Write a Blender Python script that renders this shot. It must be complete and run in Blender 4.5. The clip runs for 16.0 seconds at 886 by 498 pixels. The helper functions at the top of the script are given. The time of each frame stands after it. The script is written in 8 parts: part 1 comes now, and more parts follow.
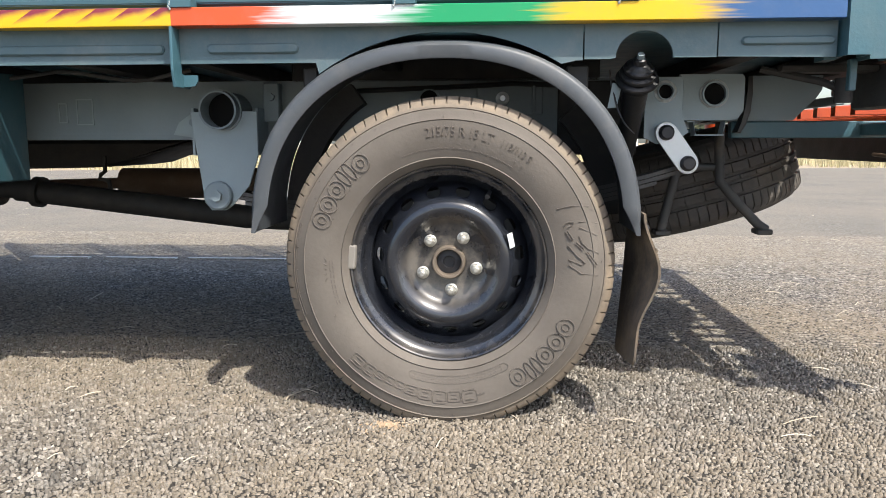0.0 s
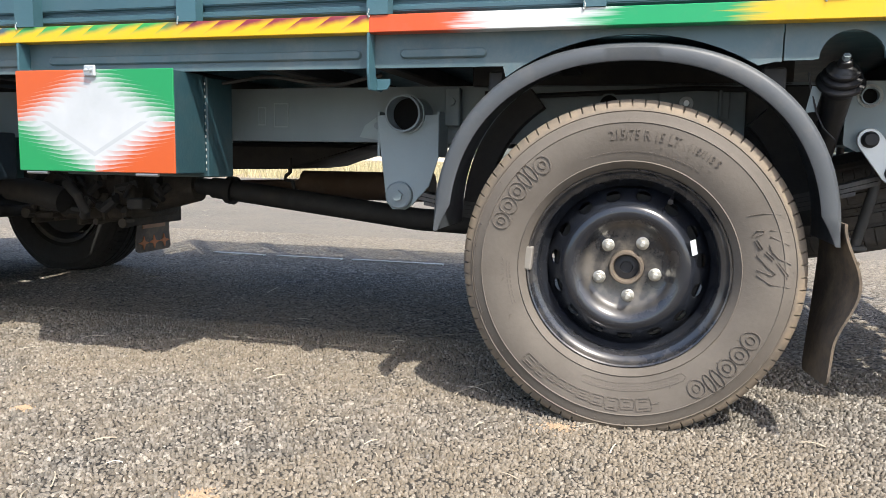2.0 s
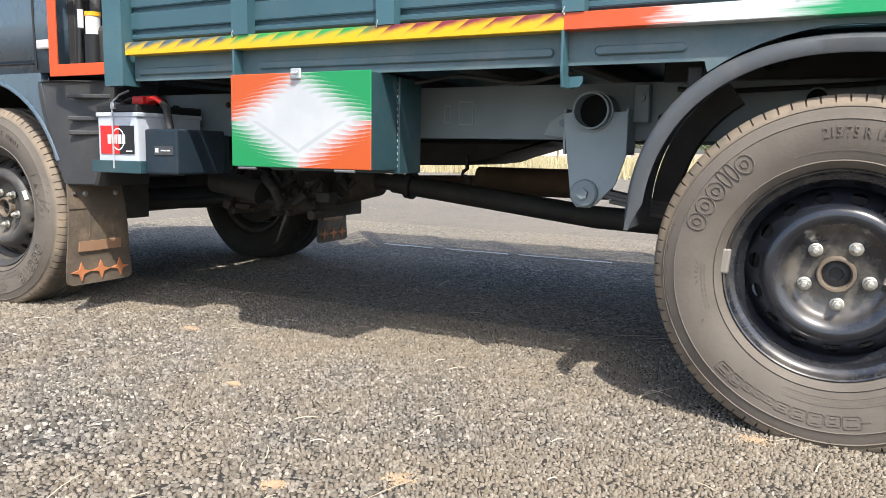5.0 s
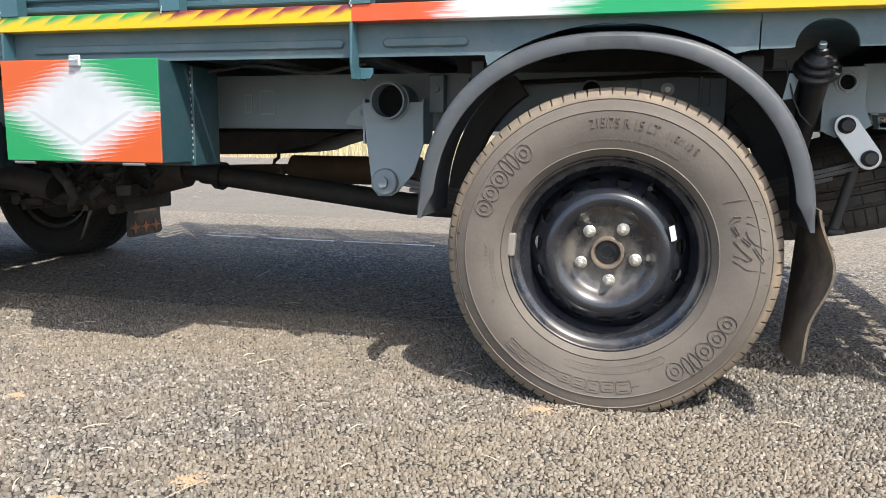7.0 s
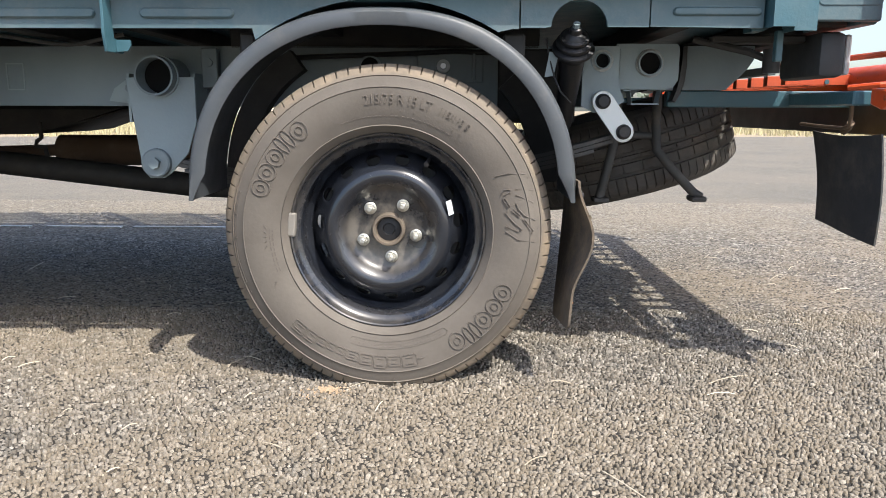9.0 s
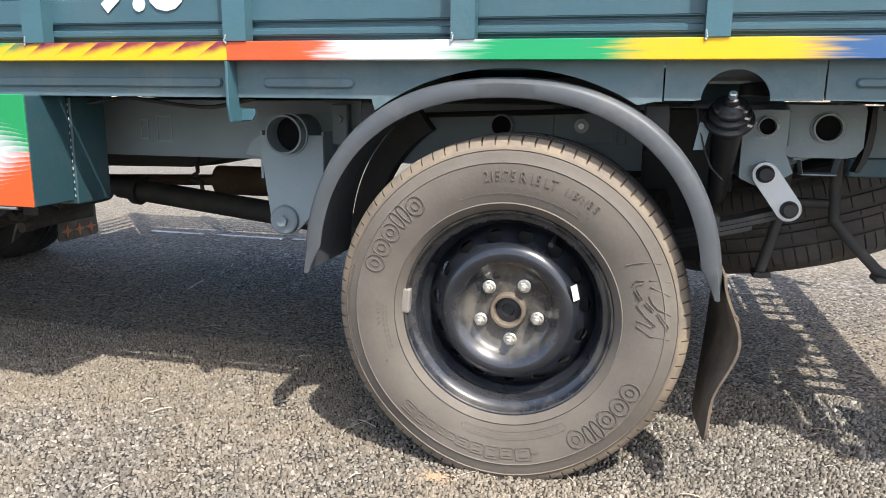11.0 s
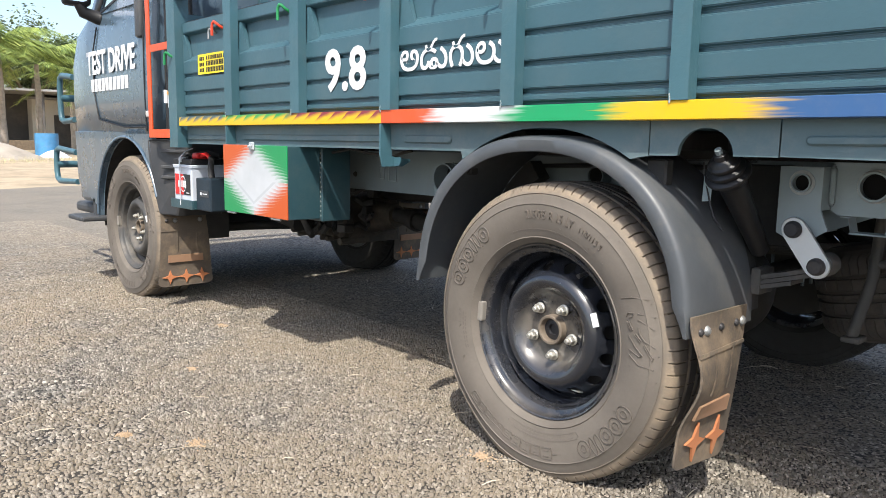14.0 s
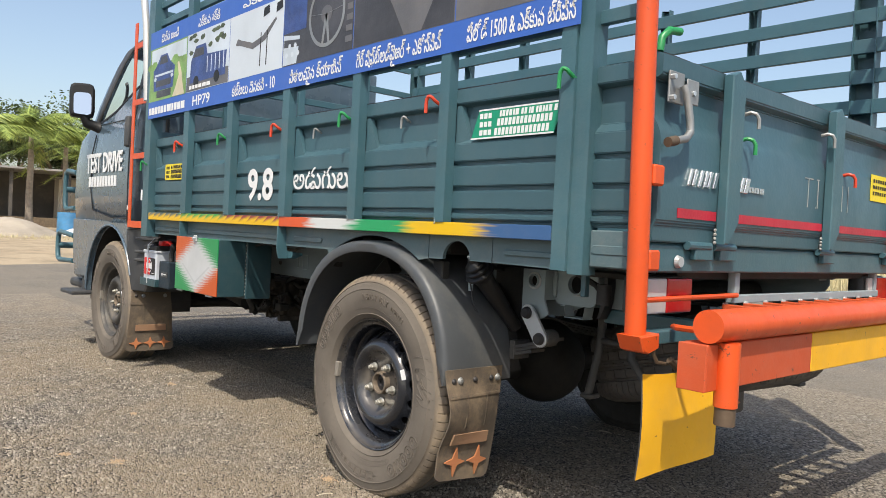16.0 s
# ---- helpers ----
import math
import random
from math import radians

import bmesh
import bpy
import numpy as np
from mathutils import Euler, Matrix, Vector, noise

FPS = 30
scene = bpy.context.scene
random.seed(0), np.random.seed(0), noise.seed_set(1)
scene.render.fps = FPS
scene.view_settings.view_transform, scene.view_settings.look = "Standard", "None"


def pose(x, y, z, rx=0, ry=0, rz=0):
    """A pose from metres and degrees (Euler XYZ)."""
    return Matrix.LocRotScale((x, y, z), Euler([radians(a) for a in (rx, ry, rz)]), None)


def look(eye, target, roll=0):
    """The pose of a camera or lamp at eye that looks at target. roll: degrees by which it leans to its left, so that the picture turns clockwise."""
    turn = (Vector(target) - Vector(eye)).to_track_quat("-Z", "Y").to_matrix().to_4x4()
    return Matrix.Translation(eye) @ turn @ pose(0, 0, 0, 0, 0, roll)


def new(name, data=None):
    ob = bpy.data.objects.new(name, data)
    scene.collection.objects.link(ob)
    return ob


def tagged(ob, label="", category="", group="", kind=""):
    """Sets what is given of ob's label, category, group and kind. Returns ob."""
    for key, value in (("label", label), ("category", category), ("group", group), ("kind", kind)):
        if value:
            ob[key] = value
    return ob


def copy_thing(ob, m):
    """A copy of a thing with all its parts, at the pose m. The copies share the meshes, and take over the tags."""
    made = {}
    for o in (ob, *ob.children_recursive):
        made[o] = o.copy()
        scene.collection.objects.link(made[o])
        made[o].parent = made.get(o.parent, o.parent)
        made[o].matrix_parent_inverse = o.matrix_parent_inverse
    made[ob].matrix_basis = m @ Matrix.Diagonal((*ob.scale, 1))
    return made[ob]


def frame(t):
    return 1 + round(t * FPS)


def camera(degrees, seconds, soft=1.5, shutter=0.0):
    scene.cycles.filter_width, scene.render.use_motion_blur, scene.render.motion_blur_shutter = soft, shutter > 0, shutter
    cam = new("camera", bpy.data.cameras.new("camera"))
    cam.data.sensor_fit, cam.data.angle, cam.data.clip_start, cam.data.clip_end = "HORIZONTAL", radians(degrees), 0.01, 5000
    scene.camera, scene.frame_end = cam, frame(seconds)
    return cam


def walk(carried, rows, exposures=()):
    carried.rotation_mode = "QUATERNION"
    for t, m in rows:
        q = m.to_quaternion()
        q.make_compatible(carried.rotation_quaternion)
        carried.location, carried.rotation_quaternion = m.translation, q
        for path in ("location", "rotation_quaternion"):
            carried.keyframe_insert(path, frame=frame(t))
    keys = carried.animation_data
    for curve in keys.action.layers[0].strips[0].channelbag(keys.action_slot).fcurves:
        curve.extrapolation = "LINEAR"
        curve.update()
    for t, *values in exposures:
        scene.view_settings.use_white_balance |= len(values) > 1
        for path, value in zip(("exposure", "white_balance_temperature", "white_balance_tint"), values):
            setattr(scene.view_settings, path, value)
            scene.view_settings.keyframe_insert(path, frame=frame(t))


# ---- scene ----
cam = camera(61.3, 16.0, soft=0.5)
PATH = [
    (0, (0.104, -1.552, 0.588), (-0.036, 0.423, 0.308), -0.1),
    (0.5, (0.098, -1.555, 0.58), (-0.104, 0.419, 0.325), 0.1),
    (1, (0.091, -1.56, 0.575), (-0.21, 0.402, 0.33), 0.3),
    (1.5, (0.063, -1.57, 0.566), (-0.339, 0.375, 0.327), 0.6),
    (2, (0.035, -1.584, 0.56), (-0.48, 0.334, 0.317), 0.9),
    (2.5, (0.015, -1.589, 0.557), (-0.624, 0.29, 0.308), 1.0),
    (3, (0.003, -1.598, 0.556), (-0.756, 0.235, 0.3), 1.0),
    (3.5, (-0.027, -1.611, 0.552), (-0.882, 0.179, 0.297), 1.0),
    (3.7, (-0.039, -1.616, 0.547), (-0.93, 0.156, 0.296), 1.1),
    (5.8, (-0.028, -1.619, 0.577), (-0.907, 0.156, 0.302), 0.8),
    (6, (-0.021, -1.614, 0.578), (-0.845, 0.187, 0.301), 0.7),
    (6.5, (0.034, -1.596, 0.587), (-0.656, 0.258, 0.296), 0.6),
    (7, (0.064, -1.599, 0.584), (-0.436, 0.314, 0.282), 0.5),
    (7.5, (0.095, -1.589, 0.593), (-0.236, 0.357, 0.268), 0.2),
    (8, (0.116, -1.586, 0.602), (-0.075, 0.374, 0.253), 0.1),
    (8.5, (0.131, -1.579, 0.604), (0.045, 0.386, 0.242), 0.2),
    (9, (0.144, -1.57, 0.589), (0.117, 0.396, 0.225), 0.2),
    (9.5, (0.126, -1.556, 0.59), (0.104, 0.406, 0.204), 0.3),
    (10, (0.075, -1.486, 0.705), (-0.018, 0.469, 0.29), 0.5),
    (10.2, (0.07, -1.479, 0.763), (-0.079, 0.475, 0.365), 0.4),
    (12.3, (0.697, -1.274, 0.753), (-0.347, 0.37, 0.302), 0.6),
    (12.5, (0.75, -1.291, 0.754), (-0.365, 0.31, 0.313), 0.5),
    (13, (0.933, -1.303, 0.765), (-0.335, 0.189, 0.357), 0.3),
    (13.5, (1.025, -1.314, 0.754), (-0.357, 0.089, 0.403), 0.5),
    (14, (1.099, -1.337, 0.768), (-0.355, 0.008, 0.489), 1.0),
    (14.5, (1.335, -1.407, 0.798), (-0.158, -0.093, 0.589), 1.6),
    (15, (1.577, -1.427, 0.817), (0.066, -0.125, 0.668), 2.3),
    (15.5, (1.794, -1.408, 0.831), (0.283, -0.103, 0.733), 2.6),
    (16, (1.919, -1.417, 0.825), (0.419, -0.095, 0.783), 2.9),
]
EXPOSURES = [(0, 1.10, 6450, 10), (8, 1.08, 6400, 10), (10.2, 1.16, 6350, 10), (12.5, 1.22, 6400, 10), (13.5, 1.12, 6450, 10), (14.5, 0.94, 6550, 10), (15, 0.80, 6700, 10), (16, 0.56, 6950, 10)]
walk(cam, [(t, look(eye, target, roll)) for t, eye, target, roll in PATH], EXPOSURES)

# ---------------------------------------------------------------- world, sun, exposure
SUN_DIR = Vector((0.46, -0.53, 1.0)).normalized()          # towards the sun
world = bpy.data.worlds.new("sky")
scene.world = world
world.use_nodes = True
wn = world.node_tree
sky = wn.nodes.new("ShaderNodeTexSky")
sky.sky_type = 'NISHITA'
sky.sun_disc = False
sky.sun_elevation = math.asin(SUN_DIR.z)
sky.sun_rotation = math.atan2(SUN_DIR.x, SUN_DIR.y)
sky.dust_density = 2.6
sky.air_density = 1.0
wn.nodes["Background"].inputs[1].default_value = 0.142
wn.links.new(sky.outputs[0], wn.nodes["Background"].inputs[0])
sun_data = bpy.data.lights.new("sun", 'SUN')
sun_data.energy = 3.05
sun_data.angle = radians(0.6)
sun_data.color = (1.0, 0.955, 0.87)
sun = new("sun", sun_data)
sun.matrix_world = look(SUN_DIR * 20, (0, 0, 0))


# ---------------------------------------------------------------- materials
def material(name, rough=0.5, metal=0.0, color=(0.5, 0.5, 0.5)):
    m = bpy.data.materials.new(name)
    m.use_nodes = True
    b = m.node_tree.nodes["Principled BSDF"]
    b.inputs["Base Color"].default_value = (*color, 1)
    b.inputs["Roughness"].default_value = rough
    b.inputs["Metallic"].default_value = metal
    return m, m.node_tree, b


def node(t, kind, **inputs):
    n = t.nodes.new(kind)
    for k, v in inputs.items():
        n.inputs[k.replace("_", " ")].default_value = v
    return n


def noise_tex(t, coord, scale, detail=4.0, rough=0.55):
    n = node(t, "ShaderNodeTexNoise", Scale=scale, Detail=detail, Roughness=rough)
    t.links.new(coord, n.inputs["Vector"])
    return n.outputs["Fac"]


def coords(t):
    return t.nodes.new("ShaderNodeTexCoord").outputs["Object"]


def mathn(t, op, a, b=None, c=None, clamp=False):
    n = t.nodes.new("ShaderNodeMath")
    n.operation = op
    n.use_clamp = clamp
    for i, v in enumerate((a, b, c)):
        if v is None:
            continue
        if isinstance(v, (int, float)):
            n.inputs[i].default_value = v
        else:
            t.links.new(v, n.inputs[i])
    return n.outputs[0]


def ramp(t, fac, stops, interp='LINEAR'):
    n = t.nodes.new("ShaderNodeValToRGB")
    n.color_ramp.interpolation = interp
    e = n.color_ramp.elements
    while len(e) < len(stops):
        e.new(0.5)
    for el, (p, c) in zip(e, stops):
        el.position = p
        el.color = (*c, 1) if len(c) == 3 else c
    t.links.new(fac, n.inputs[0])
    return n.outputs[0]


def mix(t, fac, a, b, blend='MIX'):
    n = t.nodes.new("ShaderNodeMix")
    n.data_type = 'RGBA'
    n.blend_type = blend
    for s, v in ((0, fac), (6, a), (7, b)):
        if isinstance(v, (int, float)):
            n.inputs[s].default_value = v
        elif isinstance(v, tuple):
            n.inputs[s].default_value = (*v, 1)
        else:
            t.links.new(v, n.inputs[s])
    return n.outputs[2]


def bump(t, b, height, strength, dist):
    n = node(t, "ShaderNodeBump", Strength=strength, Distance=dist)
    t.links.new(height, n.inputs["Height"])
    t.links.new(n.outputs[0], b.inputs["Normal"])
    return n


def worn(name, color, rough=0.4, metal=0.0, dust=(0.30, 0.25, 0.19), dusty=0.25, var=0.25, scale=9.0, bumpy=0.15, spec=0.5, coat=0.0, chipped=0.0, under=(0.10, 0.055, 0.035)):
    """A painted or bare surface with large stains, fine grain, dust and uneven gloss."""
    m, t, b = material(name, rough, metal, color)
    c = coords(t)
    big = noise_tex(t, c, scale * 0.35, 5)
    fine = noise_tex(t, c, scale * 14, 3)
    lo = tuple(x * (1 - var) for x in color)
    hi = tuple(min(1, x * (1 + var)) for x in color)
    base = ramp(t, big, [(0.3, lo), (0.7, hi)])
    base = mix(t, mathn(t, 'MULTIPLY', fine, 0.18), base, hi)
    mask = ramp(t, noise_tex(t, c, scale, 8, 0.7), [(0.48, (0, 0, 0)), (0.78, (1, 1, 1))])
    dm = mathn(t, 'MULTIPLY', mask, dusty)
    base = mix(t, dm, base, dust)
    if chipped:
        spots = ramp(t, noise_tex(t, c, scale * 4.5, 5, 0.75), [(0.70 - 0.10 * chipped, (0, 0, 0)), (0.72 - 0.10 * chipped, (1, 1, 1))])
        base = mix(t, mathn(t, 'MULTIPLY', spots, 0.85), base, under)
    t.links.new(base, b.inputs["Base Color"])
    r = mathn(t, 'MULTIPLY_ADD', noise_tex(t, c, scale * 2.3, 5), 0.35, rough - 0.15, True)
    t.links.new(mathn(t, 'ADD', r, mathn(t, 'MULTIPLY', dm, 0.5), None, True), b.inputs["Roughness"])
    b.inputs["Specular IOR Level"].default_value = spec
    b.inputs["Coat Weight"].default_value = coat
    bump(t, b, mathn(t, 'ADD', fine, mathn(t, 'MULTIPLY', big, 1.5)), bumpy, 0.004)
    return m


def rim_material():
    """Black enamel on the steel wheel, with brown dust washed across the middle of the disc."""
    m, t, b = material("black_steel_rim", 0.26)
    c = coords(t)
    sep = t.nodes.new("ShaderNodeSeparateXYZ")
    t.links.new(c, sep.inputs[0])
    rad = mathn(t, 'SQRT', mathn(t, 'ADD', mathn(t, 'MULTIPLY', sep.outputs[0], sep.outputs[0]), mathn(t, 'MULTIPLY', sep.outputs[2], sep.outputs[2])))
    enamel = ramp(t, noise_tex(t, c, 6, 5), [(0.3, (0.010, 0.012, 0.017)), (0.7, (0.018, 0.021, 0.028))])
    zone = ramp(t, rad, [(0.045, (0.80, 0.80, 0.80)), (0.080, (0.55, 0.55, 0.55)), (0.100, (0.16, 0.16, 0.16)), (0.115, (0.03, 0.03, 0.03)), (0.180, (0.03, 0.03, 0.03)), (0.203, (0.35, 0.35, 0.35))])
    wash = ramp(t, noise_tex(t, c, 9, 7, 0.7), [(0.42, (0, 0, 0)), (0.60, (1, 1, 1))])
    dust = mathn(t, 'MULTIPLY', zone, mathn(t, 'MULTIPLY_ADD', wash, 0.90, 0.04))
    specks = ramp(t, noise_tex(t, c, 70, 4, 0.8), [(0.66, (0, 0, 0)), (0.72, (1, 1, 1))])
    dust = mathn(t, 'ADD', dust, mathn(t, 'MULTIPLY', specks, 0.12), None, True)
    t.links.new(mix(t, dust, enamel, (0.20, 0.172, 0.135)), b.inputs["Base Color"])
    t.links.new(mathn(t, 'MULTIPLY_ADD', dust, 0.45, 0.24, True), b.inputs["Roughness"])
    b.inputs["Coat Weight"].default_value = 0.7
    b.inputs["Coat Roughness"].default_value = 0.14
    bump(t, b, noise_tex(t, c, 160, 3), 0.05, 0.002)
    return m


TEAL = (0.045, 0.112, 0.138)
m_teal = worn("teal_paint", TEAL, 0.38, dusty=0.10, var=0.16, coat=0.05)
m_toolbox = worn("dark_teal_paint", (0.024, 0.064, 0.078), 0.40, dusty=0.10, var=0.16, coat=0.05)
m_sill = worn("dusty_sill_paint", (0.075, 0.125, 0.142), 0.42, dusty=0.45, var=0.14, dust=(0.25, 0.25, 0.235))
m_panel = worn("teal_panel_paint", (0.042, 0.099, 0.124), 0.36, dusty=0.08, var=0.14, scale=5, coat=0.08)
# grey paint lightened to make up for weak light under the truck
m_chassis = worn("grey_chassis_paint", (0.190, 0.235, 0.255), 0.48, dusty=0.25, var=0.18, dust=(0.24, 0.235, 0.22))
m_leaf = worn("dusty_spring_steel", (0.07, 0.07, 0.068), 0.6, 0.2, dusty=0.4, var=0.25)
m_bracket = worn("light_bracket_paint", (0.265, 0.325, 0.345), 0.46, dusty=0.15, var=0.15, dust=(0.26, 0.25, 0.23))
m_cab = worn("cab_paint", (0.068, 0.106, 0.142), 0.25, dusty=0.10, var=0.08, scale=4, bumpy=0.02, coat=0.6)
m_plastic = worn("black_plastic", (0.045, 0.048, 0.052), 0.55, dusty=0.16, var=0.15, bumpy=0.25)
m_guard = worn("dusty_black_plastic", (0.066, 0.073, 0.080), 0.42, dusty=0.32, var=0.16, bumpy=0.05, dust=(0.22, 0.20, 0.17))
m_flap = worn("dusty_rubber_flap", (0.105, 0.083, 0.062), 0.8, dusty=0.75, var=0.40, scale=9, bumpy=0.3, dust=(0.32, 0.235, 0.15))
m_flapdark = worn("dark_rubber_flap", (0.035, 0.035, 0.036), 0.75, dusty=0.3, var=0.25)
m_rim = rim_material()
m_hubrust = worn("rusty_hub", (0.17, 0.135, 0.10), 0.65, 0.3, dusty=0.4, var=0.35, scale=30)
m_rimgrey = worn("dusty_steel_rim", (0.05, 0.048, 0.045), 0.5, dusty=0.4, var=0.2, scale=12)
m_weight = worn("dusty_lead", (0.24, 0.22, 0.19), 0.6, 0.2, dusty=0.4)
m_nut = worn("zinc_nut", (0.55, 0.53, 0.47), 0.38, 0.75, dusty=0.25, var=0.15, scale=60)
m_link = worn("zinc_plate", (0.58, 0.61, 0.63), 0.35, 0.6, dusty=0.12, var=0.08, scale=12, bumpy=0.02)
# matt black for discs that stand in for the shade inside open tubes
m_bore_shade = material("bore_shade_black", 1.0, 0.0, (0.004, 0.004, 0.004))[0]
m_bootrubber = worn("boot_rubber", (0.013, 0.013, 0.014), 0.40, dusty=0.10, var=0.2, dust=(0.1, 0.085, 0.07))
m_bolt = worn("black_bolt", (0.03, 0.03, 0.033), 0.45, 0.3, dusty=0.2)
# dark underbody tone, also laid where shade falls behind and between parts
m_dark = worn("dark_underbody_and_shade", (0.024, 0.0235, 0.023), 0.65, dusty=0.3, var=0.3, dust=(0.14, 0.12, 0.10))
m_cast = worn("dusty_cast_iron", (0.048, 0.041, 0.034), 0.8, 0.0, dusty=0.22, var=0.35, scale=14, bumpy=0.5)
m_rust = worn("rusty_muffler", (0.11, 0.07, 0.045), 0.7, 0.2, dusty=0.4, var=0.3)
m_orange = worn("orange_paint", (0.62, 0.078, 0.014), 0.34, dusty=0.40, var=0.12, scale=8, bumpy=0.08, dust=(0.40, 0.065, 0.022), chipped=0.65)
m_orange_old = worn("faded_orange_paint", (0.50, 0.075, 0.022), 0.5, dusty=0.16, var=0.15, chipped=0.5)
m_yellow = worn("yellow_paint", (0.78, 0.40, 0.012), 0.45, dusty=0.16, var=0.10, chipped=0.3)
m_greenhook = worn("green_paint", (0.015, 0.24, 0.075), 0.35, dusty=0.1)
m_redhook = worn("red_paint", (0.55, 0.05, 0.02), 0.4, dusty=0.1)
m_greyhook = worn("bare_steel", (0.30, 0.31, 0.31), 0.45, 0.6, dusty=0.2)
m_white = worn("white_paint", (0.68, 0.69, 0.70), 0.45, dusty=0.08, var=0.04)
m_whiteletter = worn("white_vinyl", (0.70, 0.71, 0.72), 0.5, dusty=0.06, var=0.03)
m_blackprint = worn("black_print", (0.016, 0.017, 0.019), 0.5, dusty=0.05, spec=0.3)
m_unit = worn("dark_navy_plastic", (0.014, 0.024, 0.034), 0.5, dusty=0.08, spec=0.3)
m_redprint = worn("red_print", (0.62, 0.02, 0.02), 0.4, dusty=0.05, var=0.05)
m_battery = worn("pale_battery_plastic", (0.50, 0.54, 0.60), 0.4, dusty=0.15, var=0.06)
m_wire = worn("rusty_wire", (0.13, 0.09, 0.06), 0.6, 0.4, dusty=0.3)
m_star = worn("orange_rubber_print", (0.46, 0.17, 0.07), 0.75, dusty=0.5, var=0.2, dust=(0.35, 0.2, 0.1))
m_flapbar = worn("tan_rubber_bar", (0.30, 0.17, 0.10), 0.75, dusty=0.6, var=0.25, scale=14, dust=(0.34, 0.24, 0.15))
m_seat = worn("grey_seat_cloth", (0.07, 0.07, 0.075), 0.8, dusty=0.1)
m_lampred = worn("red_lens", (0.40, 0.012, 0.015), 0.15, dusty=0.2, coat=0.5)
m_lampwhite = worn("clear_lens", (0.48, 0.46, 0.46), 0.15, dusty=0.3, coat=0.5)
m_silver = worn("silver_pipe", (0.62, 0.62, 0.60), 0.35, 0.5, dusty=0.25, var=0.1)
m_bluebanner = worn("blue_vinyl", (0.035, 0.115, 0.44), 0.4, dusty=0.06, var=0.05, scale=3)
m_greenplate = worn("green_vinyl", (0.0, 0.25, 0.14), 0.4, dusty=0.05, var=0.05)
m_yellowplate = worn("yellow_vinyl", (0.78, 0.62, 0.02), 0.4, dusty=0.08, var=0.05)
m_redstripe = worn("red_vinyl", (0.42, 0.015, 0.035), 0.35, dusty=0.1)
m_chrome = worn("chrome_badge", (0.75, 0.76, 0.78), 0.2, 0.9, dusty=0.15, var=0.05)
m_bead = worn("weld_bead", (0.42, 0.44, 0.43), 0.5, 0.3, dusty=0.3, scale=60, bumpy=0.6)


def tyre_material():
    m, t, b = material("dusty_tyre_rubber", 0.75)
    c = coords(t)
    big = noise_tex(t, c, 5, 6, 0.6)
    fine = noise_tex(t, c, 130, 3)
    sep = t.nodes.new("ShaderNodeSeparateXYZ")
    t.links.new(c, sep.inputs[0])
    rad = mathn(t, 'SQRT', mathn(t, 'ADD', mathn(t, 'MULTIPLY', sep.outputs[0], sep.outputs[0]), mathn(t, 'MULTIPLY', sep.outputs[2], sep.outputs[2])))
    base = ramp(t, big, [(0.25, (0.100, 0.086, 0.071)), (0.50, (0.142, 0.124, 0.104)), (0.75, (0.176, 0.154, 0.129))])
    base = mix(t, mathn(t, 'MULTIPLY', fine, 0.35), base, (0.09, 0.075, 0.062))
    # dried mud on the tread's edge, black rubber between the blocks
    mud = mathn(t, 'MULTIPLY', ramp(t, rad, [(0.322, (0, 0, 0)), (0.332, (1, 1, 1)), (0.3475, (1, 1, 1)), (0.3495, (0, 0, 0))]),
                ramp(t, noise_tex(t, c, 16, 6, 0.7), [(0.35, (0.25, 0.25, 0.25)), (0.65, (1, 1, 1))]))
    base = mix(t, mathn(t, 'MULTIPLY', mud, 0.85), base, (0.30, 0.235, 0.165))
    tread = ramp(t, rad, [(0.3485, (0, 0, 0)), (0.3497, (1, 1, 1))])
    base = mix(t, mathn(t, 'MULTIPLY', tread, 0.60), base, (0.070, 0.074, 0.078))
    t.links.new(base, b.inputs["Base Color"])
    b.inputs["Specular IOR Level"].default_value = 0.3
    bump(t, b, mathn(t, 'ADD', fine, mathn(t, 'MULTIPLY', noise_tex(t, c, 28, 5), 1.2)), 0.22, 0.002)
    return m


m_tyre = tyre_material()
m_tyremark = worn("bare_tyre_rubber", (0.112, 0.095, 0.079), 0.7, dusty=0.4, var=0.2, scale=20, dust=(0.15, 0.12, 0.095))
# darker copy of the tyre rubber: the truck's shade put into its colour
m_tyreshade = worn("shade_dark_tyre_rubber", (0.020, 0.019, 0.018), 0.8, dusty=0.3, var=0.3, scale=14, dust=(0.06, 0.05, 0.04))
# black guard plastic, coloured darker for the shade it stands in
m_wheelguard = worn("shade_dark_guard_plastic", (0.032, 0.033, 0.035), 0.5, dusty=0.22, var=0.2, bumpy=0.1, dust=(0.14, 0.12, 0.10))
m_tyredark = worn("dark_tyre_rubber", (0.070, 0.064, 0.058), 0.75, dusty=0.6, var=0.3, scale=14, bumpy=0.3, dust=(0.20, 0.165, 0.13))


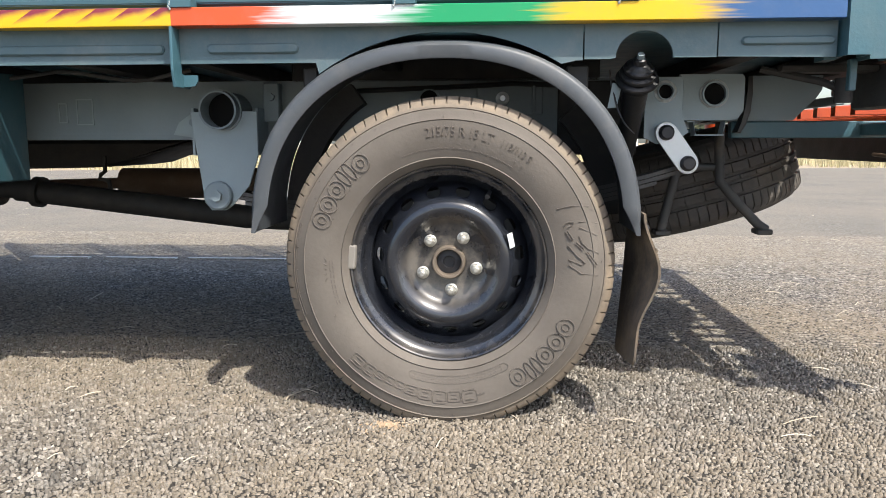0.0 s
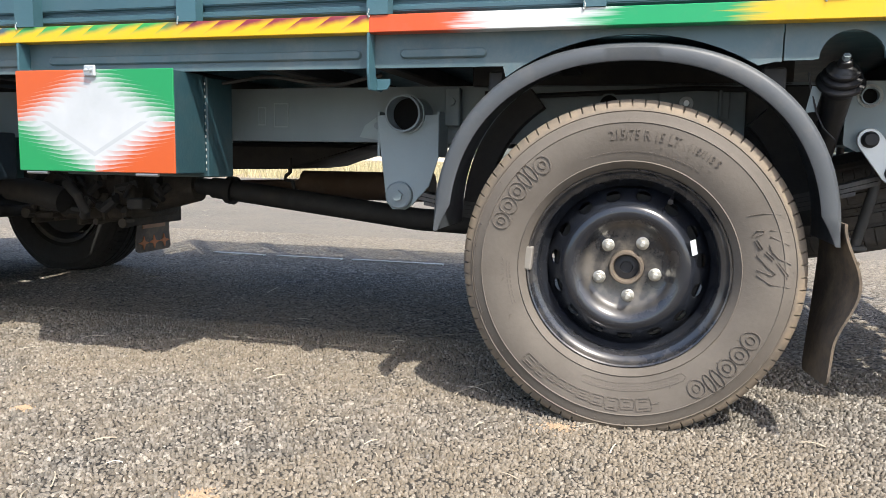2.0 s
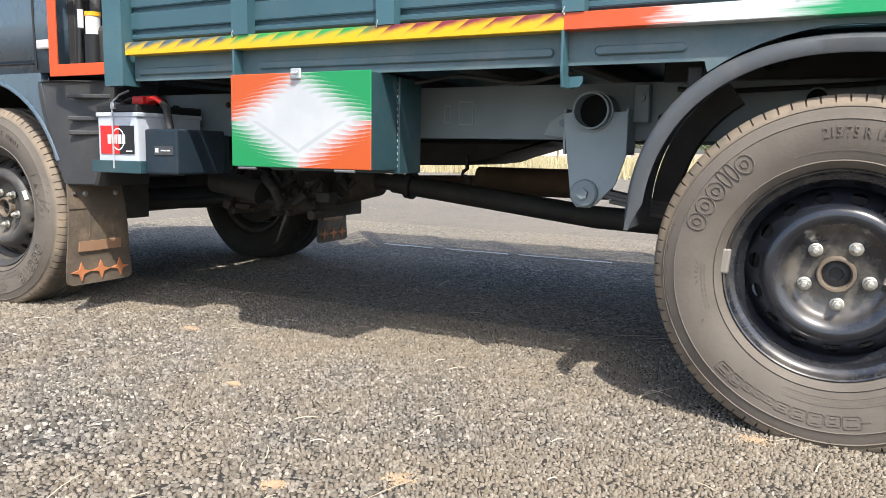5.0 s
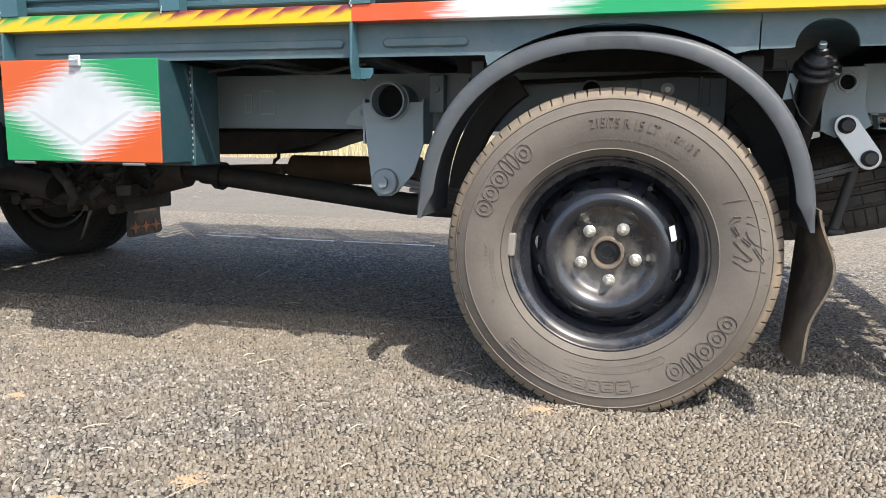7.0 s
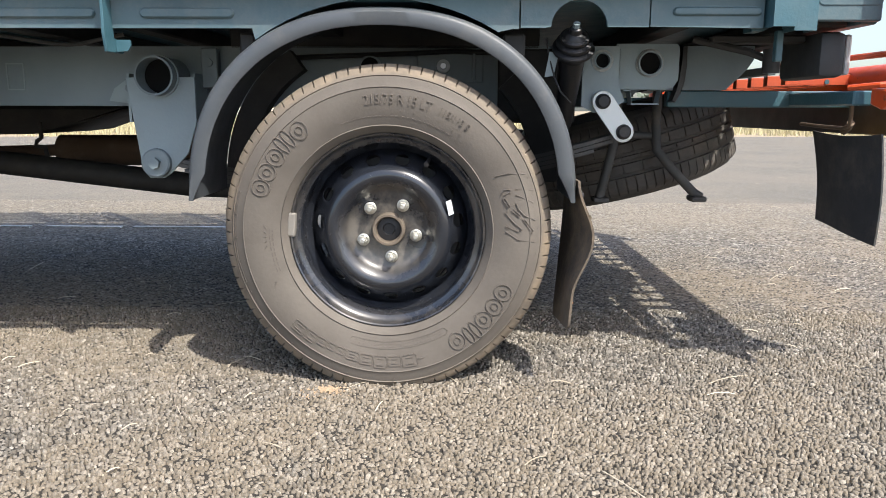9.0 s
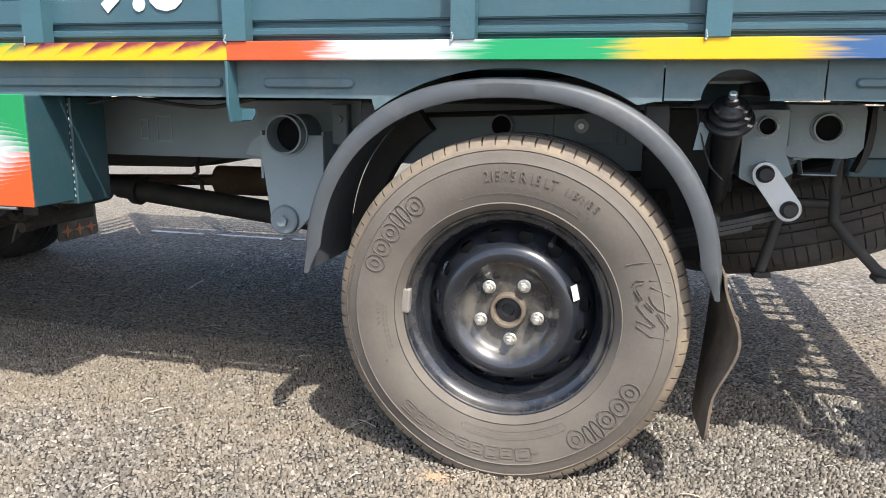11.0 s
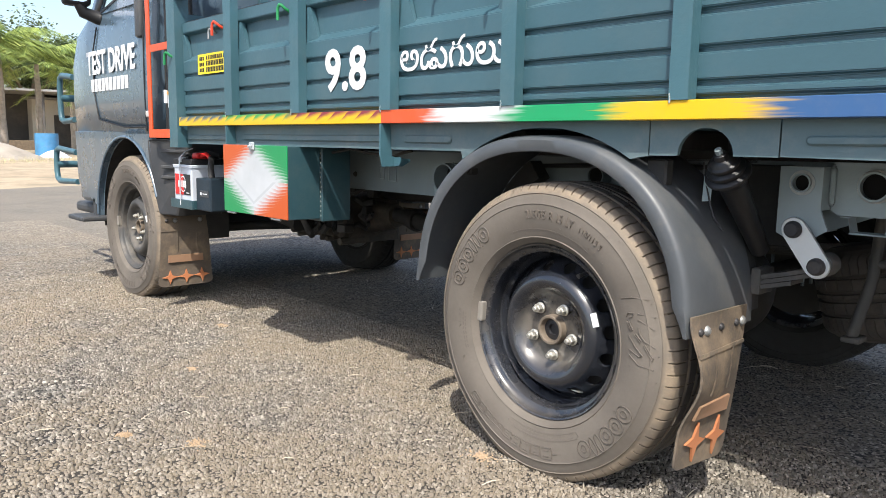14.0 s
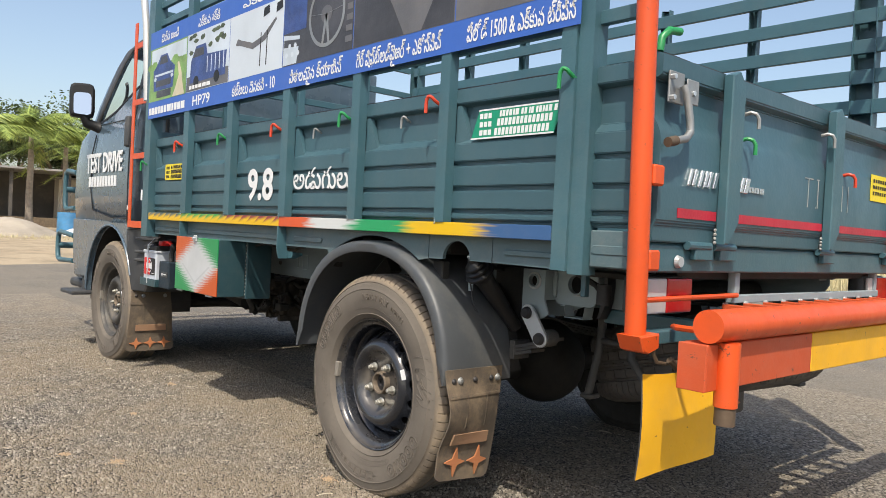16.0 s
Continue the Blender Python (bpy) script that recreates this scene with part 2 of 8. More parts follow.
def stripe_material():
    """Hand-sprayed band: feathered yellow with coloured tops, then orange, white, green, yellow and blue."""
    m, t, b = material("striped_paint", 0.35)
    c = coords(t)
    sep = t.nodes.new("ShaderNodeSeparateXYZ")
    t.links.new(c, sep.inputs[0])
    x, z = sep.outputs[0], sep.outputs[2]
    # streaks of the brush run along x
    mp = t.nodes.new("ShaderNodeMapping")
    mp.inputs["Scale"].default_value = (6, 1, 160)
    t.links.new(c, mp.inputs[0])
    streak = node(t, "ShaderNodeTexNoise", Scale=1.0, Detail=3.0)
    t.links.new(mp.outputs[0], streak.inputs["Vector"])
    wob = mathn(t, 'MULTIPLY_ADD', streak.outputs["Fac"], 0.22, -0.11)
    u = mathn(t, 'MULTIPLY_ADD', mathn(t, 'ADD', x, wob), 1 / 2.8, 1.9 / 2.8)

    def at(v):
        return (v + 1.9) / 2.8
    orange, white, green, yellow, blue = (0.60, 0.085, 0.022), (0.56, 0.58, 0.58), (0.010, 0.29, 0.105), (0.70, 0.43, 0.007), (0.035, 0.10, 0.24)
    right = ramp(t, u, [(0.0, orange), (at(-0.355), orange), (at(-0.315), white), (at(-0.115), white), (at(-0.03), green), (at(0.17), green),
                        (at(0.25), yellow), (at(0.48), yellow), (at(0.56), blue), (1.0, blue)])
    tops = ramp(t, mathn(t, 'MULTIPLY_ADD', x, 1 / 2.8, 1.9 / 2.8), [(0.0, (0.05, 0.10, 0.13)), (at(-1.49), (0.05, 0.10, 0.13)), (at(-1.46), (0.03, 0.30, 0.07)),
                (at(-1.06), (0.03, 0.30, 0.07)), (at(-0.99), (0.22, 0.025, 0.045)), (1.0, (0.22, 0.025, 0.045))])
    saw = mathn(t, 'FRACT', mathn(t, 'MULTIPLY', mathn(t, 'MULTIPLY_ADD', z, -1.6, x), 15.0))
    lim = mathn(t, 'MULTIPLY_ADD', saw, 0.020, 0.826)
    lim = mathn(t, 'MULTIPLY_ADD', noise_tex(t, c, 40), 0.016, mathn(t, 'SUBTRACT', lim, 0.008))
    f = mathn(t, 'MULTIPLY', mathn(t, 'SUBTRACT', z, lim), 55.0, None, True)
    left = mix(t, f, yellow, tops)
    side = mathn(t, 'GREATER_THAN', x, -0.545)
    base = mix(t, side, left, right)
    base = mix(t, mathn(t, 'MULTIPLY', ramp(t, noise_tex(t, c, 12, 8, 0.7), [(0.5, (0, 0, 0)), (0.8, (1, 1, 1))]), 0.2), base, (0.25, 0.22, 0.18))
    t.links.new(base, b.inputs["Base Color"])
    bump(t, b, noise_tex(t, c, 60), 0.1, 0.003)
    return m


m_stripe = stripe_material()


def diamond_material(cx, cz, hw, hh):
    """Sprayed door of the tool box: white diamond with feathered points on orange and green corners."""
    m, t, b = material("sprayed_diamond", 0.32)
    c = coords(t)
    sep = t.nodes.new("ShaderNodeSeparateXYZ")
    t.links.new(c, sep.inputs[0])
    u = mathn(t, 'DIVIDE', mathn(t, 'SUBTRACT', sep.outputs[0], cx), hw)
    v = mathn(t, 'DIVIDE', mathn(t, 'SUBTRACT', sep.outputs[2], cz), hh)
    d = mathn(t, 'ADD', mathn(t, 'ABSOLUTE', u), mathn(t, 'ABSOLUTE', v))
    along = mathn(t, 'ADD', mathn(t, 'MULTIPLY', mathn(t, 'ABSOLUTE', v), 7.5), mathn(t, 'MULTIPLY', mathn(t, 'ABSOLUTE', u), -3.0))
    along = mathn(t, 'ADD', along, mathn(t, 'MULTIPLY', noise_tex(t, c, 16, 2), 0.9))
    bow = mathn(t, 'SUBTRACT', d, 0.72)
    along = mathn(t, 'ADD', along, mathn(t, 'MULTIPLY', mathn(t, 'MULTIPLY', bow, bow), 7.0))
    saw = mathn(t, 'FRACT', along)
    edge = mathn(t, 'MULTIPLY_ADD', mathn(t, 'POWER', saw, 1.8), 0.30, 0.74)
    edge = mathn(t, 'ADD', edge, mathn(t, 'MULTIPLY_ADD', noise_tex(t, c, 45, 4), 0.16, -0.08))
    f = mathn(t, 'MULTIPLY_ADD', mathn(t, 'SUBTRACT', d, edge), 2.6, 0.12, True)
    quad = mathn(t, 'GREATER_THAN', mathn(t, 'MULTIPLY', u, v), 0.0)
    corner = mix(t, quad, (0.50, 0.085, 0.018), (0.010, 0.245, 0.08))
    white = ramp(t, noise_tex(t, c, 7, 5), [(0.3, (0.42, 0.445, 0.46)), (0.7, (0.52, 0.54, 0.56))])
    # thin grey lines of the old drawing
    line = mathn(t, 'LESS_THAN', mathn(t, 'ABSOLUTE', mathn(t, 'SUBTRACT', d, 0.64)), 0.045)
    low = mathn(t, 'LESS_THAN', v, 0.0)
    white = mix(t, mathn(t, 'MULTIPLY', mathn(t, 'MULTIPLY', line, low), 0.4), white, (0.30, 0.33, 0.35))
    t.links.new(mix(t, f, white, corner), b.inputs["Base Color"])
    bump(t, b, noise_tex(t, c, 40), 0.08, 0.003)
    return m


def glass_material():
    m, t, b = material("window_glass", 0.03, 0, (0.75, 0.82, 0.82))
    b.inputs["Transmission Weight"].default_value = 1.0
    b.inputs["IOR"].default_value = 1.05
    b.inputs["Specular IOR Level"].default_value = 1.0
    return m


m_glass = glass_material()


# ---------------------------------------------------------------- mesh helpers
def part(name, bm, mat, parent=None, label="", smooth=False):
    me = bpy.data.meshes.new(name)
    bmesh.ops.recalc_face_normals(bm, faces=bm.faces)
    bm.to_mesh(me)
    bm.free()
    me.materials.append(mat)
    if smooth:
        me.polygons.foreach_set("use_smooth", [True] * len(me.polygons))
        me.set_sharp_from_angle(angle=radians(38))
    ob = new(name, me)
    ob.parent = parent
    if label:
        ob["label"] = label
    return ob


def thing(name, label, category, at=(0, 0, 0), group="", kind=""):
    return tagged(new(name), label, category, group, kind)


def B():
    return bmesh.new()


def box(bm, x0, x1, y0, y1, z0, z1, bevel=0.0, seg=1):
    lo = Vector((min(x0, x1), min(y0, y1), min(z0, z1)))
    hi = Vector((max(x0, x1), max(y0, y1), max(z0, z1)))
    m = Matrix.LocRotScale((lo + hi) / 2, None, hi - lo)
    g = bmesh.ops.create_cube(bm, size=1, matrix=m)
    if bevel:
        es = list({e for v in g["verts"] for e in v.link_edges})
        bmesh.ops.bevel(bm, geom=es, offset=bevel, segments=seg, profile=0.5, affect='EDGES')
    return bm


def prism(bm, poly, y0, y1, axis="y", bevel=0.0):
    """A flat outline (pairs) pushed through from y0 to y1. axis y: pairs are x, z; axis x: y, z; axis z: x, y."""
    def put(p, d):
        return {"y": (p[0], d, p[1]), "x": (d, p[0], p[1]), "z": (p[0], p[1], d)}[axis]
    a = [bm.verts.new(put(p, y0)) for p in poly]
    b = [bm.verts.new(put(p, y1)) for p in poly]
    fs = [bm.faces.new(a), bm.faces.new(b)]
    n = len(poly)
    for i in range(n):
        fs.append(bm.faces.new((a[i], a[(i + 1) % n], b[(i + 1) % n], b[i])))
    if bevel:
        es = list({e for f in fs[:2] for e in f.edges})
        bmesh.ops.bevel(bm, geom=es, offset=bevel, segments=1, profile=0.5, affect='EDGES')
    return bm


def holed(bm, poly, cx, cz, r, y0, y1, n=48):
    """A plate from an outline (x, z) with a round hole through it."""
    def cross(a):
        d = (math.cos(a), math.sin(a))
        best = None
        for (x0, z0), (x1, z1) in zip(poly, poly[1:] + poly[:1]):
            ex, ez = x1 - x0, z1 - z0
            det = d[0] * -ez + d[1] * ex
            if abs(det) < 1e-9:
                continue
            s = ((x0 - cx) * -ez + (z0 - cz) * ex) / det
            u = (d[0] * (z0 - cz) - d[1] * (x0 - cx)) / det
            if s > 0 and -1e-6 <= u <= 1 + 1e-6 and (best is None or s < best):
                best = s
        return (cx + d[0] * best, cz + d[1] * best)
    angles = sorted([2 * math.pi * k / n for k in range(n)] + [math.atan2(z - cz, x - cx) % (2 * math.pi) for x, z in poly])
    rings = []
    for y in (y0, y1):
        rings.append([bm.verts.new((q[0], y, q[1])) for q in (cross(a) for a in angles)])
        rings.append([bm.verts.new((cx + r * math.cos(a), y, cz + r * math.sin(a))) for a in angles])
    m = len(angles)
    for a, b in ((0, 1), (1, 3), (3, 2), (2, 0)):
        for k in range(m):
            bm.faces.new((rings[a][k], rings[a][(k + 1) % m], rings[b][(k + 1) % m], rings[b][k]))
    bmesh.ops.remove_doubles(bm, verts=bm.verts, dist=0.00005)
    return bm


def pipe(bm, pts, r, seg=12, caps=True, r_end=None):
    """A round bar along a row of points."""
    pts = [Vector(p) for p in pts]
    rings = []
    side = None
    n = len(pts)
    for i, p in enumerate(pts):
        d = (pts[min(i + 1, n - 1)] - pts[max(i - 1, 0)]).normalized()
        if side is None:
            side = d.orthogonal().normalized()
        side = (side - d * side.dot(d)).normalized()
        up = d.cross(side)
        rr = r if r_end is None else r + (r_end - r) * i / (n - 1)
        rings.append([bm.verts.new(p + (side * math.cos(a) + up * math.sin(a)) * rr) for a in (2 * math.pi * k / seg for k in range(seg))])
    for a, b in zip(rings, rings[1:]):
        for k in range(seg):
            bm.faces.new((a[k], a[(k + 1) % seg], b[(k + 1) % seg], b[k]))
    if caps:
        bm.faces.new(rings[0])
        bm.faces.new(rings[-1])
    return bm


def tube(bm, p0, p1, r, wall, seg=32):
    """A hollow pipe with open ends."""
    p0, p1 = Vector(p0), Vector(p1)
    d = (p1 - p0).normalized()
    s = d.orthogonal().normalized()
    u = d.cross(s)
    rings = []
    for p, rr in ((p0, r), (p1, r), (p1, r - wall), (p0, r - wall)):
        rings.append([bm.verts.new(p + (s * math.cos(2 * math.pi * k / seg) + u * math.sin(2 * math.pi * k / seg)) * rr) for k in range(seg)])
    for i in range(4):
        a, b = rings[i], rings[(i + 1) % 4]
        for k in range(seg):
            bm.faces.new((a[k], a[(k + 1) % seg], b[(k + 1) % seg], b[k]))
    return bm


def revolve(bm, prof, seg=96, cx=0.0, cz=0.0, closed=False):
    """Turn pairs of (radius, y) round the y axis."""
    rings = []
    for r, y in prof:
        if r < 1e-6:
            rings.append([bm.verts.new((cx, y, cz))])
        else:
            rings.append([bm.verts.new((cx + r * math.sin(2 * math.pi * k / seg), y, cz + r * math.cos(2 * math.pi * k / seg))) for k in range(seg)])
    pairs = list(zip(rings, rings[1:])) + ([(rings[-1], rings[0])] if closed else [])
    for a, b in pairs:
        for k in range(seg):
            k2 = (k + 1) % seg
            if len(a) == 1 and len(b) == 1:
                continue
            if len(a) == 1:
                bm.faces.new((a[0], b[k], b[k2]))
            elif len(b) == 1:
                bm.faces.new((a[k], a[k2], b[0]))
            else:
                bm.faces.new((a[k], a[k2], b[k2], b[k]))
    return bm


def hexbolt(bm, x, y, z, r, depth, out=-1, turn=0.3):
    """A bolt head that looks along y (out -1 or 1)."""
    pts = [(x + r * math.cos(turn + i * math.pi / 3), z + r * math.sin(turn + i * math.pi / 3)) for i in range(6)]
    return prism(bm, pts, y, y + out * depth, "y", 0.0)


def lettering(name, body, size, mat, parent, place, label="", space=1.0, depth=0.0008, width=None, align='LEFT', shear=0.0, bold=0.0):
    """Flat letters, stood up by the matrix place; width squeezes the line to that length."""
    cu = bpy.data.curves.new(name, 'FONT')
    cu.body, cu.size, cu.extrude, cu.space_character, cu.shear, cu.offset = body, size, depth, space, shear, bold
    cu.align_x = align
    cu.resolution_u = 3
    tmp = new("lettering", cu)
    dg = bpy.context.evaluated_depsgraph_get()
    me = bpy.data.meshes.new_from_object(tmp.evaluated_get(dg))
    bpy.data.objects.remove(tmp)
    if width:
        xs = [v.co.x for v in me.vertices]
        k = width / (max(xs) - min(xs))
        me.transform(Matrix.Diagonal((k, 1, 1, 1)))
    me.transform(place)
    me.materials.clear()
    me.materials.append(mat)
    ob = new(name, me)
    ob.parent = parent
    if label:
        ob["label"] = label
    return ob




def side_at(x, y, z, roll=0):
    return pose(x, y, z, 90, 0, 0) @ pose(0, 0, 0, 0, 0, roll)


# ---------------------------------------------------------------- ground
def dust_and_far_tone(t, c):
    """Dust patches everywhere, dust towards the lot's front edge, paler beige beyond the truck."""
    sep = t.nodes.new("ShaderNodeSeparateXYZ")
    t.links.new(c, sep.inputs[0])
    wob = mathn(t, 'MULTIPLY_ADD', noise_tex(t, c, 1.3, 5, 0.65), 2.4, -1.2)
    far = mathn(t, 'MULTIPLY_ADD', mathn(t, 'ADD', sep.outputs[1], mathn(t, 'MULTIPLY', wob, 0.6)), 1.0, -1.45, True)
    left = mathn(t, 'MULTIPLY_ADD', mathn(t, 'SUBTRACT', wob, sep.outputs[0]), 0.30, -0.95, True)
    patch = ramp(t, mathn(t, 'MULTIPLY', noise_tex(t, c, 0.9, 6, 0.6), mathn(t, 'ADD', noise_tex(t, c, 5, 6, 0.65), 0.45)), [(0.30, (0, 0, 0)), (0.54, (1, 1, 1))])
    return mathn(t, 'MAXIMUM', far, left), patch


def asphalt_material():
    m, t, b = material("coarse_asphalt", 0.85)
    c = coords(t)
    vo = node(t, "ShaderNodeTexVoronoi", Scale=105.0, Randomness=1.0)
    t.links.new(c, vo.inputs["Vector"])
    vo2 = node(t, "ShaderNodeTexVoronoi", Scale=190.0)
    t.links.new(c, vo2.inputs["Vector"])
    big = noise_tex(t, c, 0.9, 6, 0.6)
    mid = noise_tex(t, c, 7, 5, 0.6)
    fine = noise_tex(t, c, 420, 2)
    sep = t.nodes.new("ShaderNodeSeparateColor")
    t.links.new(vo.outputs["Color"], sep.inputs[0])
    stone = ramp(t, sep.outputs[0], [(0.0, (0.085, 0.080, 0.073)), (0.45, (0.155, 0.146, 0.130)), (0.8, (0.215, 0.200, 0.175)), (1.0, (0.32, 0.29, 0.25))])
    gap = ramp(t, vo.outputs["Distance"], [(0.38, (0, 0, 0)), (0.72, (1, 1, 1))])
    base = mix(t, gap, stone, (0.035, 0.034, 0.033))
    cover, patch = dust_and_far_tone(t, c)
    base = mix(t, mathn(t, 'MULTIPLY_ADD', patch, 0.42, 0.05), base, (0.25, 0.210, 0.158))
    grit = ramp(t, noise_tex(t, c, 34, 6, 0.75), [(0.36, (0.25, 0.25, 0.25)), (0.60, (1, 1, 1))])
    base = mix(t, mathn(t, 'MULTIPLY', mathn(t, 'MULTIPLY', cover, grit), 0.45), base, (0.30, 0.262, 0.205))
    base = mix(t, mathn(t, 'MULTIPLY', fine, 0.25), base, (0.17, 0.16, 0.145))
    t.links.new(base, b.inputs["Base Color"])
    h = mathn(t, 'ADD', mathn(t, 'MULTIPLY', vo.outputs["Distance"], -1.0), mathn(t, 'MULTIPLY', vo2.outputs["Distance"], -0.4))
    bump(t, b, h, 0.9, 0.006)
    b.inputs["Specular IOR Level"].default_value = 0.25
    return m


def earth_material():
    """Asphalt near, then dry earth and straw-coloured grass."""
    m, t, b = material("dry_earth", 0.95)
    c = coords(t)
    n1 = noise_tex(t, c, 0.35, 6, 0.6)
    n2 = noise_tex(t, c, 9, 5, 0.65)
    base = ramp(t, n1, [(0.3, (0.36, 0.27, 0.175)), (0.7, (0.46, 0.37, 0.25))])
    base = mix(t, mathn(t, 'MULTIPLY', n2, 0.5), base, (0.30, 0.24, 0.16))
    base = mix(t, mathn(t, 'MULTIPLY', ramp(t, noise_tex(t, c, 1.1, 8, 0.75), [(0.46, (0, 0, 0)), (0.60, (1, 1, 1))]), 0.7), base, (0.20, 0.165, 0.11))
    t.links.new(base, b.inputs["Base Color"])
    bump(t, b, n2, 0.5, 0.04)
    return m


m_asphalt, m_earth = asphalt_material(), earth_material()
bm = B()
bmesh.ops.create_grid(bm, x_segments=60, y_segments=60, size=1500, matrix=Matrix.Translation((-0.8, 0.8, -0.02)))
tagged(part("ground", bm, m_earth), "dry sandy earth reaching to the horizon", "ground", kind="structure")
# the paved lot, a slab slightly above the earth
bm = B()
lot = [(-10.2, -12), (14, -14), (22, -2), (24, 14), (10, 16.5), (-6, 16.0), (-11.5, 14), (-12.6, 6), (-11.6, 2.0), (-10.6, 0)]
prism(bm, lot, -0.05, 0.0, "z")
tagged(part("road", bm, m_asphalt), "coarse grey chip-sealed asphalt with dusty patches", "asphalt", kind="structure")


# ---------------------------------------------------------------- wheels
HUB_Z, TYRE_R = 0.335, 0.350
_cache = {}


def shared(key, make, mat, smooth=True):
    """One mesh for alike parts."""
    if key not in _cache:
        bm = make()
        me = bpy.data.meshes.new(key)
        bmesh.ops.recalc_face_normals(bm, faces=bm.faces)
        bm.to_mesh(me)
        bm.free()
        me.materials.append(mat)
        if smooth:
            me.polygons.foreach_set("use_smooth", [True] * len(me.polygons))
            me.set_sharp_from_angle(angle=radians(35))
        _cache[key] = me
    return _cache[key]


def place_part(name, me, parent, m=None, label=""):
    ob = new(name, me)
    ob.parent = parent
    if m is not None:
        ob.matrix_basis = m
    if label:
        ob["label"] = label
    return ob


# outer face of the sidewall: radius, y (wheel's own y, 0 at the rim's lip, minus is outward)
WALL = [(0.2065, 0.006), (0.212, -0.006), (0.222, -0.013), (0.2235, -0.0155), (0.2255, -0.0135), (0.240, -0.019), (0.262, -0.0245), (0.285, -0.0255),
        (0.300, -0.024), (0.3015, -0.0255), (0.3035, -0.0235), (0.312, -0.0205), (0.3235, -0.0145), (0.325, -0.016), (0.327, -0.0125), (0.333, -0.0085)]


def wall_y(r):
    for (r0, y0), (r1, y1) in zip(WALL, WALL[1:]):
        if r0 <= r <= r1:
            return y0 + (y1 - y0) * (r - r0) / (r1 - r0)
    return -0.006


def foot_push(z):
    """How far the loaded foot pushes the sidewall out at height z below the hub."""
    return 0.017 * min(1, max(0, -0.22 - z) / 0.11) ** 2


def make_tyre(flat):
    bm = B()
    blocks, width = 84, 0.205
    fr = (0.0, 0.30, 0.60, 0.86, 0.885, 0.975)
    seg = blocks * 6
    shoulder = [(0.340, -0.004, 1), (0.3465, 0.004, 1), (0.3490, 0.012, 1), (0.3495, 0.028, 2), (0.3500, 0.040, 0)]
    groove = [(0.3425, 0.042, 0), (0.3425, 0.049, 0), (0.3508, 0.051, 3), (0.3510, 0.076, 3), (0.3435, 0.078, 0), (0.3435, 0.085, 0), (0.3512, 0.087, 3)]
    half = [(r, y, 0) for r, y in WALL] + shoulder + groove
    mid = width - 0.022
    full = half + [(r, mid - y, c) for r, y, c in reversed(half)]
    rings = []
    for r, y, c in full:
        ring = []
        for k in range(seg):
            rr = r
            ph = k % 6
            slit = ph >= 4
            if c in (1, 2) and slit:
                rr -= 0.0065
            elif c == 3 and slit and (k // 6 + (1 if y > 0.085 else 0)) % 2 == 0:
                rr -= 0.004
            a = 2 * math.pi * (k // 6 + fr[ph] + (0.35 if y > 0.08 else 0.0)) / blocks
            x, z, yy = rr * math.sin(a), rr * math.cos(a), y
            if flat and z < -0.22:
                # the loaded foot: flattened, with the walls pushed out
                yy += (-1 if y < mid / 2 else 1) * foot_push(z) * (1 if abs(y - mid / 2) > mid / 2 - 0.01 else 0.5)
                z = max(z, -HUB_Z - 0.001)
            ring.append(bm.verts.new((x, yy, z)))
        rings.append(ring)
    for a, b in zip(rings, rings[1:]):
        for k in range(seg):
            bm.faces.new((a[k], a[(k + 1) % seg], b[(k + 1) % seg], b[k]))
    return bm


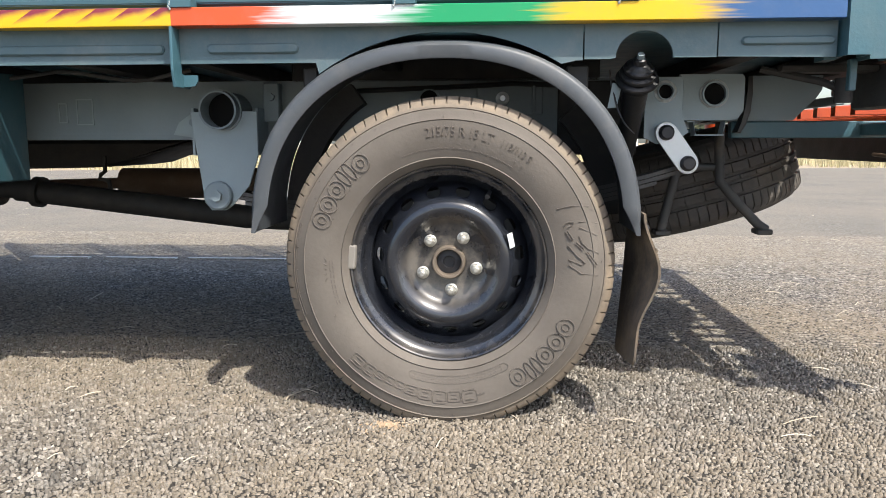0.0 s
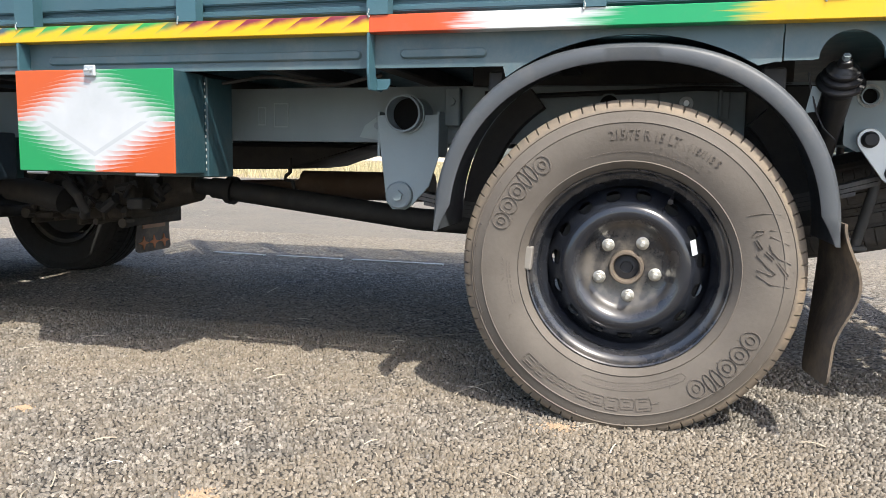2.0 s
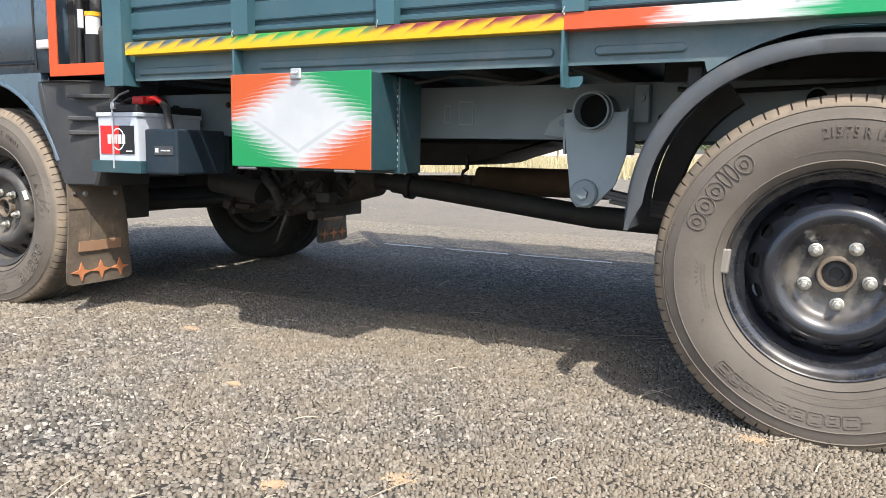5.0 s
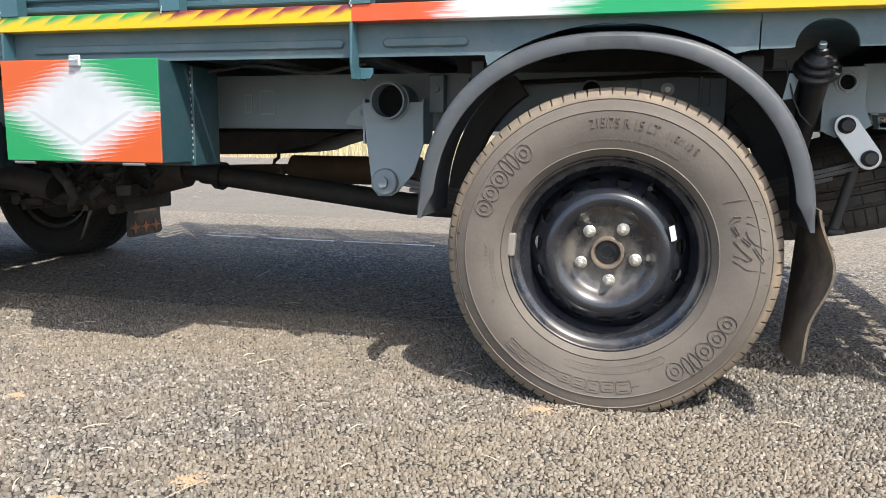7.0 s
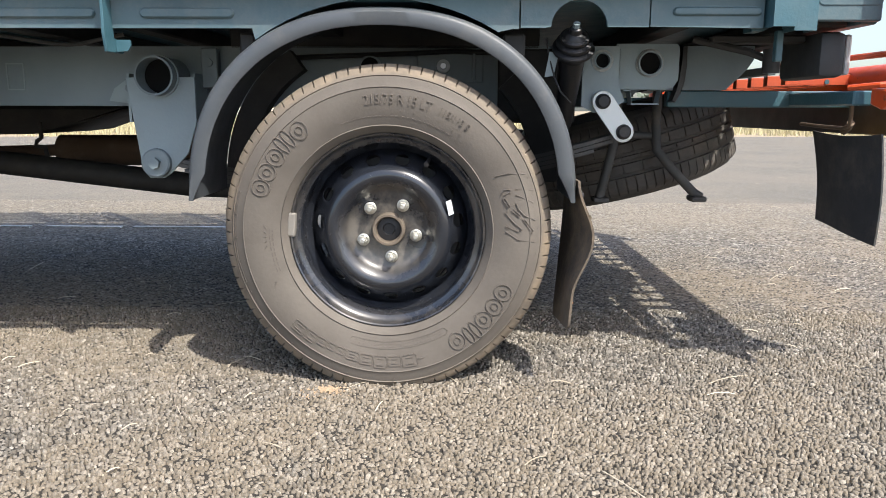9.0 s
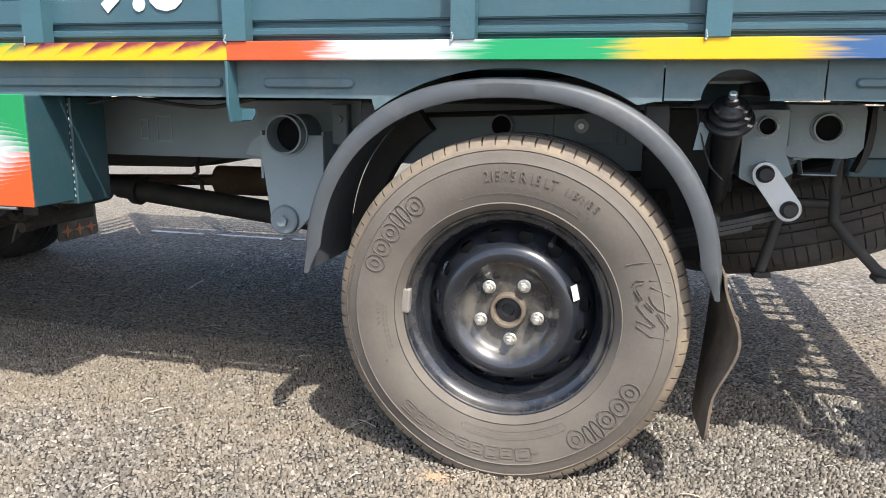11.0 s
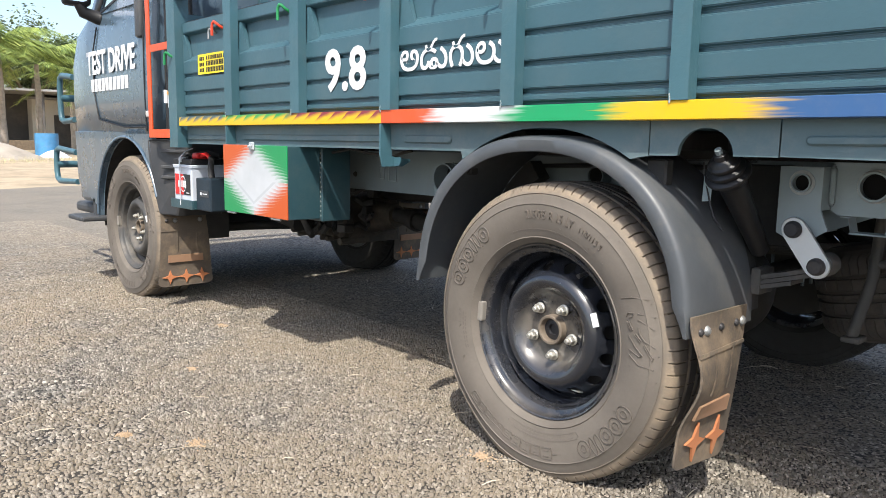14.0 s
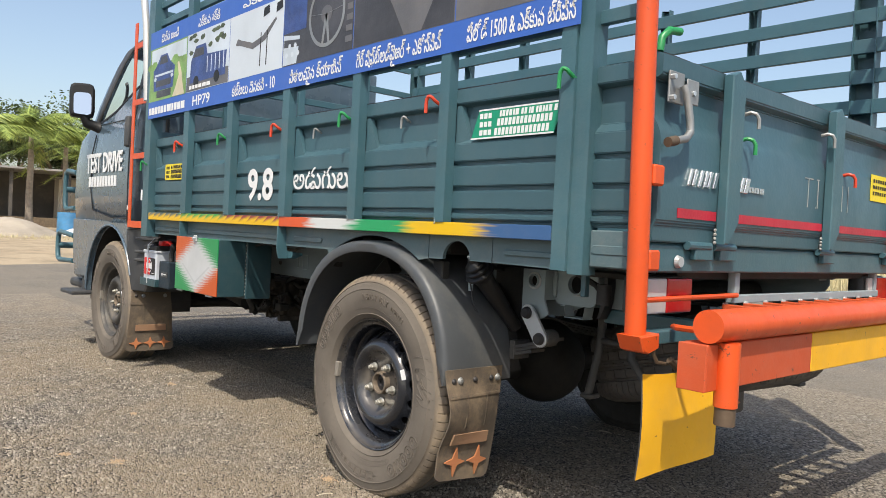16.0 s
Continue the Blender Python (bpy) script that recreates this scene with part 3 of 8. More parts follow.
def make_rim():
    """Steel wheel: lip, bead seat, well and a domed disc with fifteen oval vents."""
    bm = B()
    revolve(bm, [(0.2045, 0.010), (0.2075, 0.006), (0.2085, 0.000), (0.2065, -0.004), (0.2035, -0.002), (0.2005, 0.006), (0.1955, 0.013), (0.188, 0.016), (0.1845, 0.022), (0.1835, 0.050),
                 (0.177, 0.058), (0.1725, 0.064), (0.1715, 0.095), (0.178, 0.15), (0.19, 0.185), (0.2065, 0.192)], 128)
    prof = [(0.1720, 0.078), (0.168, 0.072)]
    revolve(bm, prof, 120)
    # vents: a cell with an oval hole, fifteen times
    def face_y(r):
        pts = [(0.136, 0.0225), (0.142, 0.030), (0.150, 0.043), (0.158, 0.057), (0.168, 0.072)]
        for (r0, y0), (r1, y1) in zip(pts, pts[1:]):
            if r <= r1:
                return y0 + (y1 - y0) * (r - r0) / (r1 - r0)
        return 0.072
    n = 15
    for i in range(n):
        ca = 2 * math.pi * (i + 0.46) / n
        sq = []
        for k in range(8):
            sq.append((-1 + k / 4, -1))
        for k in range(8):
            sq.append((1, -1 + k / 4))
        for k in range(8):
            sq.append((1 - k / 4, 1))
        for k in range(8):
            sq.append((-1, 1 - k / 4))
        def put(u, v, deep=0.0):
            a = ca + u * math.pi / n
            r = 0.152 + v * 0.016
            return bm.verts.new((r * math.sin(a), face_y(r) + deep, r * math.cos(a)))
        outer = [put(u, v) for u, v in sq]
        hole, hole2, hole3 = [], [], []
        for u, v in sq:
            a = math.atan2(v, u)
            hole.append(put(0.54 * math.cos(a), 0.74 * math.sin(a)))
            hole2.append(put(0.48 * math.cos(a), 0.66 * math.sin(a), 0.004))
            hole3.append(put(0.48 * math.cos(a), 0.66 * math.sin(a), 0.012))
        for a, b in ((outer, hole), (hole, hole2), (hole2, hole3)):
            for k in range(32):
                bm.faces.new((a[k], a[(k + 1) % 32], b[(k + 1) % 32], b[k]))
    revolve(bm, [(0.136, 0.0225), (0.131, 0.0165), (0.124, 0.0125), (0.117, 0.0115), (0.109, 0.0135), (0.100, 0.020), (0.093, 0.029), (0.087, 0.0365), (0.080, 0.040), (0.050, 0.041), (0.036, 0.043)], 120)
    bmesh.ops.remove_doubles(bm, verts=bm.verts, dist=0.0004)
    return bm


def make_nut():
    bm = B()
    prism(bm, [(0.0105 * math.cos(i * math.pi / 3), 0.0105 * math.sin(i * math.pi / 3)) for i in range(6)], 0.040, 0.020, "y", 0.001)
    revolve(bm, [(0.0, 0.0375), (0.0135, 0.0375), (0.0135, 0.034), (0.0105, 0.032)], 24)
    revolve(bm, [(0.0075, 0.021), (0.0062, 0.0135), (0.0045, 0.012), (0.0, 0.012)], 20)
    return bm


def make_hub():
    bm = B()
    revolve(bm, [(0.036, 0.046), (0.0355, 0.026), (0.0335, 0.0235), (0.029, 0.0235), (0.0275, 0.026), (0.026, 0.040), (0.012, 0.044), (0.0, 0.044)], 48)
    return bm


def make_drum():
    bm = B()
    revolve(bm, [(0.0, 0.085), (0.155, 0.085), (0.160, 0.10), (0.160, 0.17), (0.0, 0.17)], 48)
    return bm


def bent(me_name, body, size, a0, a1, r, mat_h=0.0012):
    """Raised letters round the sidewall from angle a0 to a1 (degrees clockwise from the top), feet at radius r."""
    cu = bpy.data.curves.new(me_name, 'FONT')
    cu.body, cu.size, cu.extrude, cu.resolution_u = body, size, 0.001, 2
    tmp = new("lettering", cu)
    me = bpy.data.meshes.new_from_object(tmp.evaluated_get(bpy.context.evaluated_depsgraph_get()))
    bpy.data.objects.remove(tmp)
    xs = [v.co.x for v in me.vertices]
    lo, hi = min(xs), max(xs)
    for v in me.vertices:
        a = radians(a0 + (a1 - a0) * (v.co.x - lo) / (hi - lo))
        rr = r + v.co.y
        out = wall_y(rr) - (0.0022 if v.co.z > 0 else -0.001)
        v.co = (rr * math.sin(a), out, rr * math.cos(a))
    me.materials.clear()
    me.materials.append(m_tyremark)
    return me


def strip(bm, pts, w, closed=False, high=0.0022):
    """A raised line on the sidewall along (degrees, radius) points."""
    n = len(pts)
    quad = []
    P = [Vector((radians(a) * r, r)) for a, r in pts]
    for i in range(n):
        p0, p1 = P[i - 1 if (i or closed) else 0], P[(i + 1) % n if (i + 1 < n or closed) else n - 1]
        d = p1 - p0
        d = d.normalized() if d.length else Vector((1, 0))
        nn = Vector((-d.y, d.x)) * w / 2
        row = []
        for s, h in ((1, -0.001), (0.7, high), (-0.7, high), (-1, -0.001)):
            q = P[i] + nn * s
            a, r = q.x / max(P[i].y, 0.01), q.y
            row.append(bm.verts.new((r * math.sin(a), wall_y(r) - h, r * math.cos(a))))
        quad.append(row)
    rng = range(n if closed else n - 1)
    for i in rng:
        a, b = quad[i], quad[(i + 1) % n]
        for k in range(3):
            bm.faces.new((a[k], a[k + 1], b[k + 1], b[k]))


def oval(bm, a, r, ha, hr, w=0.0032, n=20):
    strip(bm, [(a + ha * math.cos(2 * math.pi * i / n), r + hr * math.sin(2 * math.pi * i / n)) for i in range(n)], w, True)


def make_marks():
    """Raised emblems: rounded outlines in the place of the maker's marks, and the stepped chevrons."""
    bm = B()
    for a0 in (-73, 114):
        for i, kind in enumerate((1, 1, 1, 0, 0, 1)):
            a = a0 + 3 + (0, 7.4, 14.8, 20.6, 24.4, 30.2)[i]
            if kind:
                oval(bm, a, 0.277, 3.5, 0.019)
                oval(bm, a, 0.277, 1.5, 0.0085, 0.002, 14)
            else:
                oval(bm, a, 0.281, 1.35, 0.0215, 0.0022, 18)
    # rounded blocks in the place of the model's name: four bold, four middling, two long
    a = 167.0
    for wide, lo, hi in ((6.4, 0.268, 0.293), (5.6, 0.268, 0.289), (5.6, 0.268, 0.293), (5.8, 0.268, 0.289), (5.6, 0.268, 0.286), (4.0, 0.268, 0.282), (4.0, 0.268, 0.282),
                         (4.4, 0.268, 0.283), (4.8, 0.268, 0.290), (6.4, 0.268, 0.290)):
        b = a + wide
        strip(bm, [(a + 0.5, lo), (b - 0.5, lo), (b, lo + 0.003), (b, hi - 0.003), (b - 0.5, hi), (a + 0.5, hi), (a, hi - 0.003), (a, lo + 0.003)], 0.0022, True, 0.0017)
        strip(bm, [(a + 1.5, lo + 0.006), (b - 1.5, lo + 0.006)], 0.0020, False, 0.0017)
        strip(bm, [(a + 1.5, hi - 0.006), (b - 1.5, hi - 0.006)], 0.0020, False, 0.0017)
        a = b + 0.7
    strip(bm, [(163.5, 0.2805), (166.6, 0.2805)], 0.003, False, 0.0017)
    # framed panel of small print
    frame_pts = [(150 + 3.0 * i, 0.2375) for i in range(17)] + [(199.5, 0.243)] + [(198 - 3.0 * i, 0.2525) for i in range(17)] + [(148.5, 0.247)]
    strip(bm, frame_pts, 0.0014, True, 0.0012)
    # bold chevrons and a fan of lines
    for row in (((0.268, 0.095), (0.306, 0.092)), ((0.270, 0.083), (0.306, 0.067)), ((0.270, 0.066), (0.276, 0.052), (0.288, 0.040), (0.311, 0.030)),
                ((0.238, 0.083), (0.244, 0.093), (0.258, 0.094), (0.257, 0.088), (0.245, 0.082)), ((0.242, 0.074), (0.254, 0.057), (0.258, 0.059), (0.247, 0.075)),
                ((0.262, 0.050), (0.278, 0.036), (0.280, 0.040), (0.265, 0.053)), ((0.285, 0.032), (0.306, 0.002), (0.308, 0.008), (0.288, 0.033)),
                ((0.248, 0.045), (0.267, 0.024), (0.284, 0.010), (0.276, 0.006), (0.250, 0.016)), ((0.250, 0.005), (0.276, -0.012), (0.310, -0.016)), ((0.224, 0.120), (0.252, 0.127), (0.288, 0.126))):
        strip(bm, [(math.degrees(math.atan2(x, z)), math.hypot(x, z)) for x, z in row], 0.0026)
    for a0_, a1_ in ((256, 250), (262, 259), (268, 268), (274, 277), (280, 286)):
        strip(bm, [(268 + (a0_ - 268) * 0.35, 0.254), (a1_, 0.320)], 0.0024)
    strip(bm, [(250, 0.320), (259, 0.322), (268, 0.322), (277, 0.322), (286, 0.320)], 0.0024)
    strip(bm, [(240, 0.320), (246, 0.258), (233, 0.316)], 0.0024)
    # small print
    for r, a0, a1 in ((0.243, -22, 34), (0.242, 152, 196), (0.248, 152, 196), (0.247, 250, 272), (0.241, 250, 272)):
        a = a0
        while a < a1:
            w = random.uniform(0.8, 2.6)
            strip(bm, [(a, r), (a + w, r)], 0.0035, False, 0.0007)
            a += w + 0.9
    # moulded hairs
    for k in range(40):
        a, r = random.uniform(0, 360), random.choice((0.256, 0.307, 0.318))
        strip(bm, [(a, r), (a + 0.25, r)], 0.0012, False, 0.004)
    for v in bm.verts:
        v.co.y -= foot_push(v.co.z)
    return bm


def build_wheel(truck, x, y, flip=False, name="wheel", full=True, rim_mat=None, turn=0.0, label=""):
    m = pose(x, y, HUB_Z, 0, 0, 180 if flip else 0)
    w = place_part(name, shared("wheel_rim" + ("" if rim_mat is None else "_grey"), make_rim, rim_mat or m_rim), truck, m, label)
    if full:
        place_part("tyre", shared("tyre", lambda: make_tyre(True), m_tyre), w, None, "brown-dusted rubber tyre coloured black for the shade under the truck")
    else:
        place_part("tyre", shared("tyre_far", lambda: make_tyre(True), m_tyreshade), w, None, "rubber tyre coloured black for the shade under the truck")
    place_part("brake_drum", shared("brake_drum", make_drum, m_dark), w)
    place_part("hub", shared("hub", make_hub, m_hubrust), w, None, "rusty dusty hub ring")
    place_part("hub_bore", shared("hub_bore", lambda: revolve(B(), [(0.0, 0.0425), (0.012, 0.0425), (0.0135, 0.036), (0.0255, 0.0385), (0.026, 0.046)], 32), m_bolt), w)
    for i in range(5):
        a = radians(turn + 72 * i)
        place_part("wheel_nut", shared("wheel_nut", make_nut, m_nut), w, Matrix.Translation((0.0605 * math.sin(a), 0, 0.0605 * math.cos(a))), "zinc wheel nut" if i == 0 else "")
    if full:
        place_part("moulded_emblem", shared("moulded_emblem", make_marks, m_tyremark, False), w, None, "raised moulded emblems on the sidewall")["kind"] = "stuff"
        if "size" not in _cache:
            _cache["size"] = bent("tyre_size_lettering", "215/75 R 15 LT", 0.029, -9, 20, 0.268)
            _cache["load"] = bent("load_index_lettering", "115/113 S", 0.020, 24, 38, 0.270)
        place_part("tyre_size_lettering", _cache["size"], w)
        place_part("load_index_lettering", _cache["load"], w)
        bm = B()
        box(bm, -0.009, 0.009, -0.005, 0.014, -0.026, 0.026, 0.004, 2)
        for v in bm.verts:
            v.co = pose(-0.2045, 0.0, 0.014, 0, 4, 0) @ v.co
        part("balance_weight", bm, m_weight, w, "grey clip-on balance weight")
        bm = B()
        pipe(bm, [(0.087, 0.055, 0.150), (0.083, 0.025, 0.143)], 0.004, 10)
        pipe(bm, [(0.083, 0.025, 0.143), (0.082, 0.017, 0.1415)], 0.0055, 10)
        part("valve", bm, m_bolt, w, "black rubber valve stem")
        bm = B()
        box(bm, -0.007, 0.007, -0.0006, 0.0006, -0.016, 0.016)
        for v in bm.verts:
            v.co = pose(0.1325, 0.0165, 0.050, 0, -15, 38) @ v.co
        part("sticker", bm, m_white, w, "small white sticker")
    return w


# ---------------------------------------------------------------- the truck
truck = thing("pickup_truck", "slate-blue flatbed pickup truck with painted cargo box on dusty tyres", "truck")
build_wheel(truck, 0.004, 0.0, turn=31, label="black steel wheel with five zinc nuts")
build_wheel(truck, -2.63, 0.03, name="wheel", full=True, rim_mat=m_rimgrey, turn=40, label="dusty grey front wheel")
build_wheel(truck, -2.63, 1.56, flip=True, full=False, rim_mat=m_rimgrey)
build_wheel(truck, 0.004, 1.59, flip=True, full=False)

# ---- rear mudguards: a rolled band with a turned-down lip
ARC_Z, ARC_R = 0.404, 0.388


def arch_ring(bm, y_in, y_out, a0, a1, n=72):
    prof = [(0.0, y_in), (0.0, y_out + 0.045), (-0.001, y_out + 0.016), (-0.005, y_out + 0.005), (-0.012, y_out), (-0.034, y_out + 0.001), (-0.0375, y_out + 0.003), (-0.037, y_out + 0.006),
            (-0.016, y_out + 0.006), (-0.009, y_out + 0.012), (-0.007, y_out + 0.045), (-0.006, y_in)]
    rows = []
    e = 2 / 2.25
    for i in range(n + 1):
        a = radians(a0 + (a1 - a0) * i / n)
        s, c = math.sin(a), math.cos(a)
        sx, cz = math.copysign(abs(s) ** e, s), math.copysign(abs(c) ** e, c)
        e_ = 0.35 + 0.65 * min(1.0, min(i, n - i) / 3.0)
        rows.append([bm.verts.new(((ARC_R * 1.035 + d * (e_ if d < -0.01 else 1)) * sx - 0.004, y, ARC_Z + (ARC_R + d) * cz)) for d, y in prof])
    k = len(prof)
    for a, b in zip(rows, rows[1:]):
        for j in range(k):
            bm.faces.new((a[j], a[(j + 1) % k], b[(j + 1) % k], b[j]))
    bm.faces.new(rows[0])
    bm.faces.new(rows[-1])


def mudguard(y_out, y_in, label=""):
    bm = B()
    arch_ring(bm, y_in, y_out, -90, 90)
    g = part("mudguard", bm, m_guard, truck, label, True)
    return g


mudguard(-0.046, 0.215, "black plastic mudguard arching over the rear wheel")
mudguard(1.64, 1.41)
# added inner edges of the guards, coloured dark for the shade in the arch
for y0, y1 in ((0.2155, 0.262), (1.36, 1.4095)):
    for a0, a1 in ((-88, -34), (46, 88)):
        bm = B()
        arc = []
        for i in range(13):
            a = radians(a0 + (a1 - a0) * i / 12)
            sx, cz = math.copysign(abs(math.sin(a)) ** (2 / 2.25), math.sin(a)), abs(math.cos(a)) ** (2 / 2.25)
            arc.append((0.982 * ARC_R * 1.035 * sx - 0.004, 0.982 * ARC_R * cz))
        prism(bm, [(x, ARC_Z + z) for x, z in arc] + [(x * 0.86, ARC_Z + z * 0.86) for x, z in reversed(arc)], y0, y1, "y")
        part("guard_shade_liner", bm, m_dark, truck, "inner edge of the mudguard, dark for the arch's shade")


def star(bm, cy, cz, r, x, depth):
    """A four-pointed star that looks along +x."""
    pts = []
    for i in range(8):
        a = i * math.pi / 4 + math.pi / 2
        rr = r if i % 2 == 0 else r * 0.34
        pts.append((cy + rr * math.cos(a), cz + rr * math.sin(a)))
    prism(bm, pts, x, x + depth, "x")


def rubber_flap(name, y0, y1, z0, z1, xs, stars, mat, label, bolts, wave=0.018, flare=0.03, curl=False):
    """A moulded rubber sheet; xs(k) bends it from top to foot, with stars and a raised bar near its foot. curl: the near edge swings out and the far foot is drawn in."""
    w, h = y1 - y0, z1 - z0

    def warp(y, z, lift=0.0):
        k, u = (z1 - z) / h, (y - y0) / w
        if curl:
            near = 0.403 + 0.034 * math.sin(math.pi * min(max(k, 0) / 0.78, 1.0)) ** 2 - 0.014 * max(k, 0) ** 2
            far = 0.408 - 0.024 * max(k, 0) ** 1.4
            x = near + (far - near) * u
            y = y0 - 0.012 * k + u * (w - 0.010 * max(k, 0) ** 3)
            z = z - 0.020 * k * u
        else:
            x = xs(k) + wave * math.sin(math.pi * min(k / 0.75, 1.0))
            y = y + (u - 0.5) * flare * k
        return (x + lift, y, z)

    def grid(bm, ya, yb, za, zb, lift, th, ny=10, nz=18, corner=0.0):
        rows = []
        for i in range(nz + 1):
            z = zb + (za - zb) * i / nz
            d = max(0.0, corner - (z - za))
            inset = corner - math.sqrt(max(0.0, corner * corner - d * d)) if corner else 0.0
            rows.append([(bm.verts.new(warp(y, z, lift)), bm.verts.new(warp(y, z, lift - th))) for y in (ya + inset + (yb - ya - 2 * inset) * j / ny for j in range(ny + 1))])
        for a, b in zip(rows, rows[1:]):
            for j in range(ny):
                bm.faces.new((a[j][0], a[j + 1][0], b[j + 1][0], b[j][0]))
                bm.faces.new((a[j][1], a[j + 1][1], b[j + 1][1], b[j][1]))
            bm.faces.new((a[0][0], b[0][0], b[0][1], a[0][1]))
            bm.faces.new((a[ny][0], b[ny][0], b[ny][1], a[ny][1]))
        for r in (rows[0], rows[-1]):
            for j in range(ny):
                bm.faces.new((r[j][0], r[j + 1][0], r[j + 1][1], r[j][1]))

    bm = B()
    grid(bm, y0, y1, z0, z1, 0.0, 0.005, 12, 40, 0.018)
    fl = part(name, bm, mat, truck, label, True)
    bm = B()
    grid(bm, y0, y1, z1 - 0.245 * h, z1 - 0.222 * h, 0.003, 0.006, 10, 2)
    for u in (0.34, 0.74):
        grid(bm, y0 + (u - 0.008) * w, y0 + (u + 0.008) * w, z1 - 0.52 * h, z1 - 0.245 * h, 0.003, 0.006, 1, 8)
    part("flap_rib", bm, mat, fl)
    bm = B()
    grid(bm, y0 + 0.16 * w, y0 + 0.84 * w, z0 + 0.33 * h, z0 + 0.43 * h, 0.006, 0.009, 8, 3)
    part("flap_bar", bm, m_flapbar, fl, "worn raised rubber bar")
    for u in stars:
        bm = B()
        star(bm, y0 + u * w, z0 + (0.17 if curl else 0.13) * h, (0.042 if curl else 0.033) * (w / 0.22), 0.0, 0.005)
        for v in bm.verts:
            v.co = warp(v.co.y, v.co.z, v.co.x + 0.001)
        part("flap_star", bm, m_star, fl, "worn orange four-pointed star")
    for u in bolts:
        bm = B()
        x0, yy, zz = warp(y0 + u * w, z1 - 0.10 * h)
        r = 1.0 if u in (bolts[1], bolts[-1]) else 0.8
        revolve(bm, [(0.0, -0.007), (0.005, -0.007), (0.0085, -0.004), (0.011, 0.0)], 16)
        for v in bm.verts:
            x, y, z = v.co
            v.co = (x0 - y * r + 0.001, yy + x * r, zz + z * r)
        part("flap_bolt", bm, m_greyhook if r > 0.9 else m_bolt, fl, "" if r > 0.9 else "dark eyelet")
    return fl


rubber_flap("mud_flap", -0.045, 0.170, 0.138, 0.448, None, (0.30, 0.72), m_flap,
            "dusty brown curled rubber mud flap with orange stars behind the rear wheel", (0.12, 0.23, 0.50, 0.80, 0.92), curl=True)
rubber_flap("mud_flap", 1.42, 1.64, 0.135, 0.475, lambda k: 0.412, (0.24, 0.70), m_flap, "dusty brown rubber mud flap", (0.15, 0.9))
rubber_flap("mud_flap", 0.0, 0.21, 0.10, 0.435, lambda k: -2.215 + 0.01 * k, (0.2, 0.5, 0.8), m_flap, "dusty brown rubber mud flap with three orange stars behind the front wheel", (0.12, 0.30, 0.85), 0.008, 0.05)
rubber_flap("mud_flap", 1.36, 1.57, 0.10, 0.435, lambda k: -2.215 + 0.01 * k, (0.2, 0.5, 0.8), m_flap, "dusty brown rubber mud flap with three orange stars", (0.12, 0.85), 0.008, 0.05)

# ---- cargo box
BX0, BX1, BY0, BY1, FLOOR = -1.93, 0.985, -0.02, 1.62, 0.83
bm = B()
box(bm, BX0, BX1, BY0 + 0.02, BY1 - 0.02, 0.805, FLOOR, 0.003)
part("cargo_floor", bm, m_teal, truck, "painted steel cargo floor")
bm = B()
for x in (-1.75, -1.30, -0.85, -0.56, -0.15, 0.25, 0.62):
    box(bm, x - 0.025, x + 0.025, 0.06, 1.54, 0.762, 0.806, 0.004)
    part("cross_member", bm, m_dark, truck)
    bm = B()
bm.free()


def wall_profile():
    """Pressed side wall: (y offset, z), from the foot to the top rail."""
    prof = [(0.010, 0.856), (0.010, 0.862), (0.0, 0.868)]
    for z in (0.887, 0.949, 1.017):
        prof += [(0.0, z - 0.008), (0.010, z - 0.004), (0.010, z + 0.004), (0.0, z + 0.008)]
    return prof + [(0.0, 1.072), (0.022, 1.094), (0.024, 1.176), (0.006, 1.180), (0.0, 1.184), (0.0, 1.222), (0.012, 1.226), (0.034, 1.226), (0.034, 0.856)]


def side_wall(y, s, x0, x1, name, parent, label=""):
    bm = B()
    prof = wall_profile()
    def row(x):
        return [bm.verts.new((x, y + s * d, z)) for d, z in prof]
    a, b = row(x0), row(x1)
    k = len(prof)
    for j in range(k):
        bm.faces.new((a[j], a[(j + 1) % k], b[(j + 1) % k], b[j]))
    bm.faces.new(a)
    bm.faces.new(b)
    bmesh.ops.bevel(bm, geom=[e for e in bm.edges if abs(e.verts[0].co.x - e.verts[1].co.x) > 0.1], offset=0.0018, segments=2, affect='EDGES')
    return part(name, bm, m_panel, parent, label, True)


side = side_wall(-0.030, 1, -1.86, 0.765, "side_wall", truck, "pressed steel side wall with horizontal ribs")
side_wall(-0.030, 1, 0.845, 0.985, "side_wall", truck)
side_wall(1.630, -1, -1.86, 0.985, "side_wall", truck)
# the recess under the top rail closes in slanting ends at each stile
for x0, x1 in ((-1.866, -1.457), (-1.398, -1.010), (-0.956, -0.551), (-0.499, -0.101), (-0.053, 0.331), (0.375, 0.760)):
    for xe, s in ((x0, 1), (x1, -1)):
        bm = B()
        prism(bm, [(xe, 1.074), (xe + s * 0.050, 1.080), (xe + s * 0.016, 1.178), (xe, 1.178)], -0.0285, -0.010, "y")
        for v in bm.verts:
            if v.co.y < -0.02 and abs(v.co.x - xe) > 0.03:
                v.co.y += 0.010
        part("bay_end", bm, m_panel, side)
# dark seam of sealant along the top of the walls
bm = B()
pipe(bm, [(-1.86 + i * 0.05, -0.012 + 0.001 * math.sin(i * 2.1), 1.2275 + 0.0008 * math.sin(i * 1.3)) for i in range(54)], 0.003, 6)
part("edge_seal", bm, m_bolt, side)

# painted foot rail
bm = B()
box(bm, -1.86, 0.757, -0.056, -0.016, 0.820, 0.8235, 0.001)
box(bm, -1.86, 0.757, -0.0565, -0.0525, 0.8205, 0.856, 0.001)
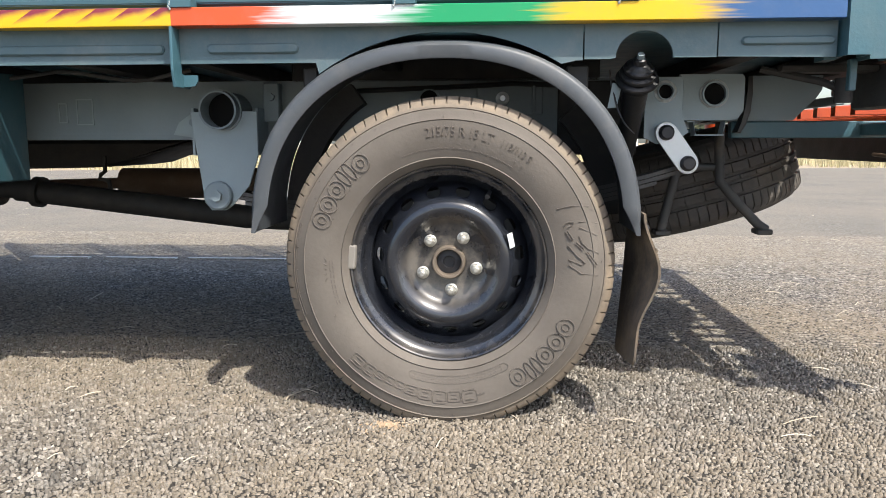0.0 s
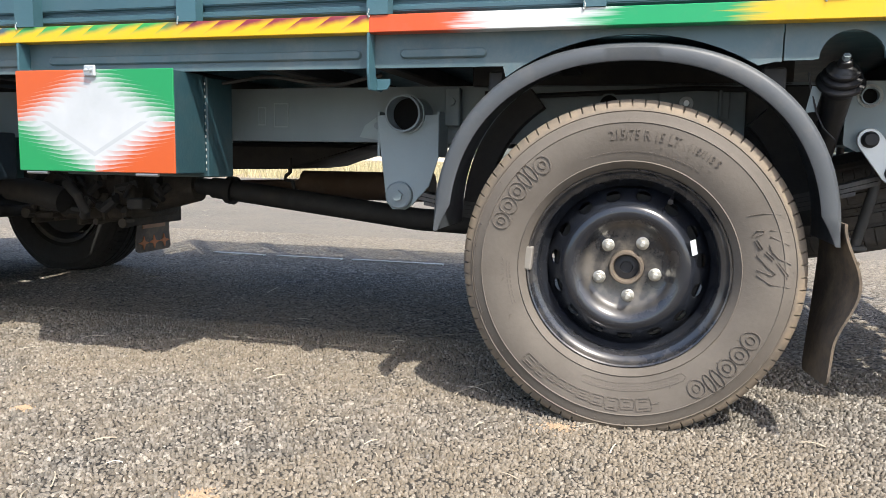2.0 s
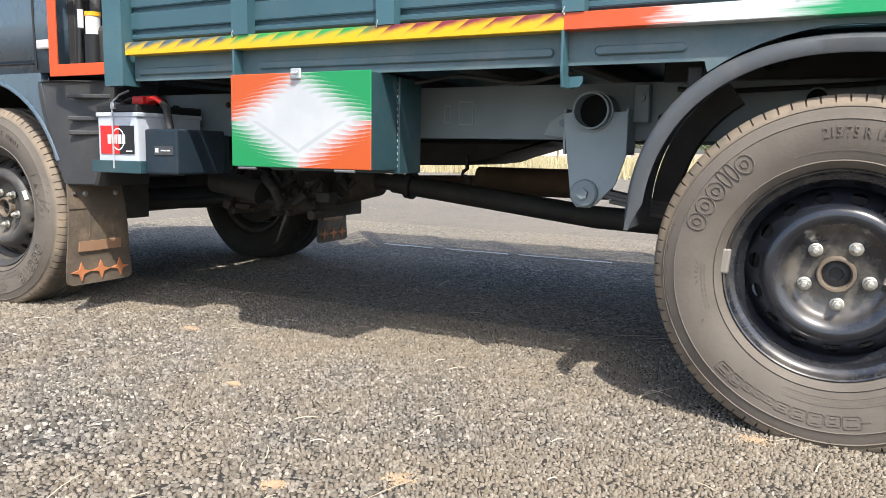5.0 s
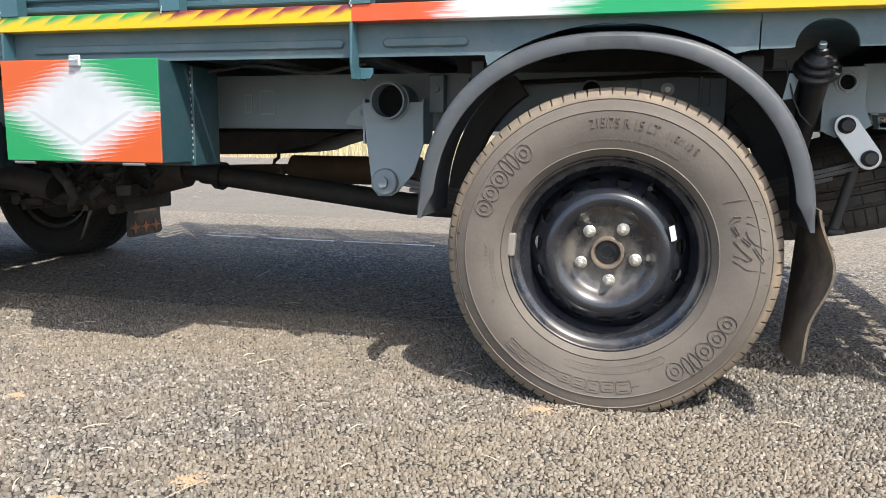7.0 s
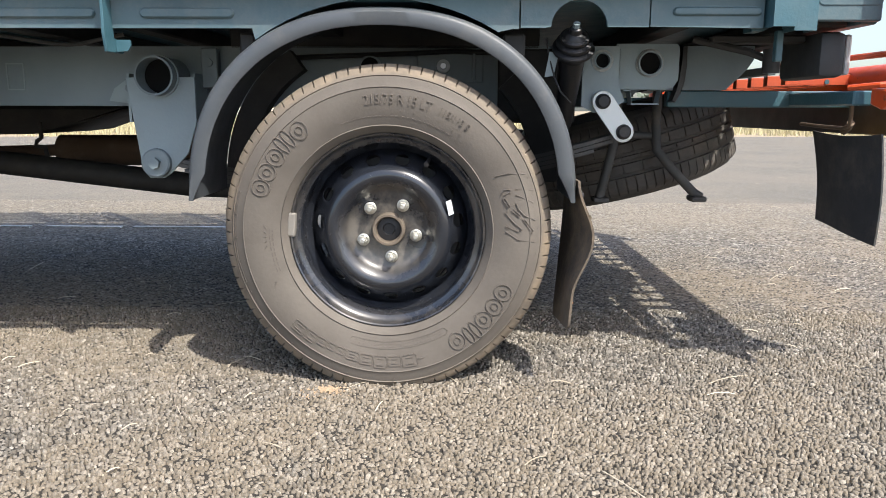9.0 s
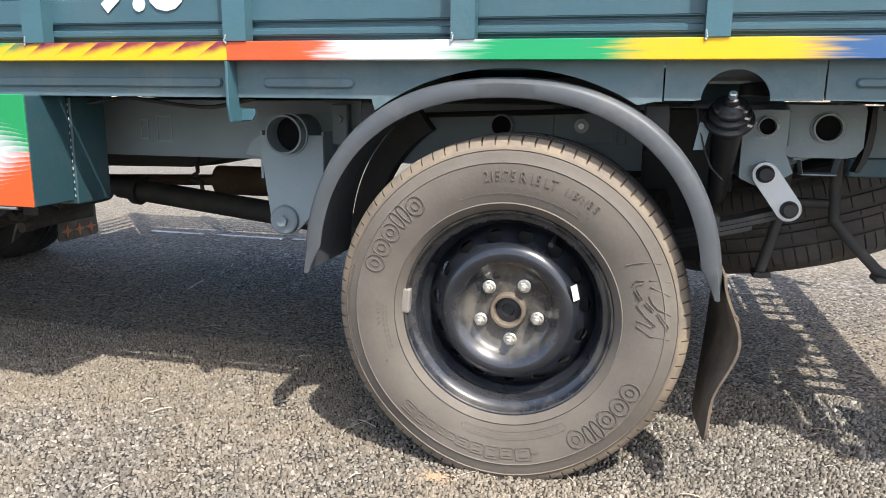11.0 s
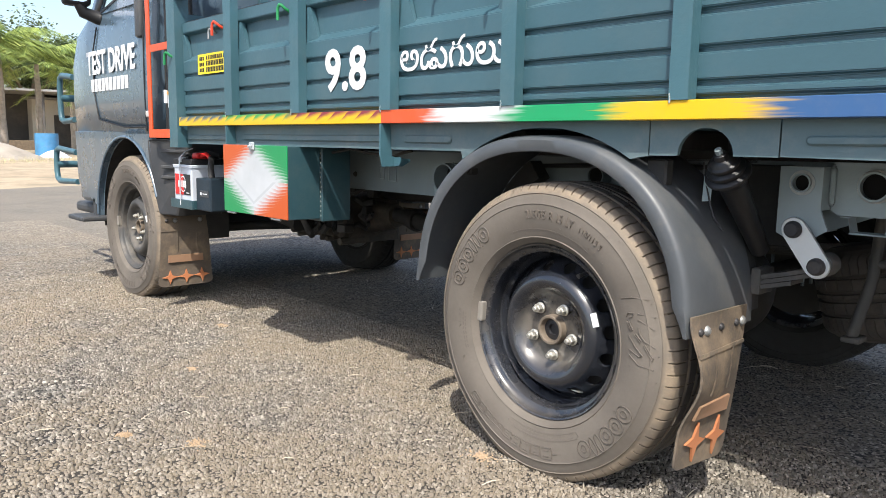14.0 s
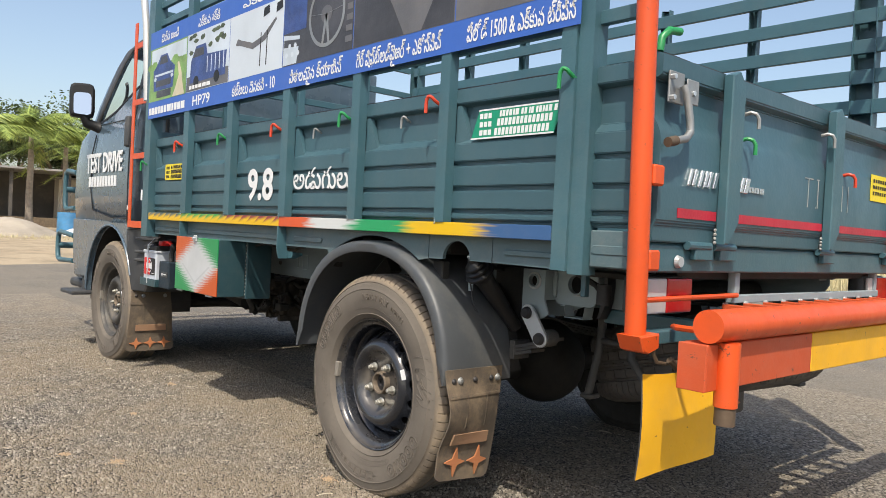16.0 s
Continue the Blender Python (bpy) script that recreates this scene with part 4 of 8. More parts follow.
part("foot_rail", bm, m_stripe, truck, "hand-sprayed striped rail in yellow, orange, white, green and blue")

# sill under the rail: pressed plates
SILL_Y = -0.022


def rib(bm, x0, x1, z, h, y, out=-0.004):
    """A long pressed bead with round ends."""
    n = 8
    pts = [(x1 - h / 2 + h / 2 * math.sin(math.pi * i / n), z + h / 2 * math.cos(math.pi * i / n)) for i in range(n + 1)]
    pts += [(x0 + h / 2 - h / 2 * math.sin(math.pi * i / n), z - h / 2 * math.cos(math.pi * i / n)) for i in range(n + 1)]
    prism(bm, pts, y + 0.003, y + out, "y", 0.0030)


bm = B()
z0 = 0.750
cut = [(-0.262, z0)]
for i in range(15):
    a = radians(-37 + i * (37 + 33) / 14)
    cut.append((0.425 * math.sin(a), 0.410 + 0.398 * math.cos(a)))
prism(bm, [(-1.86, 0.8205), (-1.86, z0)] + cut + [(0.262, 0.750), (0.273, 0.750), (0.273, 0.8205)], SILL_Y, SILL_Y + 0.010, "y")
sill = part("sill", bm, m_sill, truck, "pressed steel sill under the cargo box")
for x0, x1 in ((-0.300, -0.268), (0.245, 0.290)):
    bm = B()
    box(bm, x0, x1, 0.02, 0.05, 0.690, 0.745, 0.004)
    part("arch_bracket", bm, m_dark, sill)
bm = B()
notch = [(0.393 + 0.056 * math.cos(radians(180 - 180 * i / 16)), 0.754 + 0.052 * math.sin(radians(180 * i / 16))) for i in range(17)]
prism(bm, [(0.276, 0.8205), (0.276, 0.752), (0.325, 0.752)] + notch + [(0.462, 0.754), (0.531, 0.754), (0.531, 0.8205)], SILL_Y, SILL_Y + 0.010, "y")
part("sill_plate", bm, m_sill, sill)
bm = B()
prism(bm, [(0.534, 0.8205), (0.534, 0.755), (0.757, 0.752), (0.757, 0.8205)], SILL_Y, SILL_Y + 0.010, "y")
part("sill_plate", bm, m_sill, sill)
for x0, x1, zz, hh in ((-0.485, -0.296, 0.779, 0.020), (-1.39, -0.575, 0.779, 0.020), (-1.84, -1.47, 0.776, 0.020), (0.577, 0.752, 0.784, 0.016)):
    bm = B()
    rib(bm, x0, x1, zz, hh, SILL_Y, -0.0065)
    part("pressed_bead", bm, m_sill, sill)
bm = B()
box(bm, 0.853, 0.985, -0.03, -0.012, 0.765, 0.85, 0.003)
rib(bm, 0.856, 0.985, 0.805, 0.024, -0.028)
part("sill_plate", bm, m_sill, sill)
bm = B()
box(bm, -1.86, 0.76, 1.60, 1.625, 0.722, 0.852, 0.003)
part("sill", bm, m_sill, truck)


# stiles
def channel(bm, x0, x1, y, z0, z1, depth=0.030, th=0.004):
    """A folded channel whose flat face looks to -y."""
    prism(bm, [(x0, y), (x1, y), (x1, y + depth), (x1 - th, y + depth), (x1 - th, y + th), (x0 + th, y + th), (x0 + th, y + depth), (x0, y + depth)], z0, z1, "z")


RACK_TOP = 1.92
STILES = [(-1.455, -1.400, 0.700), (-1.008, -0.958, 0.856), (-0.549, -0.501, 0.700), (-0.099, -0.055, 0.856), (0.333, 0.373, 0.856)]
for x0, x1, foot in STILES:
    bm = B()
    channel(bm, x0, x1, -0.060, 0.8565, RACK_TOP, 0.030)
    st = part("stile", bm, m_teal, truck, "upright steel channel of the cargo rack")
    if foot < 0.8:
        bm = B()
        prism(bm, [(-0.060, 0.8195), (-0.060, 0.735), (-0.052, 0.702), (0.02, 0.702), (0.05, 0.715), (0.05, 0.722), (-0.019, 0.730), (-0.024, 0.8195)], x0, x0 + 0.006, "x", 0.001)
        prism(bm, [(x0 + 0.0065, 0.704), (x0 + 0.030, 0.706), (x0 + 0.036, 0.716), (x0 + 0.036, 0.728), (x0 + 0.0065, 0.728)], -0.012, -0.007, "y")
        part("stile_foot", bm, m_teal, st, "welded stile foot plate")
    bm = B()
    for k in range(4):
        bmesh.ops.create_uvsphere(bm, u_segments=6, v_segments=4, radius=0.003, matrix=Matrix.Translation((x0 + 0.003 + random.uniform(-.002, .002), -0.059, 0.853 + k * 0.0045)) @ Matrix.Diagonal((0.8, 0.6, 1.1, 1)))
    part("weld", bm, m_bead, st)["kind"] = "stuff"
    bm = B()
    channel(bm, x0, x1, 1.690, 0.86, RACK_TOP, -0.030)
    part("stile", bm, m_teal, truck)

# front corner stile and rear corner post
bm = B()
channel(bm, -1.945, -1.868, -0.060, 0.735, RACK_TOP, 0.06)
part("corner_post", bm, m_teal, truck, "folded steel front corner post of the cargo box")
bm = B()
channel(bm, 0.762, 0.806, -0.058, 0.752, RACK_TOP, 0.055)
channel(bm, 0.8065, 0.850, -0.050, 0.745, RACK_TOP, 0.050)
post = part("corner_post", bm, m_teal, truck, "double steel rear corner post")
bm = B()
prism(bm, [(0.772, 0.805), (0.820, 0.805), (0.820, 0.790), (0.790, 0.762), (0.765, 0.748), (0.742, 0.748), (0.742, 0.760), (0.772, 0.775)], 0.000, 0.045, "y", 0.001)
box(bm, 0.800, 0.814, 0.012, 0.030, 0.690, 0.752, 0.002)
part("post_gusset", bm, m_teal, post, "folded gusset plate behind the corner post")
for yy in (1.63,):
    bm = B()
    channel(bm, 0.765, 0.850, 1.690, 0.745, RACK_TOP, -0.055)
    part("corner_post", bm, m_teal, truck)
    bm = B()
    channel(bm, -1.945, -1.868, 1.690, 0.735, RACK_TOP, -0.06)
    part("corner_post", bm, m_teal, truck)

# horizontal rails of the racks
for z in (1.275, 1.385, 1.50, 1.615, 1.73, 1.86):
    bm = B()
    box(bm, -1.93, 0.985, 1.640, 1.660, z - 0.027, z + 0.027, 0.002)
    part("rack_rail", bm, m_teal, truck, "steel rail of the cargo rack" if z < 1.3 else "")
for z in (1.335, 1.72, 1.80, 1.89):
    bm = B()
    box(bm, -1.93, 0.985, -0.030, -0.010, z - 0.016, z + 0.016, 0.002)
    part("rack_rail", bm, m_teal, truck)
# front bulkhead rack behind the cab
for z in (1.25, 1.40, 1.55, 1.70, 1.86):
    bm = B()
    box(bm, -1.925, -1.905, 0.0, 1.60, z - 0.018, z + 0.018, 0.002)
    part("bulkhead_rail", bm, m_teal, truck)
for y in (0.35, 0.8, 1.25):
    bm = B()
    box(bm, -1.905, -1.885, y - 0.02, y + 0.02, 0.83, 1.88, 0.002)
    part("bulkhead_stile", bm, m_teal, truck)
bm = B()
box(bm, -1.945, -1.925, 0.0, 1.60, 0.83, 1.2, 0.003)
part("bulkhead", bm, m_panel, truck)

# rope hooks
def hook(x, z, mat, y=-0.060, size=1.0, along=(1, 0)):
    bm = B()
    raw = [(0.004, 0.010, 0.000), (0.000, -0.010, 0.010), (-0.010, -0.020, 0.020), (-0.026, -0.026, 0.022), (-0.038, -0.028, 0.010), (-0.042, -0.028, -0.010), (-0.043, -0.028, -0.034)]
    pts = [Vector((x + 0.55 * p[0] * size, y + p[1] * size, z + p[2] * size)) for p in raw]
    fine = []
    for i in range(len(pts) - 1):
        for k in range(3):
            p0, p1, p2, p3 = pts[max(i - 1, 0)], pts[i], pts[i + 1], pts[min(i + 2, len(pts) - 1)]
            u = k / 3
            fine.append(0.5 * ((2 * p1) + (-p0 + p2) * u + (2 * p0 - 5 * p1 + 4 * p2 - p3) * u * u + (-p0 + 3 * p1 - 3 * p2 + p3) * u ** 3))
    fine.append(pts[-1])
    pipe(bm, fine, 0.0062 * size, 8)
    return part("rope_hook", bm, mat, truck, {"green_paint": "green painted rope hook", "red_paint": "red painted rope hook"}.get(mat.name, "bare steel rope hook"), True)


for x, z, mt in ((-1.475, 1.165, m_redhook), (-1.62, 1.165, m_greyhook), (-1.02, 1.170, m_greenhook), (-0.565, 1.175, m_redhook), (-0.36, 1.155, m_greyhook), (-0.115, 1.178, m_greenhook),
                 (0.14, 1.155, m_greyhook), (0.322, 1.185, m_redhook), (0.80, 1.20, m_greenhook), (-1.90, 1.09, m_greenhook)):
    hook(x, z, mt, -0.060 if mt is not m_greyhook else -0.012, 0.82 if mt is not m_greyhook else 0.62)

# ---- tool box with the sprayed door
TX0, TX1, TZ0, TZ1 = -1.448, -1.014, 0.512, 0.752
m_diamond = diamond_material((TX0 + TX1) / 2, (TZ0 + TZ1) / 2, (TX1 - TX0) / 2, (TZ1 - TZ0) / 2)
bm = B()
box(bm, TX0, TX1 - 0.001, -0.066, 0.055, TZ0, TZ1 - 0.002, 0.002)
tool = part("tool_box", bm, m_toolbox, truck, "dark teal steel tool box with a sprayed diamond on its door")
bm = B()
box(bm, TX0 - 0.002, TX1 + 0.001, -0.0725, -0.067, TZ0 + 0.001, TZ1, 0.0015)
part("tool_box_door", bm, m_diamond, tool, "white diamond sprayed on orange and green corners")
bm = B()
box(bm, TX0 + 0.02, TX1 + 0.005, 0.0585, 0.175, TZ0 - 0.010, TZ1 - 0.005, 0.003)
part("tool_box_rear", bm, m_toolbox, tool)
bm = B()
for z in [TZ0 + 0.01 + i * 0.016 for i in range(14)]:
    bmesh.ops.create_uvsphere(bm, u_segments=6, v_segments=4, radius=0.0026, matrix=Matrix.Translation((TX1 + 0.001, 0.0565 + random.uniform(-.002, .002), z)) @ Matrix.Diagonal((0.6, 0.7, 1.5, 1)))
part("weld", bm, m_bead, tool)["kind"] = "stuff"
bm = B()
box(bm, -1.248, -1.216, -0.080, -0.073, 0.735, 0.762, 0.003)
pipe(bm, [(-1.24, -0.079, 0.752), (-1.24, -0.086, 0.748), (-1.225, -0.086, 0.748), (-1.225, -0.079, 0.752)], 0.003, 6)
part("tool_box_latch", bm, m_link, tool, "small zinc hasp")
bm = B()
for x in (-1.40, -1.09):
    pipe(bm, [(x - 0.03, -0.068, TZ0 - 0.003), (x + 0.03, -0.068, TZ0 - 0.003)], 0.004, 8)
    part("tool_box_hinge", bm, m_greyhook, tool)
    bm = B()
bm.free()

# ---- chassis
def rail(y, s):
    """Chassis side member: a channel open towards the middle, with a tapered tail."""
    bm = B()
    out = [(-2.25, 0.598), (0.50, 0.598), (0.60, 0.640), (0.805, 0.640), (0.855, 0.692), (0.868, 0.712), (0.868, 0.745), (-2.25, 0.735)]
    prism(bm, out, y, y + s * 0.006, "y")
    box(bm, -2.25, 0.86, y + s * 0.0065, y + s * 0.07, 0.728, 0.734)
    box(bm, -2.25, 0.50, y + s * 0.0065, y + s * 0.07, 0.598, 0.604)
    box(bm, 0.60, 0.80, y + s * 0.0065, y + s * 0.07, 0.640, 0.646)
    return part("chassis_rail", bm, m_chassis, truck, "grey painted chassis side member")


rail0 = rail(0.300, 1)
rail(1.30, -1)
bm = B()
for x0, x1, z0_, z1_ in ((-0.955, -0.911, 0.635, 0.700), (-1.002, -0.979, 0.640, 0.690)):
    for (a, b, c, d) in ((x0, x1, z0_, z0_ + 0.003), (x0, x1, z1_ - 0.003, z1_), (x0, x0 + 0.003, z0_ + 0.003, z1_ - 0.003), (x1 - 0.003, x1, z0_ + 0.003, z1_ - 0.003)):
        box(bm, a, b, 0.2965, 0.2995, c, d)
part("weld_outline", bm, m_bracket, rail0)["kind"] = "stuff"
for x in (-1.72, -0.62, -0.40, -1.15, -1.80, -1.66):
    bm = B()
    revolve(bm, [(0.0, -0.006), (0.007, -0.006), (0.010, -0.001), (0.010, 0.0)], 12, x, 0.70 if x < -1.6 else 0.652)
    for v in bm.verts:
        v.co.y += 0.299
    part("rail_bolt", bm, m_bolt, rail0)
for x in (-1.6, -0.56, 0.15, 0.60):
    bm = B()
    tube(bm, (x, 0.31, 0.67), (x, 1.29, 0.67), 0.035, 0.004, 20)
    part("cross_tube", bm, m_dark, truck)

# front hanger of the rear spring
bm = B()
hp = [(-0.625, 0.662)] + [(-0.547 - 0.047 * math.cos(math.pi * i / 12), 0.664 - 0.047 * math.sin(math.pi * i / 12)) for i in range(13)]
hp += [(-0.463, 0.664), (-0.463, 0.560), (-0.487, 0.487), (-0.530, 0.440), (-0.548, 0.428), (-0.582, 0.428), (-0.598, 0.446)]
prism(bm, hp, 0.212, 0.218, "y", 0.001)
box(bm, -0.469, -0.463, 0.2185, 0.30, 0.56, 0.672)
box(bm, -0.625, -0.619, 0.2185, 0.30, 0.56, 0.672)
prism(bm, [(-0.625, 0.668), (-0.64, 0.671), (-0.685, 0.640), (-0.700, 0.610), (-0.625, 0.600)], 0.285, 0.299, "y")
hanger = part("spring_hanger", bm, m_bracket, truck, "grey welded spring hanger with an open tube")
bm = B()
tube(bm, (-0.547, 0.180, 0.666), (-0.547, 0.32, 0.666), 0.045, 0.0045, 40)
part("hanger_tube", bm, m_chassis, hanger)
bm = B()
tube(bm, (-0.547, 0.206, 0.666), (-0.547, 0.2115, 0.666), 0.049, 0.0035, 40)
part("weld", bm, m_bracket, hanger)
# black disc just inside the tube, in place of the shade in its depth
bm = B()
revolve(bm, [(0.0, 0.232), (0.0405, 0.232)], 24, -0.547, 0.666)
part("tube_bore_shade", bm, m_bore_shade, hanger)
bm = B()
revolve(bm, [(0.0, 0.196), (0.030, 0.196), (0.034, 0.199), (0.035, 0.211), (0.0, 0.211)], 32, -0.562, 0.464)
hexbolt(bm, -0.562, 0.196, 0.464, 0.014, 0.011)
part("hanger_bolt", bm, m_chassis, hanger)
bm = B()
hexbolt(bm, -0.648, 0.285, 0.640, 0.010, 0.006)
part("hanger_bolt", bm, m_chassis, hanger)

# leaf springs
def leaf_pack(y):
    bm = B()
    for j, (x0, x1) in enumerate(((-0.575, 0.545), (-0.55, 0.52), (-0.50, 0.475), (-0.40, 0.41))):
        top, bot = [], []
        for i in range(13):
            x = x0 + (x1 - x0) * i / 12
            s = (x + 0.01) / 0.56
            z = 0.435 + 0.075 * s * s + (0.03 * s if True else 0) - j * 0.0105
            top.append((x, z + 0.0045))
            bot.append((x, z - 0.0045))
        prism(bm, top + bot[::-1], y - 0.03, y + 0.03, "y")
    sp = part("leaf_spring", bm, m_leaf, truck, "dusty dark leaf spring pack")
    bm = B()
    for x in (-0.07, 0.07):
        pipe(bm, [(x, y - 0.036, 0.30), (x, y - 0.036, 0.50), (x, y + 0.036, 0.50), (x, y + 0.036, 0.30)], 0.006, 8)
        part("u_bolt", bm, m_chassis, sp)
        bm = B()
    box(bm, 0.392, 0.412, y - 0.034, y + 0.034, 0.462, 0.518, 0.002)
    part("spring_clamp", bm, m_leaf, sp)


leaf_pack(0.245)
leaf_pack(1.355)

# rear shackle bracket
bm = B()
sp = [(0.440, 0.735), (0.524, 0.735), (0.524, 0.650), (0.540, 0.612), (0.520, 0.598), (0.470, 0.585), (0.440, 0.600)]
holed(bm, sp, 0.485, 0.703, 0.0165, 0.205, 0.211)
box(bm, 0.440, 0.446, 0.2115, 0.30, 0.60, 0.735)
box(bm, 0.518, 0.524, 0.2115, 0.30, 0.65, 0.735)
shb = part("shackle_bracket", bm, m_bracket, truck, "grey spring shackle bracket with welded tubes")
bm = B()
tube(bm, (0.485, 0.196, 0.703), (0.485, 0.50, 0.703), 0.019, 0.003, 28)
part("bracket_tube", bm, m_bracket, shb)
bm = B()
revolve(bm, [(0.0, 0.212), (0.0165, 0.212)], 24, 0.485, 0.703)
part("tube_bore_shade", bm, m_bore_shade, shb)
bm = B()
tube(bm, (0.485, 0.2025, 0.703), (0.485, 0.2045, 0.703), 0.025, 0.007, 28)
part("weld", bm, m_bead, shb)["kind"] = "stuff"
bm = B()
hp2 = [(0.526, 0.745), (0.668, 0.745), (0.674, 0.735), (0.674, 0.662), (0.662, 0.644), (0.640, 0.640), (0.540, 0.640), (0.526, 0.650)]
holed(bm, hp2, 0.605, 0.700, 0.026, 0.250, 0.256)
box(bm, 0.668, 0.674, 0.2565, 0.299, 0.665, 0.738)
box(bm, 0.540, 0.650, 0.2565, 0.299, 0.640, 0.646)
box(bm, 0.522, 0.534, 0.238, 0.252, 0.66, 0.735, 0.004)
hb = part("tube_bracket", bm, m_bracket, truck, "grey bracket box with an open cross tube")
bm = B()
tube(bm, (0.605, 0.238, 0.700), (0.605, 0.60, 0.700), 0.029, 0.004, 32)
part("bracket_tube", bm, m_bracket, hb)
bm = B()
revolve(bm, [(0.0, 0.254), (0.0255, 0.254)], 24, 0.605, 0.700)
part("tube_bore_shade", bm, m_bore_shade, hb)
bm = B()
tube(bm, (0.605, 0.2460, 0.700), (0.605, 0.2495, 0.700), 0.033, 0.005, 28)
part("weld", bm, m_bead, hb)["kind"] = "stuff"
bm = B()
for a, b in (((0.548, 0.637), (0.562, 0.637)), ((0.562, 0.637), (0.566, 0.606)), ((0.566, 0.606), (0.630, 0.606)), ((0.630, 0.606), (0.633, 0.637))):
    prism(bm, [(a[0] - 0.0015, a[1] - 0.0015), (b[0] + 0.0015, b[1] - 0.0015), (b[0] + 0.0015, b[1] + 0.0015), (a[0] - 0.0015, a[1] + 0.0015)], 0.248, 0.290, "y")
part("strap_bracket", bm, m_bracket, hb)
bm = B()
prism(bm, [(0.684, 0.742), (0.696, 0.742), (0.697, 0.700), (0.694, 0.660), (0.686, 0.632), (0.674, 0.610), (0.664, 0.612), (0.676, 0.640), (0.683, 0.668), (0.685, 0.705)], 0.262, 0.298, "y", 0.002)
part("rubber_strap", bm, m_bootrubber, hb, "black rubber strap hanging between the brackets", True)
bm = B()
for i in range(12):
    bmesh.ops.create_uvsphere(bm, u_segments=6, v_segments=4, radius=0.0062, matrix=Matrix.Translation((0.5275 + random.uniform(-.0015, .0015), 0.2475, 0.736 - i * 0.0068)) @ Matrix.Diagonal((0.75, 0.55, 1.0, 1)))
part("weld", bm, m_chassis, hb)["kind"] = "stuff"
# what shows inside the arch: a bump stop plate, its bolt, a short cross tube and a hose clip
bm = B()
box(bm, 0.055, 0.215, 0.284, 0.2995, 0.655, 0.735, 0.003)
box(bm, 0.188, 0.196, 0.262, 0.2835, 0.660, 0.730, 0.002)
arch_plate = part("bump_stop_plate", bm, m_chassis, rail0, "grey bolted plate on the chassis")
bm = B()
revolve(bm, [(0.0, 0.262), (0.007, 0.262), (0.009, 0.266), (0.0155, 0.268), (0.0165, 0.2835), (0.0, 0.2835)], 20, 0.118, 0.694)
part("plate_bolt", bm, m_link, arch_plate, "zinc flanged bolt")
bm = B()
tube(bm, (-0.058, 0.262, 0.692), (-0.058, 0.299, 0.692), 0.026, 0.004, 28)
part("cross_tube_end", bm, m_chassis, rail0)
bm = B()
revolve(bm, [(0.0, 0.270), (0.022, 0.270)], 20, -0.058, 0.692)
part("tube_bore_shade", bm, m_bore_shade, rail0)
bm = B()
pipe(bm, [(-0.36, 0.27, 0.720), (-0.25, 0.265, 0.712), (-0.15, 0.268, 0.716), (0.02, 0.266, 0.722), (0.14, 0.266, 0.728), (0.30, 0.268, 0.722)], 0.006, 8)
part("brake_hose", bm, m_bootrubber, rail0, "black rubber brake hose", True)
for x in (-0.33, -0.445):
    bm = B()
    box(bm, x - 0.020, x + 0.020, 0.270, 0.299, 0.640, 0.735, 0.003)
    hexbolt(bm, x, 0.270, 0.700, 0.010, 0.007)
    part("clip_plate", bm, m_chassis, rail0)

# shackle link
bm = B()
p, q = Vector((0.485, 0.611)), Vector((0.535, 0.542))
d = (q - p).normalized()
nrm = Vector((-d.y, d.x))
pts = []
for i in range(11):
    a = math.pi * i / 10
    o = nrm * math.cos(a) - d * math.sin(a)
    pts.append(tuple(p + o * 0.0245))
for i in range(11):
    a = math.pi * i / 10
    o = -nrm * math.cos(a) + d * math.sin(a)
    pts.append(tuple(q + o * 0.0245))
prism(bm, pts, 0.180, 0.188, "y", 0.0015)
link = part("shackle_link", bm, m_link, truck, "bright zinc shackle link with two black bolts")
for c in (p, q):
    bm = B()
    revolve(bm, [(0.0, 0.166), (0.012, 0.166), (0.015, 0.169), (0.0175, 0.176), (0.0175, 0.1795), (0.0, 0.1795)], 24, c.x, c.y)
    part("shackle_bolt", bm, m_bolt, link, "black bolt")
bm = B()
revolve(bm, [(0.0, 0.19), (0.0225, 0.19), (0.024, 0.195), (0.024, 0.232), (0.021, 0.238), (0.0, 0.238)], 28, q.x + 0.003, q.y + 0.002)
part("spring_eye", bm, m_leaf, link, "", True)

# rubber boot and damper, leaning inward at its foot
BOOT_TOP, BOOT_DIR = Vector((0.395, 0.025, 0.766)), Vector((0.002, 0.060, -0.063)).normalized()


def turned(bm, prof, seg=28):
    """Turn (distance down the damper's axis, radius) pairs round that axis."""
    s = BOOT_DIR.orthogonal().normalized()
    u = BOOT_DIR.cross(s)
    rings = [[bm.verts.new(BOOT_TOP + BOOT_DIR * d + (s * math.cos(2 * math.pi * k / seg) + u * math.sin(2 * math.pi * k / seg)) * r) for k in range(seg)] for d, r in prof]
    for a, b in zip(rings, rings[1:]):
        for k in range(seg):
            bm.faces.new((a[k], a[(k + 1) % seg], b[(k + 1) % seg], b[k]))
    bm.faces.new(rings[0])
    bm.faces.new(rings[-1])
    return bm


prof = [(0.010, 0.009), (0.012, 0.012), (0.022, 0.0140), (0.026, 0.0220), (0.030, 0.0245)]
for d, r in ((0.031, 0.0315), (0.045, 0.0385), (0.059, 0.0455)):
    prof += [(d, r - 0.006), (d + 0.002, r - 0.001), (d + 0.005, r), (d + 0.0085, r - 0.001), (d + 0.011, r - 0.006)]
